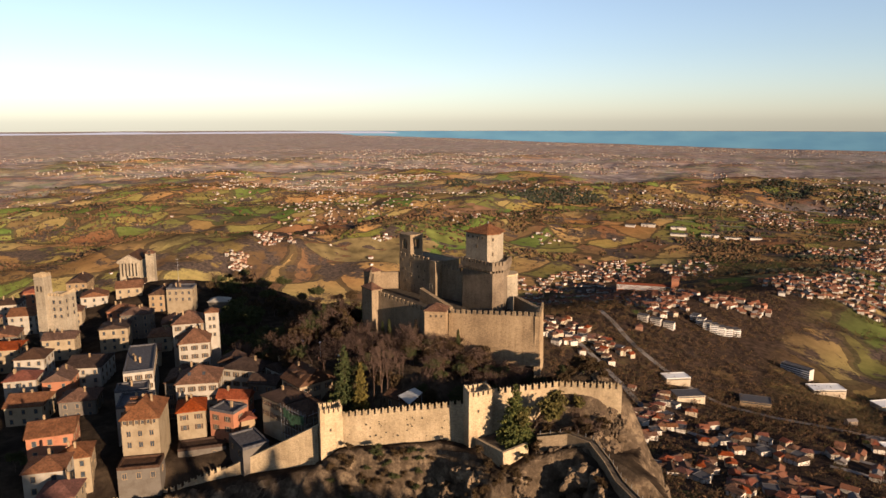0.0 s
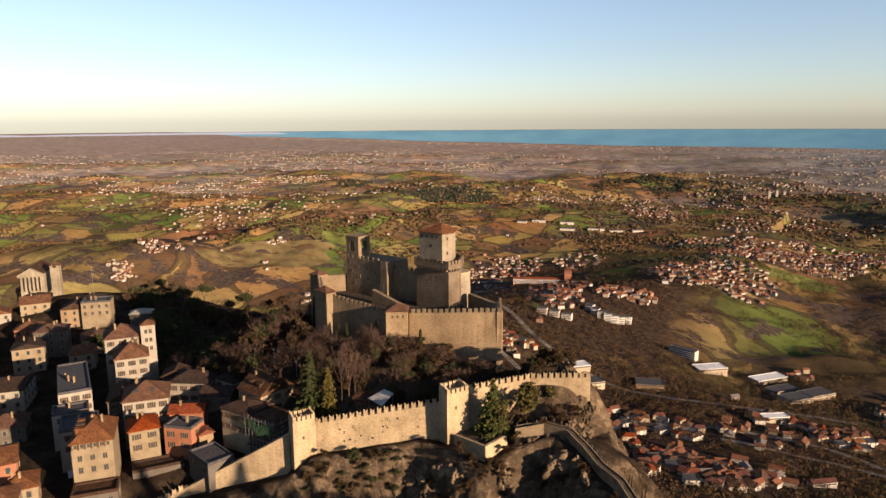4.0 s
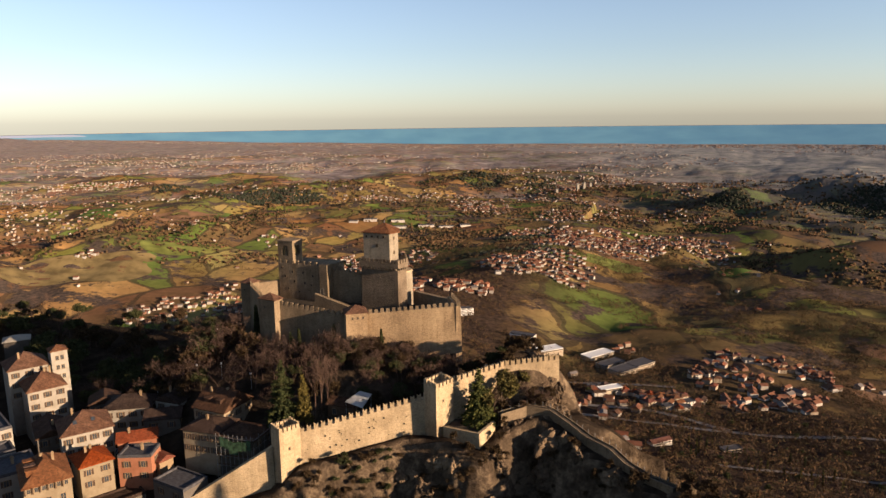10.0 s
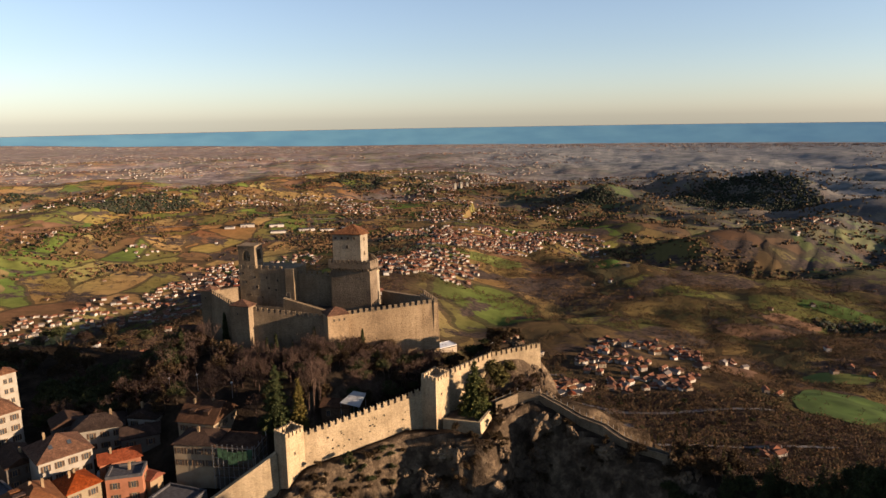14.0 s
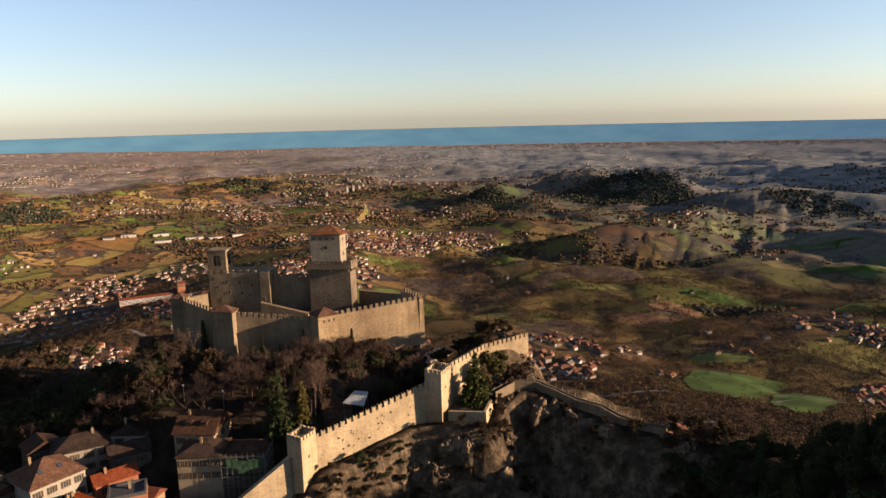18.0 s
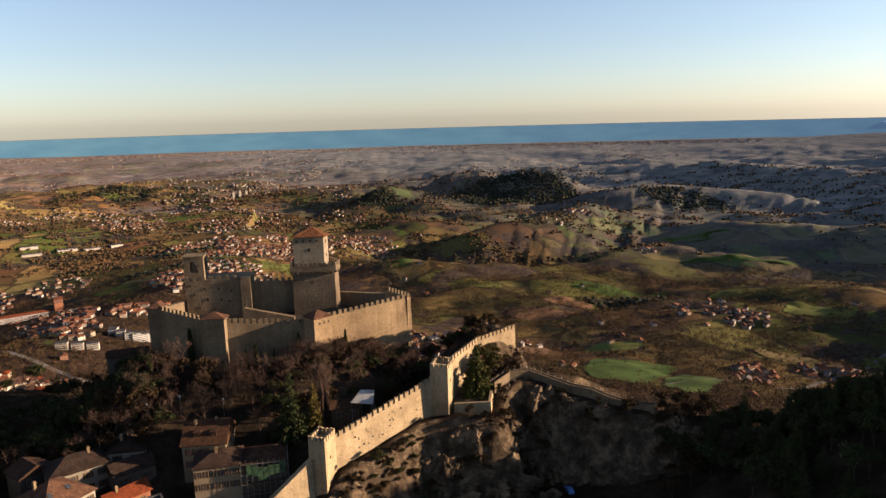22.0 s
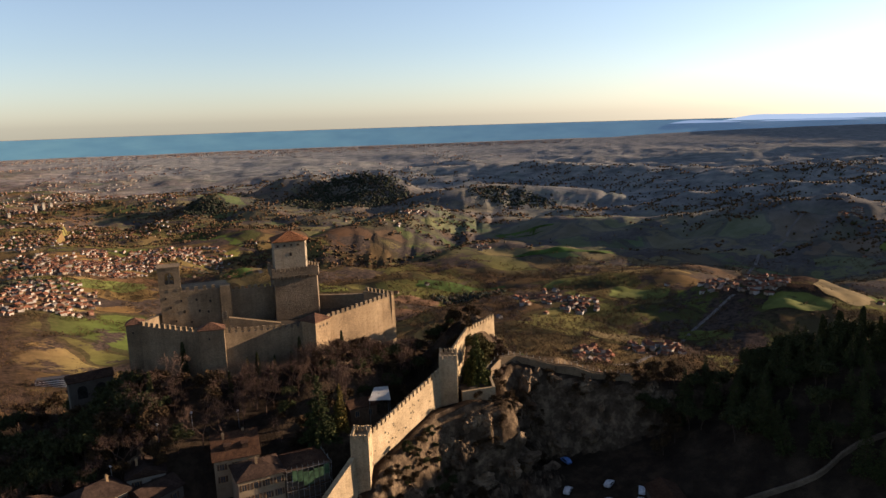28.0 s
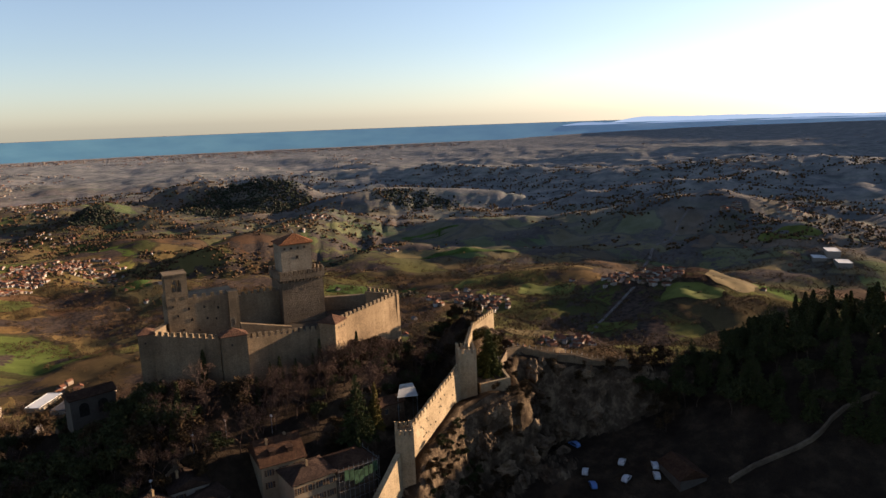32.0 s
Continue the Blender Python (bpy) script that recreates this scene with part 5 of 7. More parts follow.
cabin = town_house("low wooden cabin with a rust-red roof behind the curtain wall", -31.5, 175.0, 7.5, 5.0, 5.2, -1, "side", 1.5, M_WOOD, M_BROWN, -18, rows=1, cols=2, chimneys=0, name="cabin", shutters=False)
dish = thing("satellite_dish", "small pale satellite dish on a post", "dish", "", (-28.6, 172.0, ground_z(-28.6, 172.0)))
bm = bmesh.new()
bmesh.ops.create_cone(bm, cap_ends=True, segments=16, radius1=0.75, radius2=0.35, depth=0.3, matrix=pose(0, 0, 6.0, 65, 0, 30))
part("bowl", bm, M_CANVAS, dish)
bm = bmesh.new()
block(bm, -0.05, 0.05, -0.05, 0.05, -1.0, 6.0)
part("post", bm, M_METAL, dish)

# gatehouse with arches and the road west of the castle
arcade = town_house("old stone gatehouse with two dark arches by the castle road", -80.0, 246.0, 12.0, 6.0, 8.0, -2, "side", 1.6, M_GREY, M_BROWN, -10, rows=0, cols=0, chimneys=0, name="arched_gate", side_windows=False)
# solid dark shapes on the wall stand for the shade within the arches
for i in range(2):
    bm = bmesh.new()
    block(bm, -1.3, 1.3, -0.05, 0.3, 0, 2.6)
    bmesh.ops.create_cone(bm, cap_ends=True, segments=20, radius1=1.3, radius2=1.3, depth=0.35, matrix=pose(0, 0.125, 2.6, 90, 0, 0))
    part("arch", bm, M_DARK, arcade).matrix_local = pose(3.4 + i * 5.0, 0, 2.6)


def street_lamp(x, y, h=4.5):
    g = ground_z(x, y)
    t = thing("street_lamp", "thin grey street lamp post with a round white globe", "street lamp", "street lamps", (x, y, g))
    bm = bmesh.new()
    bmesh.ops.create_cone(bm, cap_ends=True, segments=8, radius1=0.1, radius2=0.06, depth=h + 0.6, matrix=pose(0, 0, h / 2 - 0.3))
    part("post", bm, M_METAL, t)
    bm = bmesh.new()
    bmesh.ops.create_icosphere(bm, subdivisions=2, radius=0.32, matrix=pose(0, 0, h + 0.2))
    part("globe", bm, M_CANVAS, t)


for x, y in ((-74, 197), (-95, 202.5), (-86, 196), (-66, 195), (-104, 214), (-56, 190)):
    street_lamp(x, y)

# car park in the hollow
def car(x, y, turn, paint):
    g = ground_z(x, y)
    t = thing("car", "small parked car with dark windows on the car park", "car", "parked cars", (x, y, g), turn)
    bm = bmesh.new()
    prof = [(-2.0, 0.35), (2.0, 0.35), (2.05, 0.75), (1.2, 0.92), (0.55, 1.42), (-1.2, 1.45), (-1.95, 0.95)]
    lo = [bm.verts.new((px, -0.85, pz)) for px, pz in prof]
    hi = [bm.verts.new((px, 0.85, pz)) for px, pz in prof]
    bm.faces.new(lo), bm.faces.new(hi[::-1])
    for i in range(7):
        bm.faces.new((lo[(i + 1) % 7], lo[i], hi[i], hi[(i + 1) % 7]))
    bmesh.ops.bevel(bm, geom=bm.edges[:], offset=0.08, segments=1, affect="EDGES")
    part("body", bm, paint, t)
    bm = bmesh.new()
    v = [bm.verts.new(p) for p in ((1.16, -0.7, 0.97), (1.16, 0.7, 0.97), (0.62, 0.7, 1.42), (0.62, -0.7, 1.42))]
    bm.faces.new(v)
    for s in (-0.87, 0.87):
        v = [bm.verts.new(p) for p in ((-1.6, s, 0.95), (0.95, s, 0.95), (0.45, s, 1.36), (-1.15, s, 1.38))]
        bm.faces.new(v)
    bmesh.ops.solidify(bm, geom=bm.faces[:], thickness=0.03)
    part("glass", bm, M_GLASS, t)
    for wx in (-1.25, 1.25):
        for wy in (-0.8, 0.8):
            bm = bmesh.new()
            bmesh.ops.create_cone(bm, cap_ends=True, segments=14, radius1=0.33, radius2=0.33, depth=0.2, matrix=pose(wx, wy, 0.33, 90, 0, 0))
            part("wheel", bm, M_DARK, t)


P_WHITE, P_BLUE, P_GREY, P_RED = plain("white_paint", (0.34, 0.34, 0.34), 0.3), plain("blue_paint", (0.08, 0.14, 0.3), 0.3), plain("silver_paint", (0.35, 0.36, 0.38), 0.3), plain("red_paint", (0.4, 0.04, 0.03), 0.3)
random.seed(3)
for i, (x, y, turn) in enumerate(((25.5, 146, 70), (12.5, 136, 20), (21.5, 128.5, 10), (22.5, 119, 30), (18.5, 117, 30), (14, 124, 0), (7, 131, 40))):
    car(x, y, turn, (P_BLUE, P_WHITE, P_WHITE, P_GREY, P_WHITE, P_GREY, P_BLUE)[i])
car(-71.2, 163.0, 60, P_WHITE)
car(-113.0, 163.0, 132, P_WHITE)
car(-116.6, 166.4, 132, P_GREY)
car(-103.5, 150.5, 132, P_GREY)
for i in range(5):
    car(-92 + i * 3.2, 178.5 - i * 0.6, 100, random.choice((P_BLUE, P_GREY, P_WHITE, P_RED)))
hut = town_house("low stone hut with a pale pitched roof by the car park", 21.0, 104.0, 11.0, 8.0, -17.5, -27, "side", 2.4, M_GREY, M_BROWN, 50, rows=1, cols=2, chimneys=0, name="hut", shutters=False)

# footpath with rail along the cliff edge, and the arched viewpoint
PATH_LINE = [(14.0, 166.5, 5.4), (21.0, 168.6, 6.6), (27.0, 166.6, 6.4), (31.5, 162.0, 4.6), (35.0, 157.0, 3.2), (39.5, 152.5, 2.4), (42.0, 148.0, 1.0), (45.5, 143.5, 0.2), (50.0, 139.0, 0.0)]
path_wall = thing("footpath", "narrow paved footpath with a low stone parapet along the cliff edge", "path")
for i, (a, b) in enumerate(zip(PATH_LINE, PATH_LINE[1:])):
    way = Vector((b[0] - a[0], b[1] - a[1], 0)).normalized()
    side = Vector((-way.y, way.x, 0))
    for s0, s1, up, nm, mat in ((-1.0, -0.78, 0.45, "parapet", M_CASTLE), (-0.78, 0.78, 0.0, "path_section", M_PAVING), (0.78, 1.0, 0.35, "parapet", M_CASTLE)):
        bm = bmesh.new()
        v = []
        for p in (a, b):
            q = Vector(p)
            for s, z in ((s0, -4.0), (s1, -4.0), (s1, up), (s0, up)):
                v.append(bm.verts.new(q + side * s + Vector((0, 0, z)) + way * (0.0 if p is a else 0.02)))
        for f in ((0, 1, 5, 4), (1, 2, 6, 5), (2, 3, 7, 6), (3, 0, 4, 7), (3, 2, 1, 0), (4, 5, 6, 7)):
            bm.faces.new([v[k] for k in f])
        bmesh.ops.recalc_face_normals(bm, faces=bm.faces[:])
        part(nm, bm, mat, path_wall)
for i in range(26):
    u = i / 25 * (len(PATH_LINE) - 1.001)
    k = int(u)
    p = Vector(PATH_LINE[k]).lerp(Vector(PATH_LINE[k + 1]), u - k)
    bm = bmesh.new()
    block(bm, -0.05, 0.05, -0.05, 0.05, 0.9, 2.0)
    part("rail_post", bm, M_METAL, path_wall).matrix_local = pose(p.x + 0.62, p.y + 0.55, p.z - 0.6)
# long retaining wall that climbs the wooded hill
hill_wall = thing("retaining_wall", "pale stone wall climbing the wooded hill", "wall")
bm = bmesh.new()
climb = [Vector((22, 98)).lerp(Vector((64, 62)), i / 12) + Vector((0, 1.5 * math.sin(i))) for i in range(13)]
for a, b in zip(climb, climb[1:]):
    za, zb = ground_z(*a), ground_z(*b)
    run_of_wall(bm, (a.x, a.y, za + 1.3), (b.x, b.y, zb + 1.3), 0.7, za - 2.5, zb - 2.5, batter=0.15)
part("wall_body", bm, M_KEEP, hill_wall)

# ---- villages in the country below ----
# bearing, distance, half-width in degrees, half-depth in metres, houses
WESTWARD = [(-38.2, 2900, 0.5, 40, 10), (-37.2, 2666, 0.4, 120, 18), (-36.2, 2562, 0.7, 47, 28), (-34.5, 2537, 0.4, 37, 5), (-39.0, 2344, 0.9, 56, 24), (-40.2, 6047, 2.1, 700, 34), (-39.2, 7342, 1.4, 900, 44), (-35.1, 7290, 1.9, 309, 55),
            (-31.0, 7564, 2.4, 599, 95), (-27.2, 7440, 2.1, 237, 75), (-24.2, 7681, 1.8, 187, 44), (-25.5, 11975, 3.9, 1238, 120), (-20.6, 13120, 2.7, 1716, 70), (-16.0, 14785, 3.7, 2041, 80), (-11.3, 9808, 2.8, 580, 60),
            (-33.1, 2854, 1.0, 87, 8), (-27.1, 2720, 0.8, 30, 7), (-20.4, 3273, 1.4, 73, 9), (-13.3, 3021, 1.0, 61, 8)]
INLAND = [(-3.6, 5174, 2.3, 76, 32), (1.0, 5465, 2.7, 70, 26), (3.0, 4409, 1.6, 420, 66), (5.3, 4054, 1.1, 240, 34), (9.4, 5704, 2.3, 800, 130), (11.0, 6266, 1.2, 556, 50), (11.0, 3675, 2.1, 262, 80), (13.8, 4526, 1.6, 326, 34),
          (9.2, 2967, 2.6, 170, 56), (11.8, 2835, 1.7, 152, 44), (15.0, 7266, 2.7, 187, 70), (20.0, 5999, 1.4, 700, 34)]
BORGO = [(-6.9, 2450, 1.9, 154, 50), (-1.6, 2500, 1.8, 156, 30), (-7.4, 1787, 1.4, 200, 40), (-1.8, 1381, 1.6, 86, 28), (2.1, 1499, 1.1, 47, 16), (4.4, 1520, 1.3, 44, 16), (-11.0, 2000, 2.7, 300, 70), (-7.7, 2450, 2.7, 200, 50),
         (-2.7, 1560, 2.6, 200, 70), (-8.7, 1063, 1.8, 48, 34), (-5.6, 1032, 2.7, 30, 28), (-0.4, 795, 1.3, 73, 18), (1.2, 870, 1.7, 58, 34), (8.0, 800, 5.0, 60, 26), (9.9, 655, 7.1, 34, 56), (-23.4, 2000, 1.7, 84, 20), (-19.6, 2050, 2.2, 122, 34), (-15.6, 2100, 2.4, 153, 40), (-11.3, 2250, 1.7, 130, 24)]
SUBURB = [(7.1, 1949, 2.6, 168, 70), (11.0, 2030, 2.5, 200, 110), (14.8, 2661, 2.8, 142, 170), (18.0, 2708, 1.1, 60, 36), (20.0, 3109, 2.2, 138, 70), (22.3, 3047, 2.1, 167, 70), (16.2, 3064, 2.3, 112, 56), (10.7, 2528, 2.5, 83, 44)]
CLIFF_FOOT = [(16.9, 961, 1.4, 16, 9), (21.2, 964, 2.6, 38, 30), (23.9, 1118, 1.7, 60, 14), (26.2, 1273, 1.6, 32, 10), (30.0, 1296, 2.3, 39, 30), (31.6, 1281, 1.1, 56, 16), (28.9, 1078, 2.4, 72, 30), (31.4, 1067, 1.5, 48, 20),
              (32.6, 1212, 0.7, 28, 8), (35.2, 1264, 1.1, 25, 7), (39.0, 773, 0.9, 20, 8), (15.5, 689, 4.6, 44, 46), (15.9, 874, 2.5, 48, 13), (24.8, 1186, 2.1, 54, 20), (26.8, 1000, 1.0, 28, 9), (17.9, 1279, 1.2, 33, 6)]
EASTWARD = [(40.2, 3480, 1.0, 60, 22), (37.9, 3132, 0.9, 40, 5), (35.0, 10115, 0.5, 556, 8), (54.0, 1171, 1.6, 52, 34), (57.7, 1244, 0.7, 33, 8), (50.0, 1608, 2.3, 119, 16), (52.9, 1571, 1.5, 46, 14), (45.3, 2682, 0.8, 64, 6),
            (66.9, 1689, 3.0, 84, 46), (68.9, 1649, 0.8, 38, 10), (53.6, 1584, 2.3, 49, 10), (60.1, 1265, 1.8, 34, 26), (74.2, 3044, 0.8, 61, 14), (78.6, 3258, 1.1, 180, 18)]

rng = np.random.default_rng(4)
sites = []
for az, dist, da, dd, count in BORGO + CLIFF_FOOT + SUBURB + INLAND + EASTWARD + WESTWARD:
    count = int(count * (1.0 if dist < 1300 else 1.5 if dist < 4000 else 2.2))
    way, out = rng.uniform(0, 2 * np.pi, count), np.sqrt(rng.random(count)) * 1.15 + rng.normal(0, 0.08, count)
    u, w = out * np.cos(way), out * np.sin(way)
    # streets: houses draw together along bent lines
    w = w * 0.35 + 0.65 * (np.round(w * 3 + 0.4 * u) - 0.4 * u) / 3
    sites.append(np.stack([az + da * u, np.maximum(dist + dd * 1.15 * w, 420), np.full(count, az)], 1))
# farms and hamlets, thicker towards the plain
n_farm = 26000
a = rng.uniform(-66, 96, n_farm)
r = 2300 + 15500 * rng.random(n_farm) ** 1.35
qx, qy = EYE_X + np.sin(np.radians(a)) * r, EYE_Y + np.cos(np.radians(a)) * r
dense = fbm(qx / 1300, qy / 1300, 4, 77) + 0.16 * step(3500, 9000, r) * (1 - step(30, 50, a)) - 0.06 * step(45, 60, a)
keep_it = (dense > 0.675) & (r > 3600) | (rng.random(n_farm) < 0.006)
sites.append(np.stack([a[keep_it], r[keep_it], a[keep_it]], 1))
# a few farms on the nearer slopes
a = rng.uniform(-60, 90, 60)
sites.append(np.stack([a, rng.uniform(850, 2400, 60), a], 1))
# the built-up coast
a = rng.uniform(-30, 54, 3600)
sites.append(np.stack([a, coast(a) * (0.955 - 0.11 * rng.random(3600) ** 1.6), a], 1))
sites = np.concatenate(sites)
sx, sy = EYE_X + np.sin(np.radians(sites[:, 0])) * sites[:, 1], EYE_Y + np.cos(np.radians(sites[:, 0])) * sites[:, 1]
sz = land(sx, sy)
dxs, dys, dzs, ks = drawn(sx, sy, sz)
turns = np.radians(np.round(rng.normal(20, 40, len(sites)) / 30) * 30 + rng.normal(0, 6, len(sites)) + sites[:, 2])
far_off = np.clip(sites[:, 1] / 6000, 0, 2.2)
wide = rng.uniform(8, 15, len(sites)) * (1 + far_off * rng.uniform(0.0, 0.55, len(sites)))
deep = rng.uniform(7.5, 11, len(sites)) * (1 + far_off * 0.25)
tall = rng.choice([3.2, 5.0, 5.0, 6.6], len(sites)) * (1 + far_off * 0.12)

M_FARWALL = island_mix("village_walls", [(0.0, (0.245, 0.216, 0.18)), (0.3, (0.302, 0.281, 0.248)), (0.55, (0.216, 0.169, 0.122)), (0.75, (0.173, 0.137, 0.104)), (0.88, (0.194, 0.108, 0.072))])
M_FARROOF = island_mix("village_roofs", [(0.0, (0.102, 0.0449, 0.0272)), (0.3, (0.122, 0.0544, 0.0313)), (0.55, (0.0816, 0.0428, 0.0272)), (0.75, (0.129, 0.0503, 0.0272)), (0.9, (0.102, 0.0884, 0.0816))])


def hut_arrays(index):
    """Walls and gabled roofs of many small houses at once."""
    i = np.asarray(index)
    k, c, s = ks[i][:, None], np.cos(turns[i])[:, None], np.sin(turns[i])[:, None]
    w, d, h = wide[i][:, None] * k / 2, deep[i][:, None] * k / 2, tall[i][:, None] * k
    rise, e = d * 0.62, 0.5 * k

    def at(x, y, z):
        return np.stack([dxs[i][:, None] + x * c - y * s, dys[i][:, None] + x * s + y * c, dzs[i][:, None] + z + 0 * x], -1)
    sx8, sy8, up = np.array([-1, 1, 1, -1] * 2), np.array([-1, -1, 1, 1] * 2), np.array([0] * 4 + [1] * 4)
    wall_v = at(w * sx8, d * sy8, np.where(up == 1, h, -6 * k)).reshape(-1, 3)
    quad = np.array([(0, 1, 5, 4), (1, 2, 6, 5), (2, 3, 7, 6), (3, 0, 4, 7), (4, 5, 6, 7)])
    wall_f = np.concatenate([quad[:, :3], quad[:, [0, 2, 3]]])
    rx, ry, top = np.array([-1, 1, 1, -1, -1, 1]), np.array([-1, -1, 1, 1, 0, 0]), np.array([0, 0, 0, 0, 1, 1])
    roof_v = at((w + e) * rx, (d + e) * ry, h + rise * top).reshape(-1, 3)
    roof_f = np.array([(0, 1, 5), (0, 5, 4), (2, 3, 4), (2, 4, 5), (3, 0, 4), (1, 2, 5), (3, 2, 1), (3, 1, 0)])
    n = np.arange(len(i))[:, None, None]
    return wall_v, (wall_f[None] + 8 * n).reshape(-1, 3), roof_v, (roof_f[None] + 6 * n).reshape(-1, 3)


near_mask = (sites[:, 1] < 1340) & (sites[:, 0] > -20) & (sites[:, 0] < 62)
near_index = np.where(near_mask)[0][:300]
rest = np.setdiff1d(np.arange(len(sites)), near_index)
# keep the far houses off the mountain itself
rest = [i for i in rest if not (sites[i, 1] < 700 and sites[i, 0] < -14)]
wv, wf, rv, rf = hut_arrays(rest)
village = tagged(new("village_houses"), "many small pale houses with red roofs scattered over the country", "houses", kind="stuff")
for nm, vv, ff, mm in (("walls", wv, wf, M_FARWALL), ("roofs", rv, rf, M_FARROOF)):
    me = mesh_from(nm, vv, ff, False)
    me.materials.append(mm)
    ob = new(nm, me)
    ob.parent = village
    tagged(ob, kind="stuff")

# the nearer village houses one by one
VILLA_KINDS = []
M_VILLA, M_VILLA2 = plaster("villa_white", (0.36, 0.325, 0.28)), plaster("villa_cream", (0.27, 0.22, 0.158))
WALL_WORD[M_VILLA], WALL_WORD[M_VILLA2] = "white", "cream"
random.seed(21)
for wall, roof, w, d, h, kind in ((M_VILLA, M_TILE, 13, 10, 6.0, "side"), (M_VILLA2, M_RED, 15, 10, 6.0, "hip"), (M_VILLA2, M_TILE, 12, 11, 7.0, "hip"), (M_VILLA, M_BROWN, 17, 10, 5.6, "side"), (M_VILLA2, M_RED, 11, 9, 5.6, "gable"), (M_VILLA, M_GREYROOF, 13, 11, 6.0, "flat")):
    t = tagged(new("village_house"), "%s village house with a %s and shuttered windows" % (WALL_WORD[wall], ROOF_WORD[roof]), "house", "village houses below the cliff")
    bm = bmesh.new()
    block(bm, -w / 2, w / 2, -d / 2, d / 2, -6, h)
    part("wall_body", bm, wall, t)
    bm = bmesh.new()
    roof_shape(bm, w, d, h, 2.6, 0.6, kind)
    ob = part("roof", bm, roof, t)
    ob.matrix_local = pose(-w / 2, -d / 2, 0)
    for r in range(2):
        for c in range(2):
            child("window", W_SIMPLE, t, pose(w * (c + 0.5) / 2 - w / 2, -d / 2 - 0.03, h - 2.3 - 3 * r))
    VILLA_KINDS.append(t)
used = set()
for n, i in enumerate(near_index):
    src = VILLA_KINDS[n % 6]
    m = pose(dxs[i], dys[i], dzs[i] + 0.3, 0, 0, math.degrees(turns[i]))
    if n % 6 == n:
        src.matrix_world = m
    else:
        copy_thing(src, m)


def hall_block(label, az, dist, w, d, h, turn, wall, roof, name="hall_building", strips=0, dirs=0, rise=1.4):
    """A larger building of the lower town by its bearing and distance."""
    x, y = polar(az, dist)
    a, b, c, k = spot(x, y)
    t = thing(name, label, "building", "", (a, b, c), turn)
    t.matrix_world = t.matrix_world @ Matrix.Scale(k, 4)
    bm = bmesh.new()
    block(bm, -w / 2, w / 2, -d / 2, d / 2, -14, h)
    part("wall_body", bm, wall, t)
    bm = bmesh.new()
    roof_shape(bm, w, d, h, rise, 0.4, "flat" if rise == 0 else "side")
    part("roof", bm, roof, t).matrix_local = pose(-w / 2, -d / 2, 0)
    for s in range(strips):
        bm = bmesh.new()
        block(bm, -w / 2 + 1, w / 2 - 1, -d / 2 - 0.12, -d / 2 + 0.1, h - 2.4 - s * 3.4, h - 1.0 - s * 3.4)
        part("window_band", bm, M_GLASS, t)
        if dirs:
            bm = bmesh.new()
            block(bm, -w / 2, w / 2, -d / 2 - 1.4, -d / 2, h - 3.3 - s * 3.4, h - 2.5 - s * 3.4)
            part("balcony", bm, M_CANVAS, t)
    return t


hall_block("long orange apartment block with a red tile roof", -4.4, 1960, 150, 16, 17, 8, M_PINK, M_RED, "apartment_block", 4, 1, 4)
hall_block("orange tower house at the end of the apartment block", -2.0, 1960, 20, 20, 30, 8, M_PINK, M_RED, "apartment_block", 3, 0, 4)
for i in range(3):
    hall_block("white three-storey block with a flat roof", -2.9 + 1.05 * i, 1225, 18, 12, 11, -8, M_VILLA, M_GREYROOF, "office_block", 3, 0, 0)
for i in range(7):
    hall_block("segment of a curved office block with green glass bands", 0.9 + 0.5 * i, 1290 + 3 * (i - 3) ** 2, 14, 15, 15 - 0.8 * abs(i - 3), -20 + 9 * i, M_VILLA, M_GREYROOF, "office_block", 5, 1, 0)
for az, dist, w, d in ((-5.2, 3515, 66, 34), (-2.9, 3496, 70, 30), (-2.8, 3367, 74, 30), (-0.5, 3400, 80, 34), (1.2, 3380, 74, 28), (2.8, 3383, 50, 34), (-6.6, 3480, 46, 30)):
    hall_block("white industrial hall in the valley", az, dist, w, d, 8, az + 6, M_VILLA, M_GREYROOF, "industrial_hall", 1, 0, 0)
hall_block("sports hall with rows of dark panels on its roof", 7.0, 1016, 40, 26, 11, 4, M_OCHRE, M_GREYROOF, "sports_hall", 1, 0, 0)
for az, dist, w, d, turn, roof in ((0.9, 1007, 36, 22, 30, M_CANVAS), (2.2, 960, 40, 24, 30, M_GREYROOF), (15.2, 1216, 60, 24, 34, M_CANVAS), (16.4, 1160, 50, 22, 34, M_GREYROOF), (17.6, 1109, 44, 26, 34, M_GREYROOF), (18.8, 1160, 50, 26, 34, M_GREYROOF), (16.9, 965, 34, 14, 20, M_CANVAS), (11.0, 1184, 50, 26, 24, M_CANVAS)):
    hall_block("low industrial hall with a pale metal roof", az, dist, w, d, 9, turn, M_VILLA2, roof, "industrial_hall", 1, 0, 0)
hall_block("long white hotel with stepped balconies", 8.8, 1229, 48, 14, 13, -30, M_VILLA, M_GREYROOF, "hotel", 4, 1, 0)
for az, dist, w in ((80.5, 2400, 60), (81.4, 2452, 70), (82.2, 2300, 60)):
    hall_block("white factory hall by the valley road", az, dist, w, 40, 12, 20, M_WHITE, M_CANVAS, "industrial_hall", 1, 0, 0)
# towers of the inland town
for az, dist, h in ((11.9, 5850, 52), (12.4, 5850, 52), (12.9, 5950, 40), (10.2, 5700, 34)):
    hall_block("pale high block in the inland town", az, dist, 20, 18, h, 15, M_WHITE, M_GREYROOF, "tower_block", 4, 0, 0)


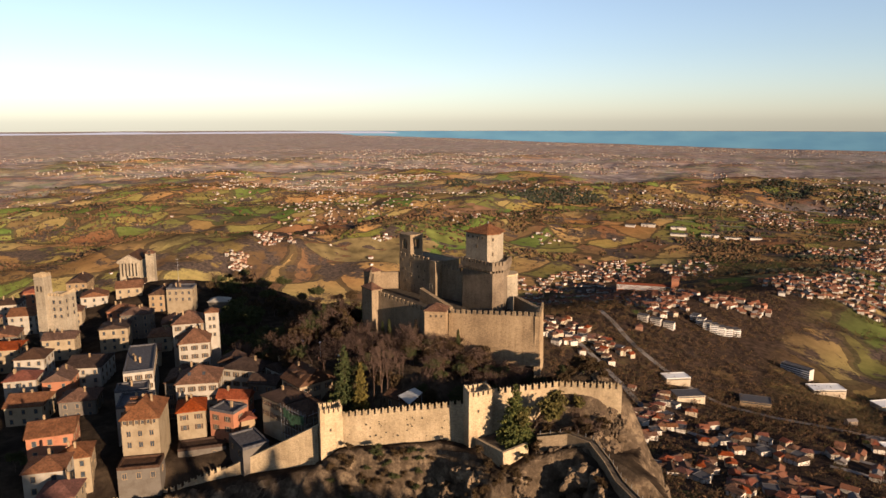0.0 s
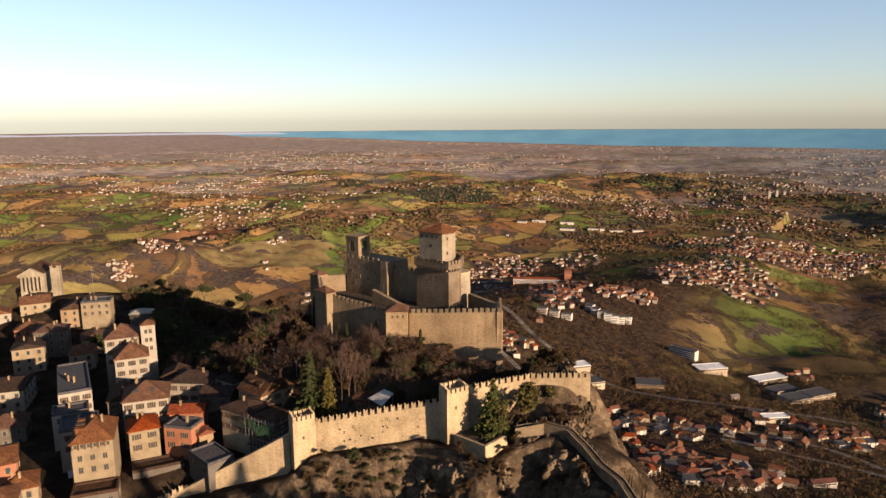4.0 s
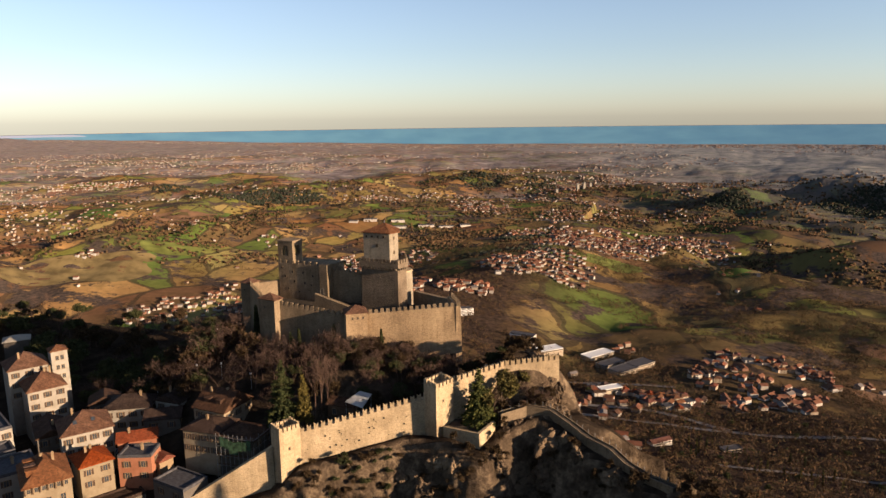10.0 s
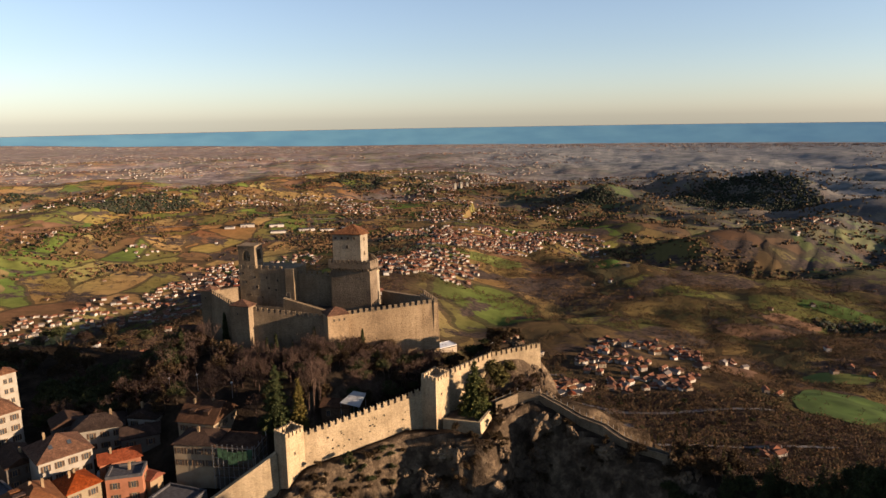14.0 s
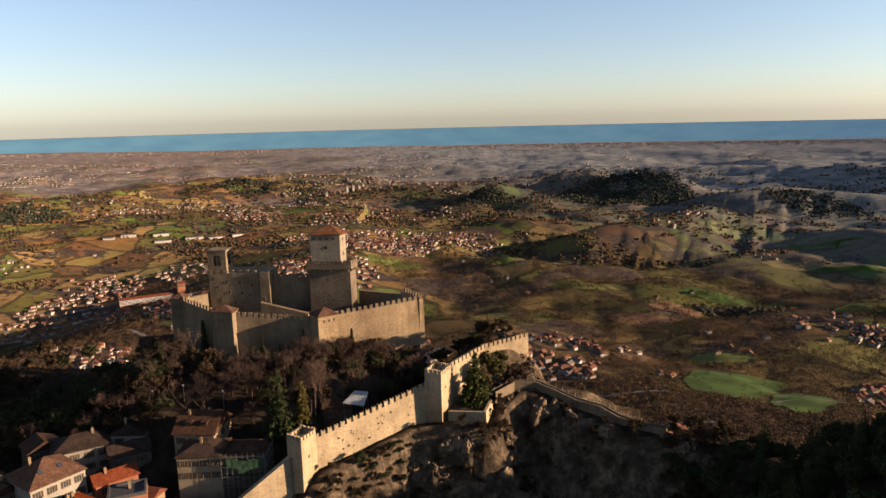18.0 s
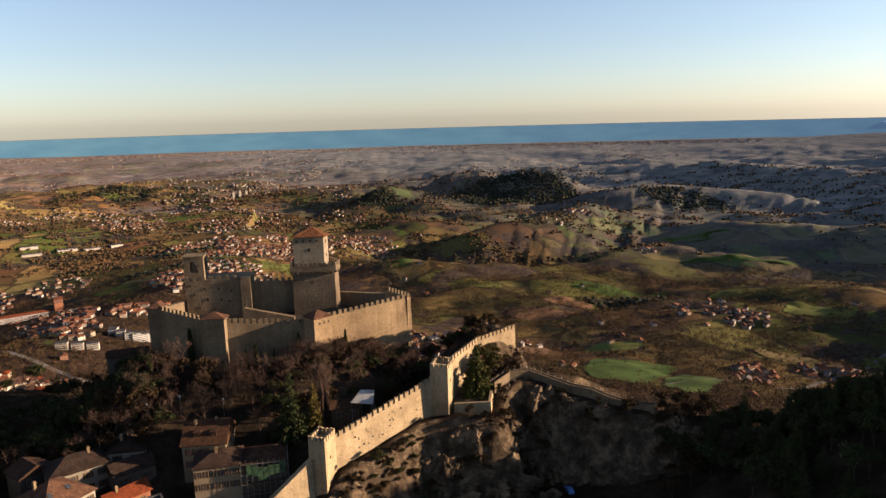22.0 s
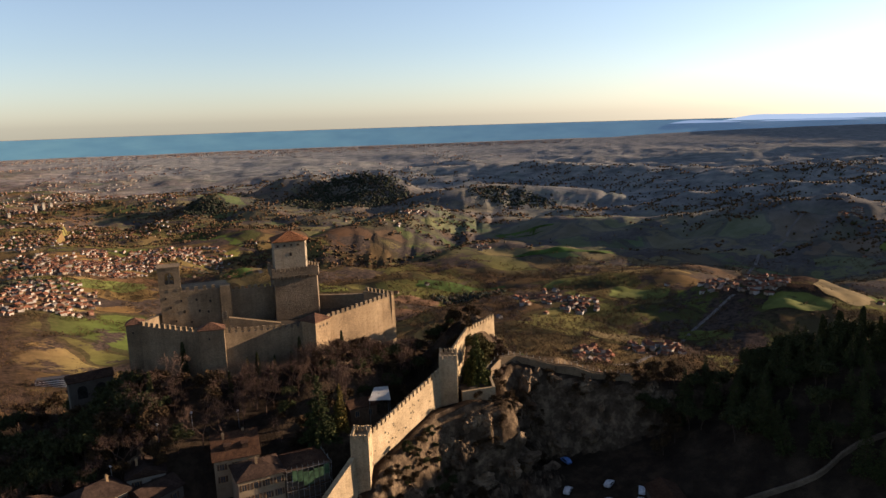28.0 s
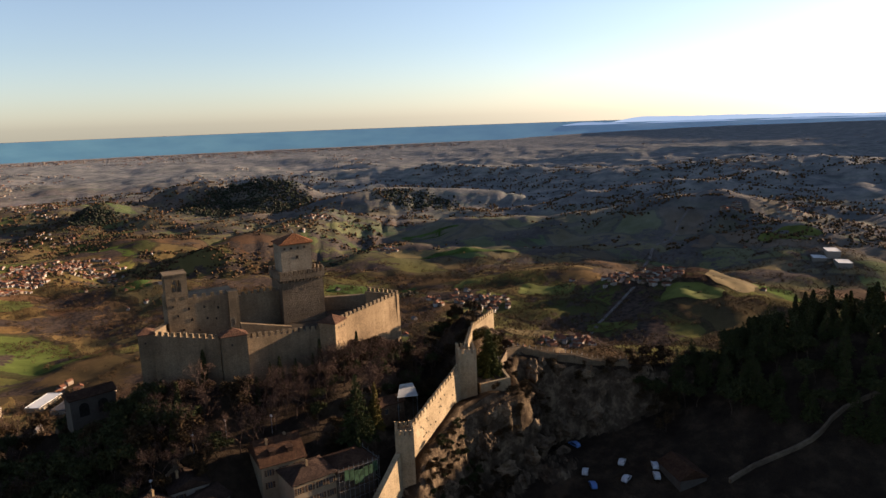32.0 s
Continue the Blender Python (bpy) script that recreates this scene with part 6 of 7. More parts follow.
# ---- roads and single fields ----
def ribbon(name, label, pts, width, mat, lift=0.8):
    """A strip draped on the ground along bearings and distances."""
    line = []
    for (a0, r0), (a1, r1) in zip(pts, pts[1:]):
        steps = max(2, int(abs(math.hypot((a1 - a0) * r0 / 57.3, r1 - r0)) / 18))
        line += [polar(a0 + (a1 - a0) * i / steps, r0 + (r1 - r0) * i / steps) for i in range(steps)]
    line.append(polar(*pts[-1]))
    line = np.array(line)
    sm = line.copy()
    for _ in range(6):
        sm[1:-1] = (sm[:-2] + 2 * sm[1:-1] + sm[2:]) / 4
    t = np.gradient(sm, axis=0)
    t /= np.linalg.norm(t, axis=1)[:, None]
    nrm = np.stack([-t[:, 1], t[:, 0]], 1) * width / 2
    rows = []
    for q in (sm + nrm, sm, sm - nrm):
        z = np.maximum(np.maximum(land(q[:, 0], q[:, 1]), land(sm[:, 0], sm[:, 1])), 0 * q[:, 0] - 9e9) + lift
        rows.append(np.stack(drawn(q[:, 0], q[:, 1], z)[:3], 1))
    n = len(sm)
    v = np.concatenate(rows)
    f = [(i, i + 1, n + i + 1, n + i) for i in range(n - 1)] + [(n + i, n + i + 1, 2 * n + i + 1, 2 * n + i) for i in range(n - 1)]
    me = mesh_from(name, v, np.array(f)[:, ::-1])
    me.materials.append(mat)
    return tagged(new(name, me), label, "road", kind="structure")


M_ROAD = plain("pale_road", (0.110, 0.098, 0.088), 0.9, 0.0, 0.2, 0.02)
ribbon("road", "pale country road climbing a hillside", [(64.8, 1640), (65.5, 1717), (67.0, 2150), (68.2, 2610), (69.8, 2744), (70.2, 2888), (71.5, 3050)], 10, M_ROAD)
ribbon("road", "country road through the fields", [(47, 1000), (52, 1090), (57, 1120), (60, 1250), (64, 1500), (66, 1600)], 8, M_ROAD)
ribbon("road", "road below the cliff", [(-8, 1050), (-4, 960), (0, 860), (5, 800), (12, 860), (20, 900), (27, 860)], 9, M_ROAD)
ribbon("road", "road through the lower town", [(-12, 1800), (-9, 1500), (-7, 1250), (-3, 1080), (2, 1000), (9, 960), (16, 1000), (22, 1050)], 9, M_ROAD)
ribbon("road", "valley road past the industrial halls", [(-14, 3650), (-8, 3720), (-2, 3680), (4, 3700), (9, 3500), (13, 3300)], 12, M_ROAD)
ribbon("road", "road along the foot of the slope", [(14, 812), (17.8, 829), (23, 837), (29.2, 862), (34, 905), (39, 960)], 8, M_ROAD)
ribbon("road", "pale lane below the cliff path", [(27, 690), (30, 706), (32.1, 724), (36.3, 772), (40.4, 812), (44, 850)], 6, M_ROAD)
ribbon("road", "straight farm track up a field", [(26.5, 2160), (26.3, 2300), (26.0, 2420)], 10, M_ROAD)


def meadow(label, az, dist, da, dd, mat, slant=0.0):
    """A single field with rounded corners and a slanting outline, laid on the ground."""
    k, rings_n = 44, 10
    vs, fs = [], []
    for j in range(rings_n + 1):
        for i in range(k):
            ang = 2 * math.pi * i / k
            c, q = math.cos(ang), math.sin(ang)
            rad = (j / rings_n) * (abs(c) ** 4 + abs(q) ** 4) ** -0.25 * (1 + 0.07 * math.sin(3 * ang + az) + 0.05 * math.sin(7 * ang + dist))
            x, y = polar(az + da * rad * (c + slant * q), dist + dd * rad * (q - 0.4 * slant * c))
            vs.append((x, y))
    vs = np.array(vs)
    z = land(vs[:, 0], vs[:, 1]) + 1.2
    out = np.stack(drawn(vs[:, 0], vs[:, 1], z)[:3], 1)
    for j in range(rings_n):
        for i in range(k):
            fs.append((j * k + i, j * k + (i + 1) % k, (j + 1) * k + (i + 1) % k, (j + 1) * k + i))
    me = mesh_from("meadow", out, np.array(fs)[:, ::-1])
    me.materials.append(mat)
    tagged(new("field", me), label, "field", kind="structure")


M_GREEN = plain("winter_wheat", (0.040, 0.062, 0.014), 0.95, 0.0, 0.35, 0.02)
M_GREEN2 = plain("bright_meadow", (0.080, 0.0874, 0.0212), 0.95, 0.0, 0.3, 0.02)
M_PLOUGH = plain("ploughed_earth", (0.105, 0.060, 0.034), 0.95, 0.0, 0.25, 0.03)
M_STRAW = plain("dry_grass", (0.100, 0.074, 0.0317), 0.95, 0.0, 0.3, 0.03)
for label, az, dist, da, dd, mat, slant in (("large green winter wheat field below the cliff", 43.7, 1096, 3.4, 90, M_GREEN, 0.3), ("green field beside the large wheat field", 49.1, 1036, 2.0, 66, M_GREEN, 0.4), ("olive field on a low rise", 42.8, 1280, 2.3, 29, M_GREEN2, 0.3),
                                            ("bright green strip on a hillside", 51.8, 1863, 1.0, 35, M_GREEN2, 0.6), ("bright green field by the village", 57.5, 1703, 1.4, 48, M_GREEN2, 0.2), ("long green field behind a hedge", 43.2, 1899, 3.6, 44, M_GREEN, 0.2),
                                            ("dry grass field in a bend of the lane", 56.1, 1316, 2.1, 29, M_STRAW, 0.1), ("green square field under the grove", 24.8, 2230, 1.2, 40, M_GREEN, 0.1), ("dry grass slope below the suburb", 28.7, 2298, 2.6, 95, M_STRAW, 0.3)):
    meadow(label, az, dist, da, dd, mat, slant)
for label, az, dist, da, dd, mat, slant in (("long green strip across the valley", 52.6, 2519, 4.2, 26, M_GREEN, 0.1), ("far green strip", 49.4, 3246, 2.3, 40, M_GREEN, 0.1), ("green field on the village hill", 70.6, 1537, 2.4, 45, M_GREEN2, 0.2),
                                            ("green field before the village hill", 59.6, 1690, 1.4, 46, M_GREEN2, 0.3), ("bright strip on the slope", 63.3, 1396, 1.7, 22, M_GREEN2, 0.2), ("green ridge side above the factories", 78.6, 2681, 1.8, 73, M_GREEN2, 0.5),
                                            ("dry grass ridge", 73.9, 1668, 1.9, 80, M_STRAW, 0.2), ("brown field among hedges", 36.7, 1568, 2.7, 42, M_PLOUGH, 0.2), ("brown field below the clay ridge", 39.1, 1698, 1.8, 42, M_PLOUGH, 0.3)):
    meadow(label, az, dist, da, dd, mat, slant)
for label, az, dist, da, dd, mat, slant in (("green meadow in the west", -40.5, 3200, 1.8, 150, M_GREEN2, 0.3), ("broad ploughed hillside", -19.6, 4300, 3.4, 330, M_PLOUGH, 0.2), ("green field beyond the valley", -26.3, 4600, 1.3, 240, M_GREEN, 0.2),
                                            ("green field beside the ploughed hillside", -16.6, 4400, 1.2, 220, M_GREEN, 0.3), ("sunlit dry grass hillside", -27.6, 2560, 5.0, 150, M_STRAW, 0.2), ("green hillside strip", -20.8, 2790, 2.4, 90, M_GREEN2, 0.4),
                                            ("green sports pitch", -8.4, 3739, 1.0, 50, M_GREEN2, 0.0), ("green slope below the suburb", 15.2, 2290, 2.4, 90, M_GREEN2, 0.2), ("brown field by the lower village", 35.7, 1223, 1.4, 30, M_PLOUGH, 0.2)):
    meadow(label, az, dist, da, dd, mat, slant)

# the long house with a parking yard by the lane
lodge = hall_block("white lodge with a red tile roof beside a parking yard", 22.1, 732, 26, 10, 6, 24, M_VILLA, M_RED, "lodge", 1, 0, 2.4)
depot = hall_block("low grey depot with a flat roof", 27.6, 765, 22, 9, 4, 12, M_VILLA2, M_GREYROOF, "depot", 1, 0, 0)

# ---- trees ----
def tube(vs, fs, a, b, ra, rb, sides=4):
    """A tapered limb from a to b."""
    a, b = Vector(a), Vector(b)
    d = (b - a).normalized()
    u = d.orthogonal().normalized()
    w = d.cross(u)
    n = len(vs)
    for p, r in ((a, ra), (b, rb)):
        for i in range(sides):
            t = 2 * math.pi * i / sides
            vs.append(p + u * math.cos(t) * r + w * math.sin(t) * r)
    for i in range(sides):
        j = (i + 1) % sides
        fs.append((n + i, n + j, n + sides + j, n + sides + i))


def tufts(points, sizes, flat=0.0):
    """Small two-leaf clumps at many points, each its own loose piece."""
    vs, fs = [], []
    for p, s in zip(points, sizes):
        for _ in range(2):
            d = Vector((random.gauss(0, 1), random.gauss(0, 1), random.gauss(0, 1) * (1 - flat)))
            d.normalize()
            u = d.orthogonal().normalized()
            w = d.cross(u)
            t = random.uniform(0, 6.28)
            u, w = u * math.cos(t) + w * math.sin(t), w * math.cos(t) - u * math.sin(t)
            n = len(vs)
            vs += [p - u * s, p + w * s * 0.7, p + u * s, p - w * s * 0.7]
            fs.append((n, n + 1, n + 2, n + 3))
    return vs, fs


def tree_thing(name, label, trunk, crown, crown_mat, group):
    t = tagged(new(name), label, "tree", group)
    for nm, (v, f), mat in (("trunk", trunk, M_BARK), ("crown", crown, crown_mat)):
        me = mesh_from(nm, [tuple(q) for q in v], f, False)
        me.materials.append(mat)
        ob = new(nm, me)
        ob.parent = t
    return t


def make_fir(h, r, dense, label, mat, name="fir_tree", group="firs"):
    v, f = [], []
    tube(v, f, (0, 0, -1.5), (0, 0, h * 0.96), h * 0.018, 0.03, 6)
    pts, sizes = [], []
    z = h * 0.08
    while z < h:
        k = 1 - z / h
        for _ in range(max(3, int(9 * k + 3))):
            t = random.uniform(0, 6.28)
            reach = r * (k ** 0.85) * random.uniform(0.65, 1.08) + 0.15
            tube(v, f, (0, 0, z), (math.cos(t) * reach * 0.8, math.sin(t) * reach * 0.8, z - reach * 0.18), 0.05, 0.02, 3)
            for _ in range(int(dense * 2.0 * (1 + reach))):
                u = random.uniform(0.2, 1.0)
                pts.append(Vector((math.cos(t) * reach * u + random.gauss(0, 0.22), math.sin(t) * reach * u + random.gauss(0, 0.22), z - reach * u * 0.22 + random.gauss(0, 0.15))))
                sizes.append(random.uniform(0.16, 0.34) * (0.7 + 0.5 * k))
        z += h * 0.035
    return tree_thing(name, label, (v, f), tufts(pts, sizes, 0.3), mat, group)


def make_cypress(h, r, label, mat=None):
    v, f = [], []
    tube(v, f, (0, 0, -1.0), (0, 0, h * 0.8), 0.2, 0.05, 6)
    pts, sizes = [], []
    for _ in range(900):
        z = random.uniform(0.04, 1.0)
        w = r * min(1.0, z * 5 + 0.2) * (1 - z) ** 0.55 * random.uniform(0.75, 1.15)
        t = random.uniform(0, 6.28)
        q = math.sqrt(random.uniform(0.35, 1))
        pts.append(Vector((math.cos(t) * w * q, math.sin(t) * w * q, z * h)))
        sizes.append(random.uniform(0.18, 0.36))
    return tree_thing("cypress", label, (v, f), tufts(pts, sizes), mat or M_CYPRESS, "cypresses")


def make_broad(h, r, label, mat, leaves_n, name="tree", group="trees", spread=0.5, rise=0.12):
    """A limbed tree; few leaves leave it bare."""
    v, f, pts, sizes = [], [], [], []

    def grow(p, d, length, rad, depth):
        q = p + d * length
        tube(v, f, p, q, rad, rad * 0.65, 5 if depth < 2 else 3)
        if depth >= 5:
            pts.append(q)
            return
        if depth >= 3:
            pts.append(q)
        for _ in range(3 if depth in (1, 2) else 2):
            nd = (d + Vector((random.gauss(0, spread), random.gauss(0, spread), random.gauss(rise, 0.3)))).normalized()
            grow(q, nd, length * random.uniform(0.62, 0.85), rad * 0.6, depth + 1)
    grow(Vector((0, 0, -0.8)), Vector((random.gauss(0, 0.06), random.gauss(0, 0.06), 1)).normalized(), h * 0.27, h * (0.013 if mat is M_TWIG else 0.022), 0)
    top = max(q.z for q in pts)
    k = h / top
    v = [q * k for q in v]
    out = []
    for q in pts:
        for _ in range(leaves_n):
            out.append(q * k + Vector((random.gauss(0, 0.4), random.gauss(0, 0.4), random.gauss(0, 0.3))))
            sizes.append(random.uniform(0.16, 0.42))
    if mat is M_TWIG:       # bare: thin twigs instead of leaves
        tv, tf = [], []
        for q in pts:
            for _ in range(4):
                tube(tv, tf, q * k, q * k + Vector((random.gauss(0, 0.5), random.gauss(0, 0.5), random.gauss(0.35, 0.5))), 0.028, 0.008, 3)
        t = tagged(new(name), label, "tree", group)
        for nm, vv, ff, mm in (("trunk", v, f, M_TWIG), ("twig_mass", tv, tf, M_TWIG)):
            me = mesh_from(nm, [tuple(q) for q in vv], to_tris(ff), False)
            me.materials.append(mm)
            ob = new(nm, me)
            ob.parent = t
            if nm == "twig_mass":
                tagged(ob, kind="stuff")
        return t
    return tree_thing(name, label, (v, f), tufts(out, sizes), mat, group)


def to_tris(fs):
    out = []
    for q in fs:
        out += [(q[0], q[1], q[2]), (q[0], q[2], q[3])]
    return out


def plant(src, x, y, scale=1.0, z=None, first=set()):
    g = ground_z(x, y) if z is None else z
    m = pose(x, y, g, 0, 0, random.uniform(0, 360)) @ Matrix.Scale(scale, 4)
    if src.name not in first:
        first.add(src.name)
        src.matrix_world = m
        return src
    ob = copy_thing(src, Matrix.Identity(4))
    ob.matrix_basis = m
    return ob


random.seed(8)
FIR_BIG = make_fir(18.0, 5.8, 4.2, "tall dark green fir behind the curtain wall", M_FIR)
FIR_YELLOW = make_fir(13.5, 2.6, 3.0, "slender yellowing conifer behind the curtain wall", leaves("yellow_needles", (0.055, 0.046, 0.012), (0.085, 0.066, 0.016), (0.11, 0.082, 0.02)))
FIR_MID = make_fir(13.6, 5.0, 6.5, "green fir on the terrace beside the wall tower", leaves("lit_needles", (0.028, 0.036, 0.012), (0.05, 0.056, 0.016), (0.085, 0.08, 0.021)))
PINES = [make_fir(random.uniform(10, 15), random.uniform(3.0, 4.4), 1.5, "dark conifer on the wooded hill", M_FIR, "conifer", "conifers on the hill") for _ in range(3)]
CYPRESSES = [make_cypress(9.0, 0.95, "slim dark cypress near the castle"), make_cypress(7.0, 0.8, "slim olive cypress near the castle", leaves("olive_cypress", (0.04, 0.04, 0.013), (0.06, 0.054, 0.015), (0.085, 0.072, 0.02)))]
BARE = [make_broad(random.uniform(10, 13), 4, "bare winter tree on the castle slope", M_TWIG, 0, "bare_tree", "bare trees") for _ in range(4)]
SLIM = make_broad(15.5, 3, "tall slender bare tree behind the curtain wall", M_TWIG, 0, "bare_tree", "bare trees", 0.24, 0.3)
OLIVE = make_broad(8.5, 4, "broad yellow-green tree below the curtain wall", leaves("olive_leaves", (0.04, 0.038, 0.012), (0.065, 0.054, 0.016), (0.10, 0.078, 0.025)), 12, "tree", "trees")
OAKS = [make_broad(random.uniform(7, 9), 4, "shrubby oak with dry brown leaves", M_OAK, 9, "oak", "oaks") for _ in range(3)]
GREENS = [make_broad(random.uniform(7, 9), 4, "dark evergreen tree on the slope", M_CYPRESS, 10, "evergreen_tree", "evergreens") for _ in range(2)]

plant(FIR_BIG, -43.0, 172.5, 1.0, 0.5)
plant(FIR_YELLOW, -37.2, 171.6, 1.0, 1.2)
plant(FIR_MID, 8.6, 166.4, 1.08, 2.8)
plant(OLIVE, 12.4, 168.6, 0.95, 3.6)
for bx, by, bs in ((-35.2, 174.5, 1.0), (-33.4, 175.6, 1.1), (-31.4, 176.6, 0.9)):
    plant(SLIM, bx, by, bs, 2.0)
plant(OLIVE, 15.0, 172.4, 1.0, 5.0)
plant(OLIVE, 18.6, 174.6, 0.8, 6.0)
for x, y, s in ((-53.5, 198, 0.9), (-49, 199, 0.7), (-45, 198, 0.8), (-41.5, 197.5, 0.6), (-36, 195.5, 0.7), (-71.5, 206, 1.25), (-90, 214, 1.0), (-84, 204, 0.9)):
    plant(CYPRESSES[0], x, y, s)
for x, y, s in ((-77, 200.5, 1.1), (-95.3, 202.6, 0.95), (-74, 205, 0.8), (-14, 196, 0.55), (-10, 196.2, 0.5), (-18, 195, 0.5)):
    plant(CYPRESSES[1], x, y, s)


for x, y, s in ((-59.5, 212, 1.25), (-46.5, 201, 0.8), (-43.8, 200.4, 0.9), (-39, 199.4, 0.6), (-18.5, 195.6, 0.85), (-12.5, 195.8, 0.6), (-4.0, 195.4, 0.55), (-32.5, 196.4, 0.95)):
    plant(CYPRESSES[0], x, y, s)


def scatter(kinds, count, inside, smin, smax, seed, lift=0.0):
    random.seed(seed)
    done = 0
    while done < count:
        p = inside()
        if p is None:
            continue
        plant(random.choice(kinds), p[0], p[1], random.uniform(smin, smax))
        done += 1


def in_quad(a, b, c, d):
    def pick():
        u, v = random.random(), random.random()
        p = Vector(a).lerp(Vector(b), u)
        q = Vector(d).lerp(Vector(c), u)
        return tuple(p.lerp(q, v))
    return pick


# castle slope between the curtain wall and the castle
scatter(BARE, 30, in_quad((-50, 180), (2, 178), (4, 190), (-48, 192)), 0.5, 0.85, 31)
scatter(OAKS, 44, in_quad((-48, 176), (8, 175), (4, 194), (-48, 195)), 0.4, 0.75, 32)
scatter(GREENS, 24, in_quad((-46, 175), (0, 177), (0, 192), (-46, 192)), 0.45, 0.8, 33)
scatter(OAKS, 16, in_quad((10, 172), (30, 180), (24, 190), (6, 194)), 0.35, 0.65, 34)
scatter(GREENS, 7, in_quad((8, 182), (24, 186), (20, 192), (6, 194)), 0.4, 0.8, 35)
scatter(OAKS, 12, in_quad((14, 171), (30, 176), (32, 172), (16, 167)), 0.35, 0.6, 48)
scatter(BARE, 26, in_quad((-56, 200), (-26, 192), (-24, 186), (-58, 190)), 0.55, 0.9, 55)
scatter(BARE, 20, in_quad((-22, 196), (4, 196), (4, 188), (-22, 188)), 0.45, 0.75, 56)
scatter(BARE, 20, in_quad((12, 174), (30, 177), (31, 169), (13, 167)), 0.22, 0.42, 57)
scatter(OAKS, 16, in_quad((-38, 157), (-8, 163), (-8, 160), (-36, 153)), 0.2, 0.4, 58)
scatter(GREENS, 26, in_quad((-37, 157.5), (-6, 163.5), (-6, 157), (-35, 150)), 0.2, 0.45, 59)
scatter(OAKS, 34, in_quad((-37, 157.5), (10, 157), (12, 149), (-35, 148)), 0.25, 0.5, 60)
scatter(OAKS, 24, in_quad((-22, 197.5), (3, 197), (3, 191), (-22, 192)), 0.35, 0.7, 62)
# woods west of the castle
scatter(GREENS, 56, in_quad((-114, 206), (-70, 190), (-74, 250), (-124, 244)), 0.8, 1.4, 36)
scatter(BARE, 50, in_quad((-110, 198), (-56, 186), (-70, 244), (-120, 238)), 0.6, 1.0, 37)
scatter(OAKS, 44, in_quad((-108, 197), (-56, 188), (-68, 232), (-116, 232)), 0.6, 1.1, 38)
scatter(PINES, 16, in_quad((-120, 212), (-92, 210), (-90, 246), (-124, 242)), 0.6, 1.0, 39)
scatter(GREENS, 22, in_quad((-176, 240), (-130, 216), (-126, 250), (-164, 270)), 0.9, 1.4, 40)
scatter(GREENS, 18, in_quad((-60, 234), (-70, 226), (-84, 262), (-66, 270)), 0.6, 1.1, 49)
scatter(GREENS, 40, in_quad((-200, 290), (-60, 250), (-60, 290), (-210, 330)), 0.6, 1.2, 52)
scatter(BARE, 30, in_quad((-200, 286), (-50, 250), (-50, 290), (-210, 330)), 0.6, 1.0, 53)
scatter(OAKS, 40, in_quad((-190, 270), (-60, 246), (-50, 290), (-200, 320)), 0.6, 1.2, 54)
# between the houses
scatter(GREENS, 8, in_quad((-112, 118), (-98, 128), (-130, 160), (-140, 150)), 0.4, 0.8, 41)
# rock rim below the walls and the path ridge
scatter(OAKS, 40, in_quad((-36, 158), (12, 160), (12, 151), (-36, 149)), 0.22, 0.45, 42)
scatter(GREENS, 12, in_quad((-36, 158), (-14, 163), (-14, 158), (-34, 152)), 0.2, 0.36, 50)
scatter(OAKS, 30, in_quad((12, 165), (40, 154), (38, 146), (12, 153)), 0.22, 0.42, 43)
# the wooded hill
scatter(PINES, 120, in_quad((40, 60), (112, 40), (104, 104), (50, 134)), 0.6, 1.0, 44)
scatter(GREENS, 60, in_quad((44, 70), (112, 50), (100, 108), (46, 136)), 0.7, 1.2, 45)
scatter(CYPRESSES, 14, in_quad((66, 70), (112, 60), (106, 100), (70, 110)), 1.2, 1.9, 46)
scatter(OAKS, 24, in_quad((38, 120), (70, 116), (66, 140), (44, 142)), 0.4, 0.8, 47)

# trees on the slope below the cliff path
def below(az0, az1, r0, r1):
    def pick():
        return polar(random.uniform(az0, az1), random.uniform(r0, r1))
    return pick


scatter(CYPRESSES, 34, below(24, 36, 690, 780), 1.0, 1.6, 81)
scatter(BARE, 60, below(16, 46, 560, 900), 0.7, 1.3, 82)
scatter(GREENS, 30, below(14, 44, 600, 980), 0.7, 1.3, 83)

# ---- rocks on the cliffs ----
def make_rock(seed):
    rnd = random.Random(seed)
    bm = bmesh.new()
    bmesh.ops.create_icosphere(bm, subdivisions=4, radius=1.0)
    off = Vector((rnd.uniform(0, 50), rnd.uniform(0, 50), rnd.uniform(0, 50)))
    for v in bm.verts:
        p = v.co.copy()
        near, _ = noise.voronoi(Vector((p.x * 1.7, p.y * 1.7, p.z * 0.6)) + off)
        crag = near[1] - near[0]
        k = 0.8 + 0.42 * noise.noise(p * 1.3 + off) + 0.3 * min(crag, 0.6) + 0.10 * noise.noise(p * 5 + off) + 0.05 * noise.noise(p * 13 + off)
        layer = 0.06 * math.sin((p.z + 0.3 * p.x) * 14 + 2 * noise.noise(p * 2 + off))
        k += layer
        v.co = Vector((p.x * k * 1.2, p.y * k, p.z * k * 1.45))
    t = part("rock_outcrop", bm, M_ROCK, None, "rugged pale limestone outcrop on the cliff")
    return tagged(t, category="rock", group="rock outcrops")


ROCKS = [make_rock(s) for s in range(6)]
rock_first = set()


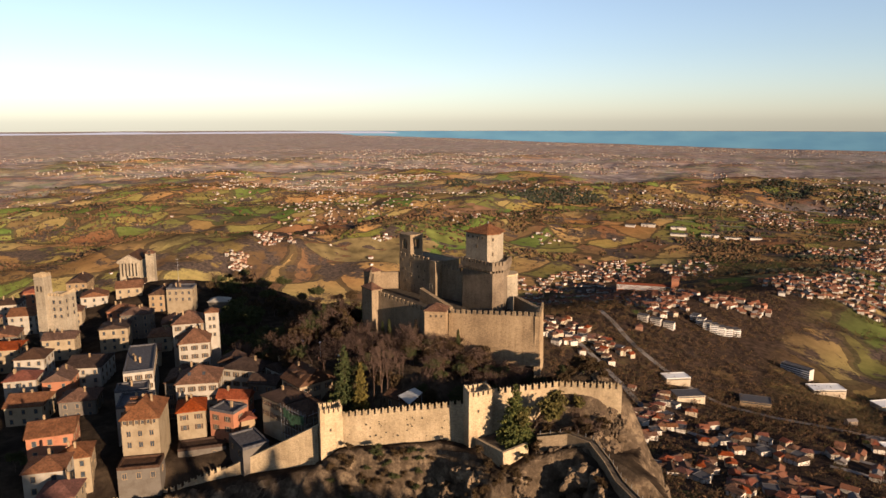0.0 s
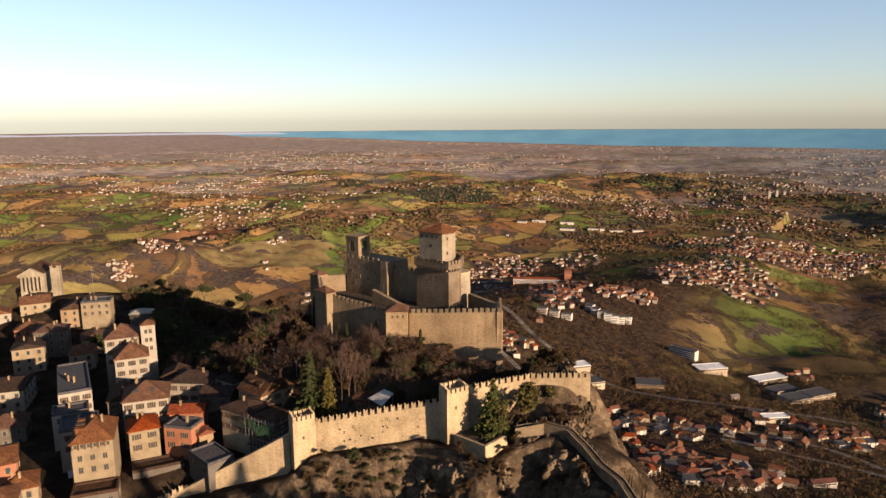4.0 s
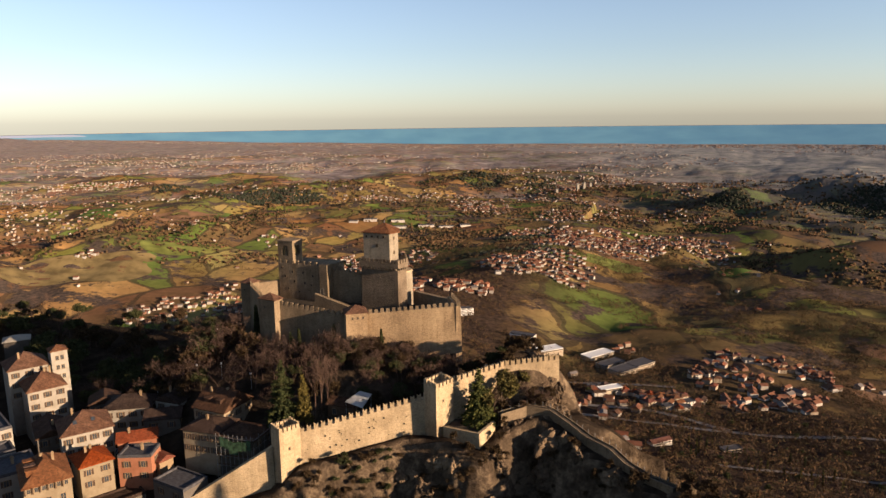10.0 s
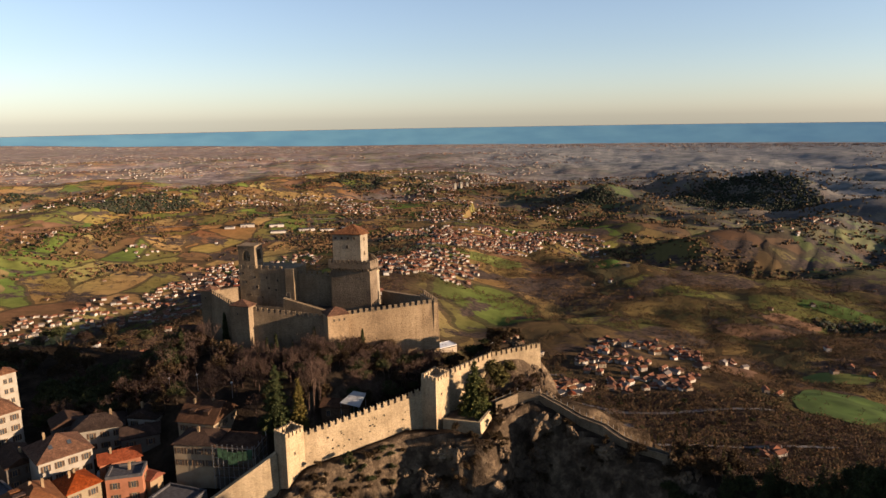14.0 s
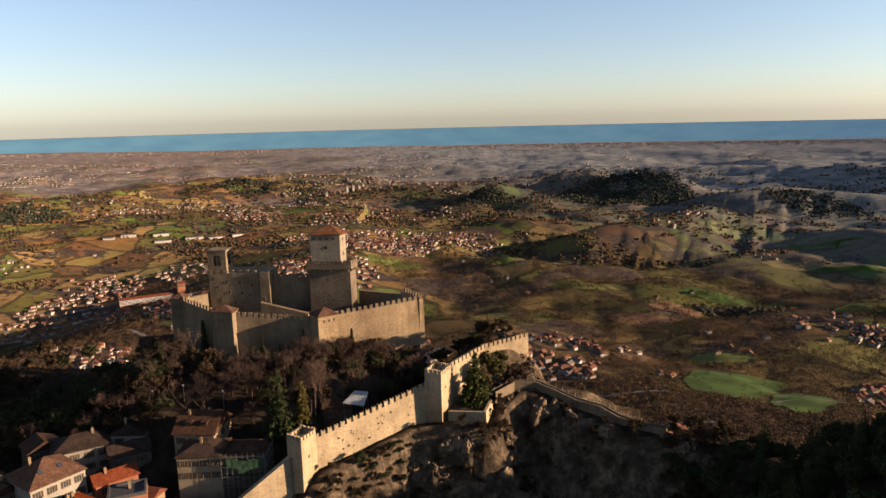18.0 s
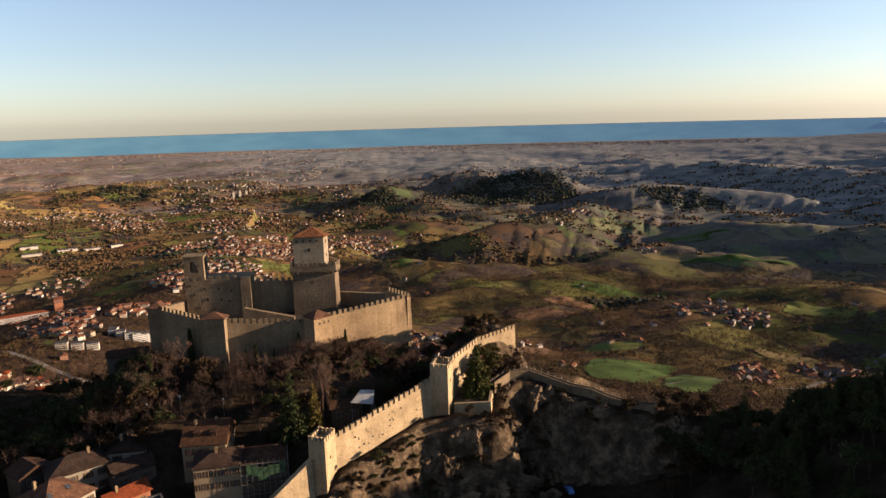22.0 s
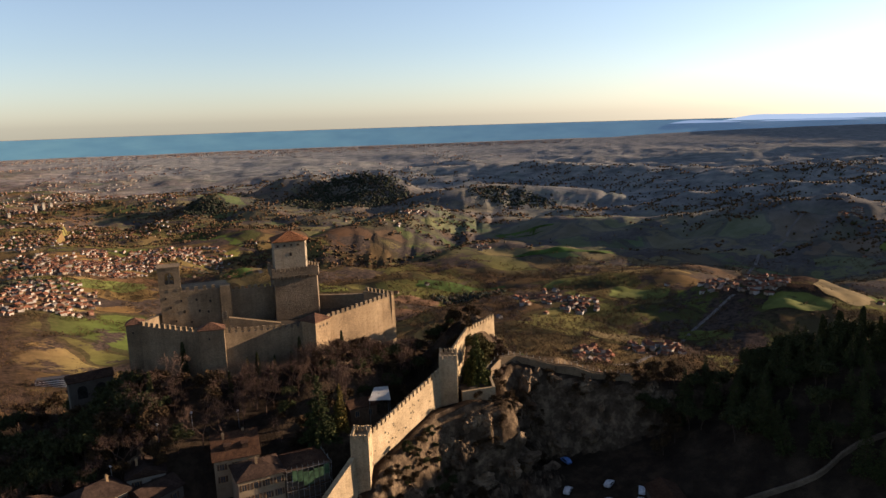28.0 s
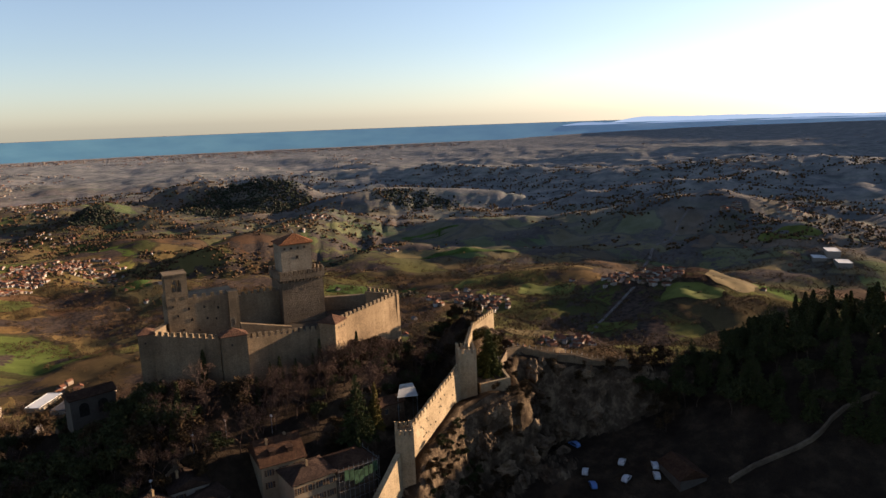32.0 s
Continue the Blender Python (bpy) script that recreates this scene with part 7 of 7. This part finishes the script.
def put_rock(i, x, y, s, lift=0.0, tall=1.0):
    m = pose(x, y, ground_z(x, y) + lift, random.uniform(-15, 15), random.uniform(-15, 15), random.uniform(0, 360)) @ Matrix.Diagonal((s * random.uniform(0.8, 1.2), s * random.uniform(0.7, 1.1), s * tall, 1))
    if i not in rock_first:
        rock_first.add(i)
        ROCKS[i].matrix_world = m
    else:
        copy_thing(ROCKS[i], Matrix.Identity(4)).matrix_basis = m


random.seed(61)
for (x0, y0), (x1, y1), count, out, smin, smax in (((-40, 153), (-8, 163), 16, 9, 1.2, 3.4), ((-8, 163), (9, 155), 14, 11, 1.4, 3.8), ((9, 155), (27, 163), 16, 12, 1.4, 4.2), ((27, 163), (42, 147), 14, 8, 1.2, 3.4),
                                             ((42, 147), (60, 128), 12, 6, 0.9, 2.2), ((12, 172), (33, 176), 34, 8, 0.8, 2.0), ((24, 186), (34, 178), 18, 4, 0.9, 2.2), ((6, 200), (24, 190), 30, 7, 0.7, 2.2), ((-24, 192), (4, 196), 16, 4, 0.7, 1.6), ((-82, 198), (-74, 200), 6, 3, 1.0, 2.0)):
    for _ in range(count):
        u, v = random.random(), random.random() ** 1.3 * out
        dx, dy = x1 - x0, y1 - y0
        q = math.hypot(dx, dy)
        x, y = x0 + dx * u + dy / q * v, y0 + dy * u - dx / q * v
        big = random.uniform(smin, smax)
        put_rock(random.randrange(6), x, y, big, -0.5 * big, random.uniform(0.55, 0.9))

# ---- hedges, copses and lone trees of the country ----
rng = np.random.default_rng(9)
N = 420000
az = rng.uniform(-62, 92, N)
rr = np.exp(rng.uniform(np.log(380), np.log(7500), N))
tx, ty = EYE_X + np.sin(np.radians(az)) * rr, EYE_Y + np.cos(np.radians(az)) * rr
wood = fbm(tx / 260, ty / 260, 4, 51, True)
hedge = fbm(tx / 190 + 3, ty / 190, 2, 91, True)
patch = fbm(tx / 620, ty / 620, 3, 61)
keep_it = ((wood > 0.72) & (patch > 0.44)) | (patch > 0.66) | (rng.random(N) < 0.015) | ((hedge > 0.84) & (patch > 0.34)) | ((rr < 1900) & (wood > 0.64) & (rng.random(N) < 0.75))
keep_it &= rng.random(N) < np.clip((rr / 1000) ** 1.9, 0.05, 1)
d, h, side = along(tx, ty, CREST)
keep_it &= ((side > 0) & (d > 30)) | (np.hypot(tx + 60, ty - 170) > 420)
for faz, fdist, fda, fdd in ((43.7, 1096, 3.6, 96), (49.1, 1036, 2.1, 70), (42.8, 1280, 2.4, 32), (28.7, 2298, 2.8, 101), (57.5, 1703, 1.5, 50), (70.6, 1537, 2.5, 48), (-27.6, 2560, 5.0, 150)):     # open fields
    keep_it &= ~((abs(az - faz) < fda) & (abs(rr - fdist) < fdd) & (rng.random(N) < 0.96))
for vaz, vdist, vda, vdd, _ in BORGO + CLIFF_FOOT + SUBURB + EASTWARD:      # gardens and yards among the houses
    keep_it &= ~((((az - vaz) / (vda * 1.2)) ** 2 + ((rr - vdist) / (vdd * 1.3 + 12)) ** 2 < 1) & (rng.random(N) < 0.8))
tx, ty, rr = tx[keep_it][:84000], ty[keep_it][:84000], rr[keep_it][:84000]
tz = land(tx, ty)
cx, cy, cz, ck = drawn(tx, ty, tz)
size = rng.uniform(1.4, 3.8, len(tx)) * (1 + rr / 4500) * ck * np.where(rr < 2600, 1.35, 1.0)
M_COPSE = island_mix("country_trees", [(0.0, (0.072, 0.0418, 0.0209)), (0.25, (0.054, 0.0338, 0.0166)), (0.45, (0.0828, 0.049, 0.0238)), (0.65, (0.036, 0.0288, 0.013)), (0.85, (0.0202, 0.023, 0.00864)), (0.93, (0.0936, 0.0518, 0.0245))])
ico = bmesh.new()
bmesh.ops.create_icosphere(ico, subdivisions=1, radius=1.0)
iv = np.array([v.co[:] for v in ico.verts])
jf = np.array([[v.index for v in f.verts] for f in ico.faces])
ico.free()
shapes = [iv * (1 + rng.uniform(-0.45, 0.4, (len(iv), 1))) for _ in range(12)]


def fuzzy():
    """A bare crown seen from afar: many thin slips round a middle."""
    n = 22
    c = rng.normal(0, 0.42, (n, 3)) * (1, 1, 0.9) + (0, 0, 0.25)
    u = rng.normal(0, 1, (n, 3))
    u = u / np.linalg.norm(u, axis=1)[:, None] * rng.uniform(0.16, 0.4, (n, 1))
    w = rng.normal(0, 1, (n, 3))
    w = w / np.linalg.norm(w, axis=1)[:, None] * rng.uniform(0.1, 0.26, (n, 1))
    return np.stack([c - u, c + u, c + w], 1).reshape(-1, 3)


fuzz = [fuzzy() for _ in range(10)]
fuzz_f = np.arange(22 * 3).reshape(-1, 3)
allv, allf, count = [], [], 0
for near_by, kinds, tris in ((True, np.stack(fuzz), fuzz_f), (False, np.stack(shapes), jf)):
    i = np.where((rr < 2600) == near_by)[0]
    big = size[i][:, None] * rng.uniform(0.8, 1.25, (len(i), 3))
    v = kinds[rng.integers(0, len(kinds), len(i))] * big[:, None, :] + np.stack([cx[i], cy[i], cz[i] + size[i] * 0.5], -1)[:, None, :]
    k = kinds.shape[1]
    allv.append(v.reshape(-1, 3))
    allf.append((tris[None] + (k * np.arange(len(i)))[:, None, None]).reshape(-1, 3) + count)
    count += k * len(i)
me = mesh_from("country_trees", np.concatenate(allv), np.concatenate(allf), False)
me.materials.append(M_COPSE)
tagged(new("country_trees", me), "brown winter hedges and copses over the country", "trees", kind="stuff")

# evergreen groves and wooded hillsides, some added as the shade on far slopes: bearing, distance, half-width in
# degrees, half-depth, trees
GROVES = [(35.0, 4840, 5.0, 311, 2600), (23.5, 4756, 1.6, 145, 700), (23.9, 2500, 2.2, 120, 420), (4.1, 6657, 2.0, 500, 420), (8.9, 6500, 1.3, 450, 300), (-13.1, 5130, 4.2, 187, 1100), (-21.0, 6900, 1.3, 400, 200), (6.0, 2306, 5.0, 60, 420),
          (7.5, 2763, 2.2, 80, 260), (48.8, 4548, 3.5, 214, 500), (39.1, 2503, 2.6, 20, 120), (43.7, 1760, 3.2, 60, 240)]
gx, gy, gr = [], [], []
for az0, dist, da, dd, count in GROVES:
    way, out = rng.uniform(0, 2 * np.pi, count), np.sqrt(rng.random(count)) + rng.normal(0, 0.1, count)
    a, r = np.radians(az0 + da * out * np.cos(way)), dist + dd * out * np.sin(way)
    gx.append(EYE_X + np.sin(a) * r), gy.append(EYE_Y + np.cos(a) * r), gr.append(r)
gx, gy, gr = np.concatenate(gx), np.concatenate(gy), np.concatenate(gr)
px, py, pz, pk = drawn(gx, gy, land(gx, gy))
big = rng.uniform(2.6, 5.4, len(gx)) * (1 + gr / 6000) * pk
pick = np.stack(shapes)[rng.integers(0, 12, len(gx))]
v = pick * (big[:, None] * rng.uniform(0.8, 1.2, (len(gx), 3)))[:, None, :] + np.stack([px, py, pz + big * 0.3], -1)[:, None, :]
f = jf[None] + (len(iv) * np.arange(len(gx)))[:, None, None]
me = mesh_from("evergreen_groves", v.reshape(-1, 3), f.reshape(-1, 3), False)
me.materials.append(island_mix("grove_leaves", [(0.0, (0.016, 0.021, 0.013)), (0.3, (0.022, 0.026, 0.015)), (0.6, (0.030, 0.030, 0.020)), (0.85, (0.040, 0.034, 0.026))]))
tagged(new("evergreen_groves", me), "dark evergreen groves and wooded hillsides, some also standing for shaded slopes", "trees", kind="stuff")
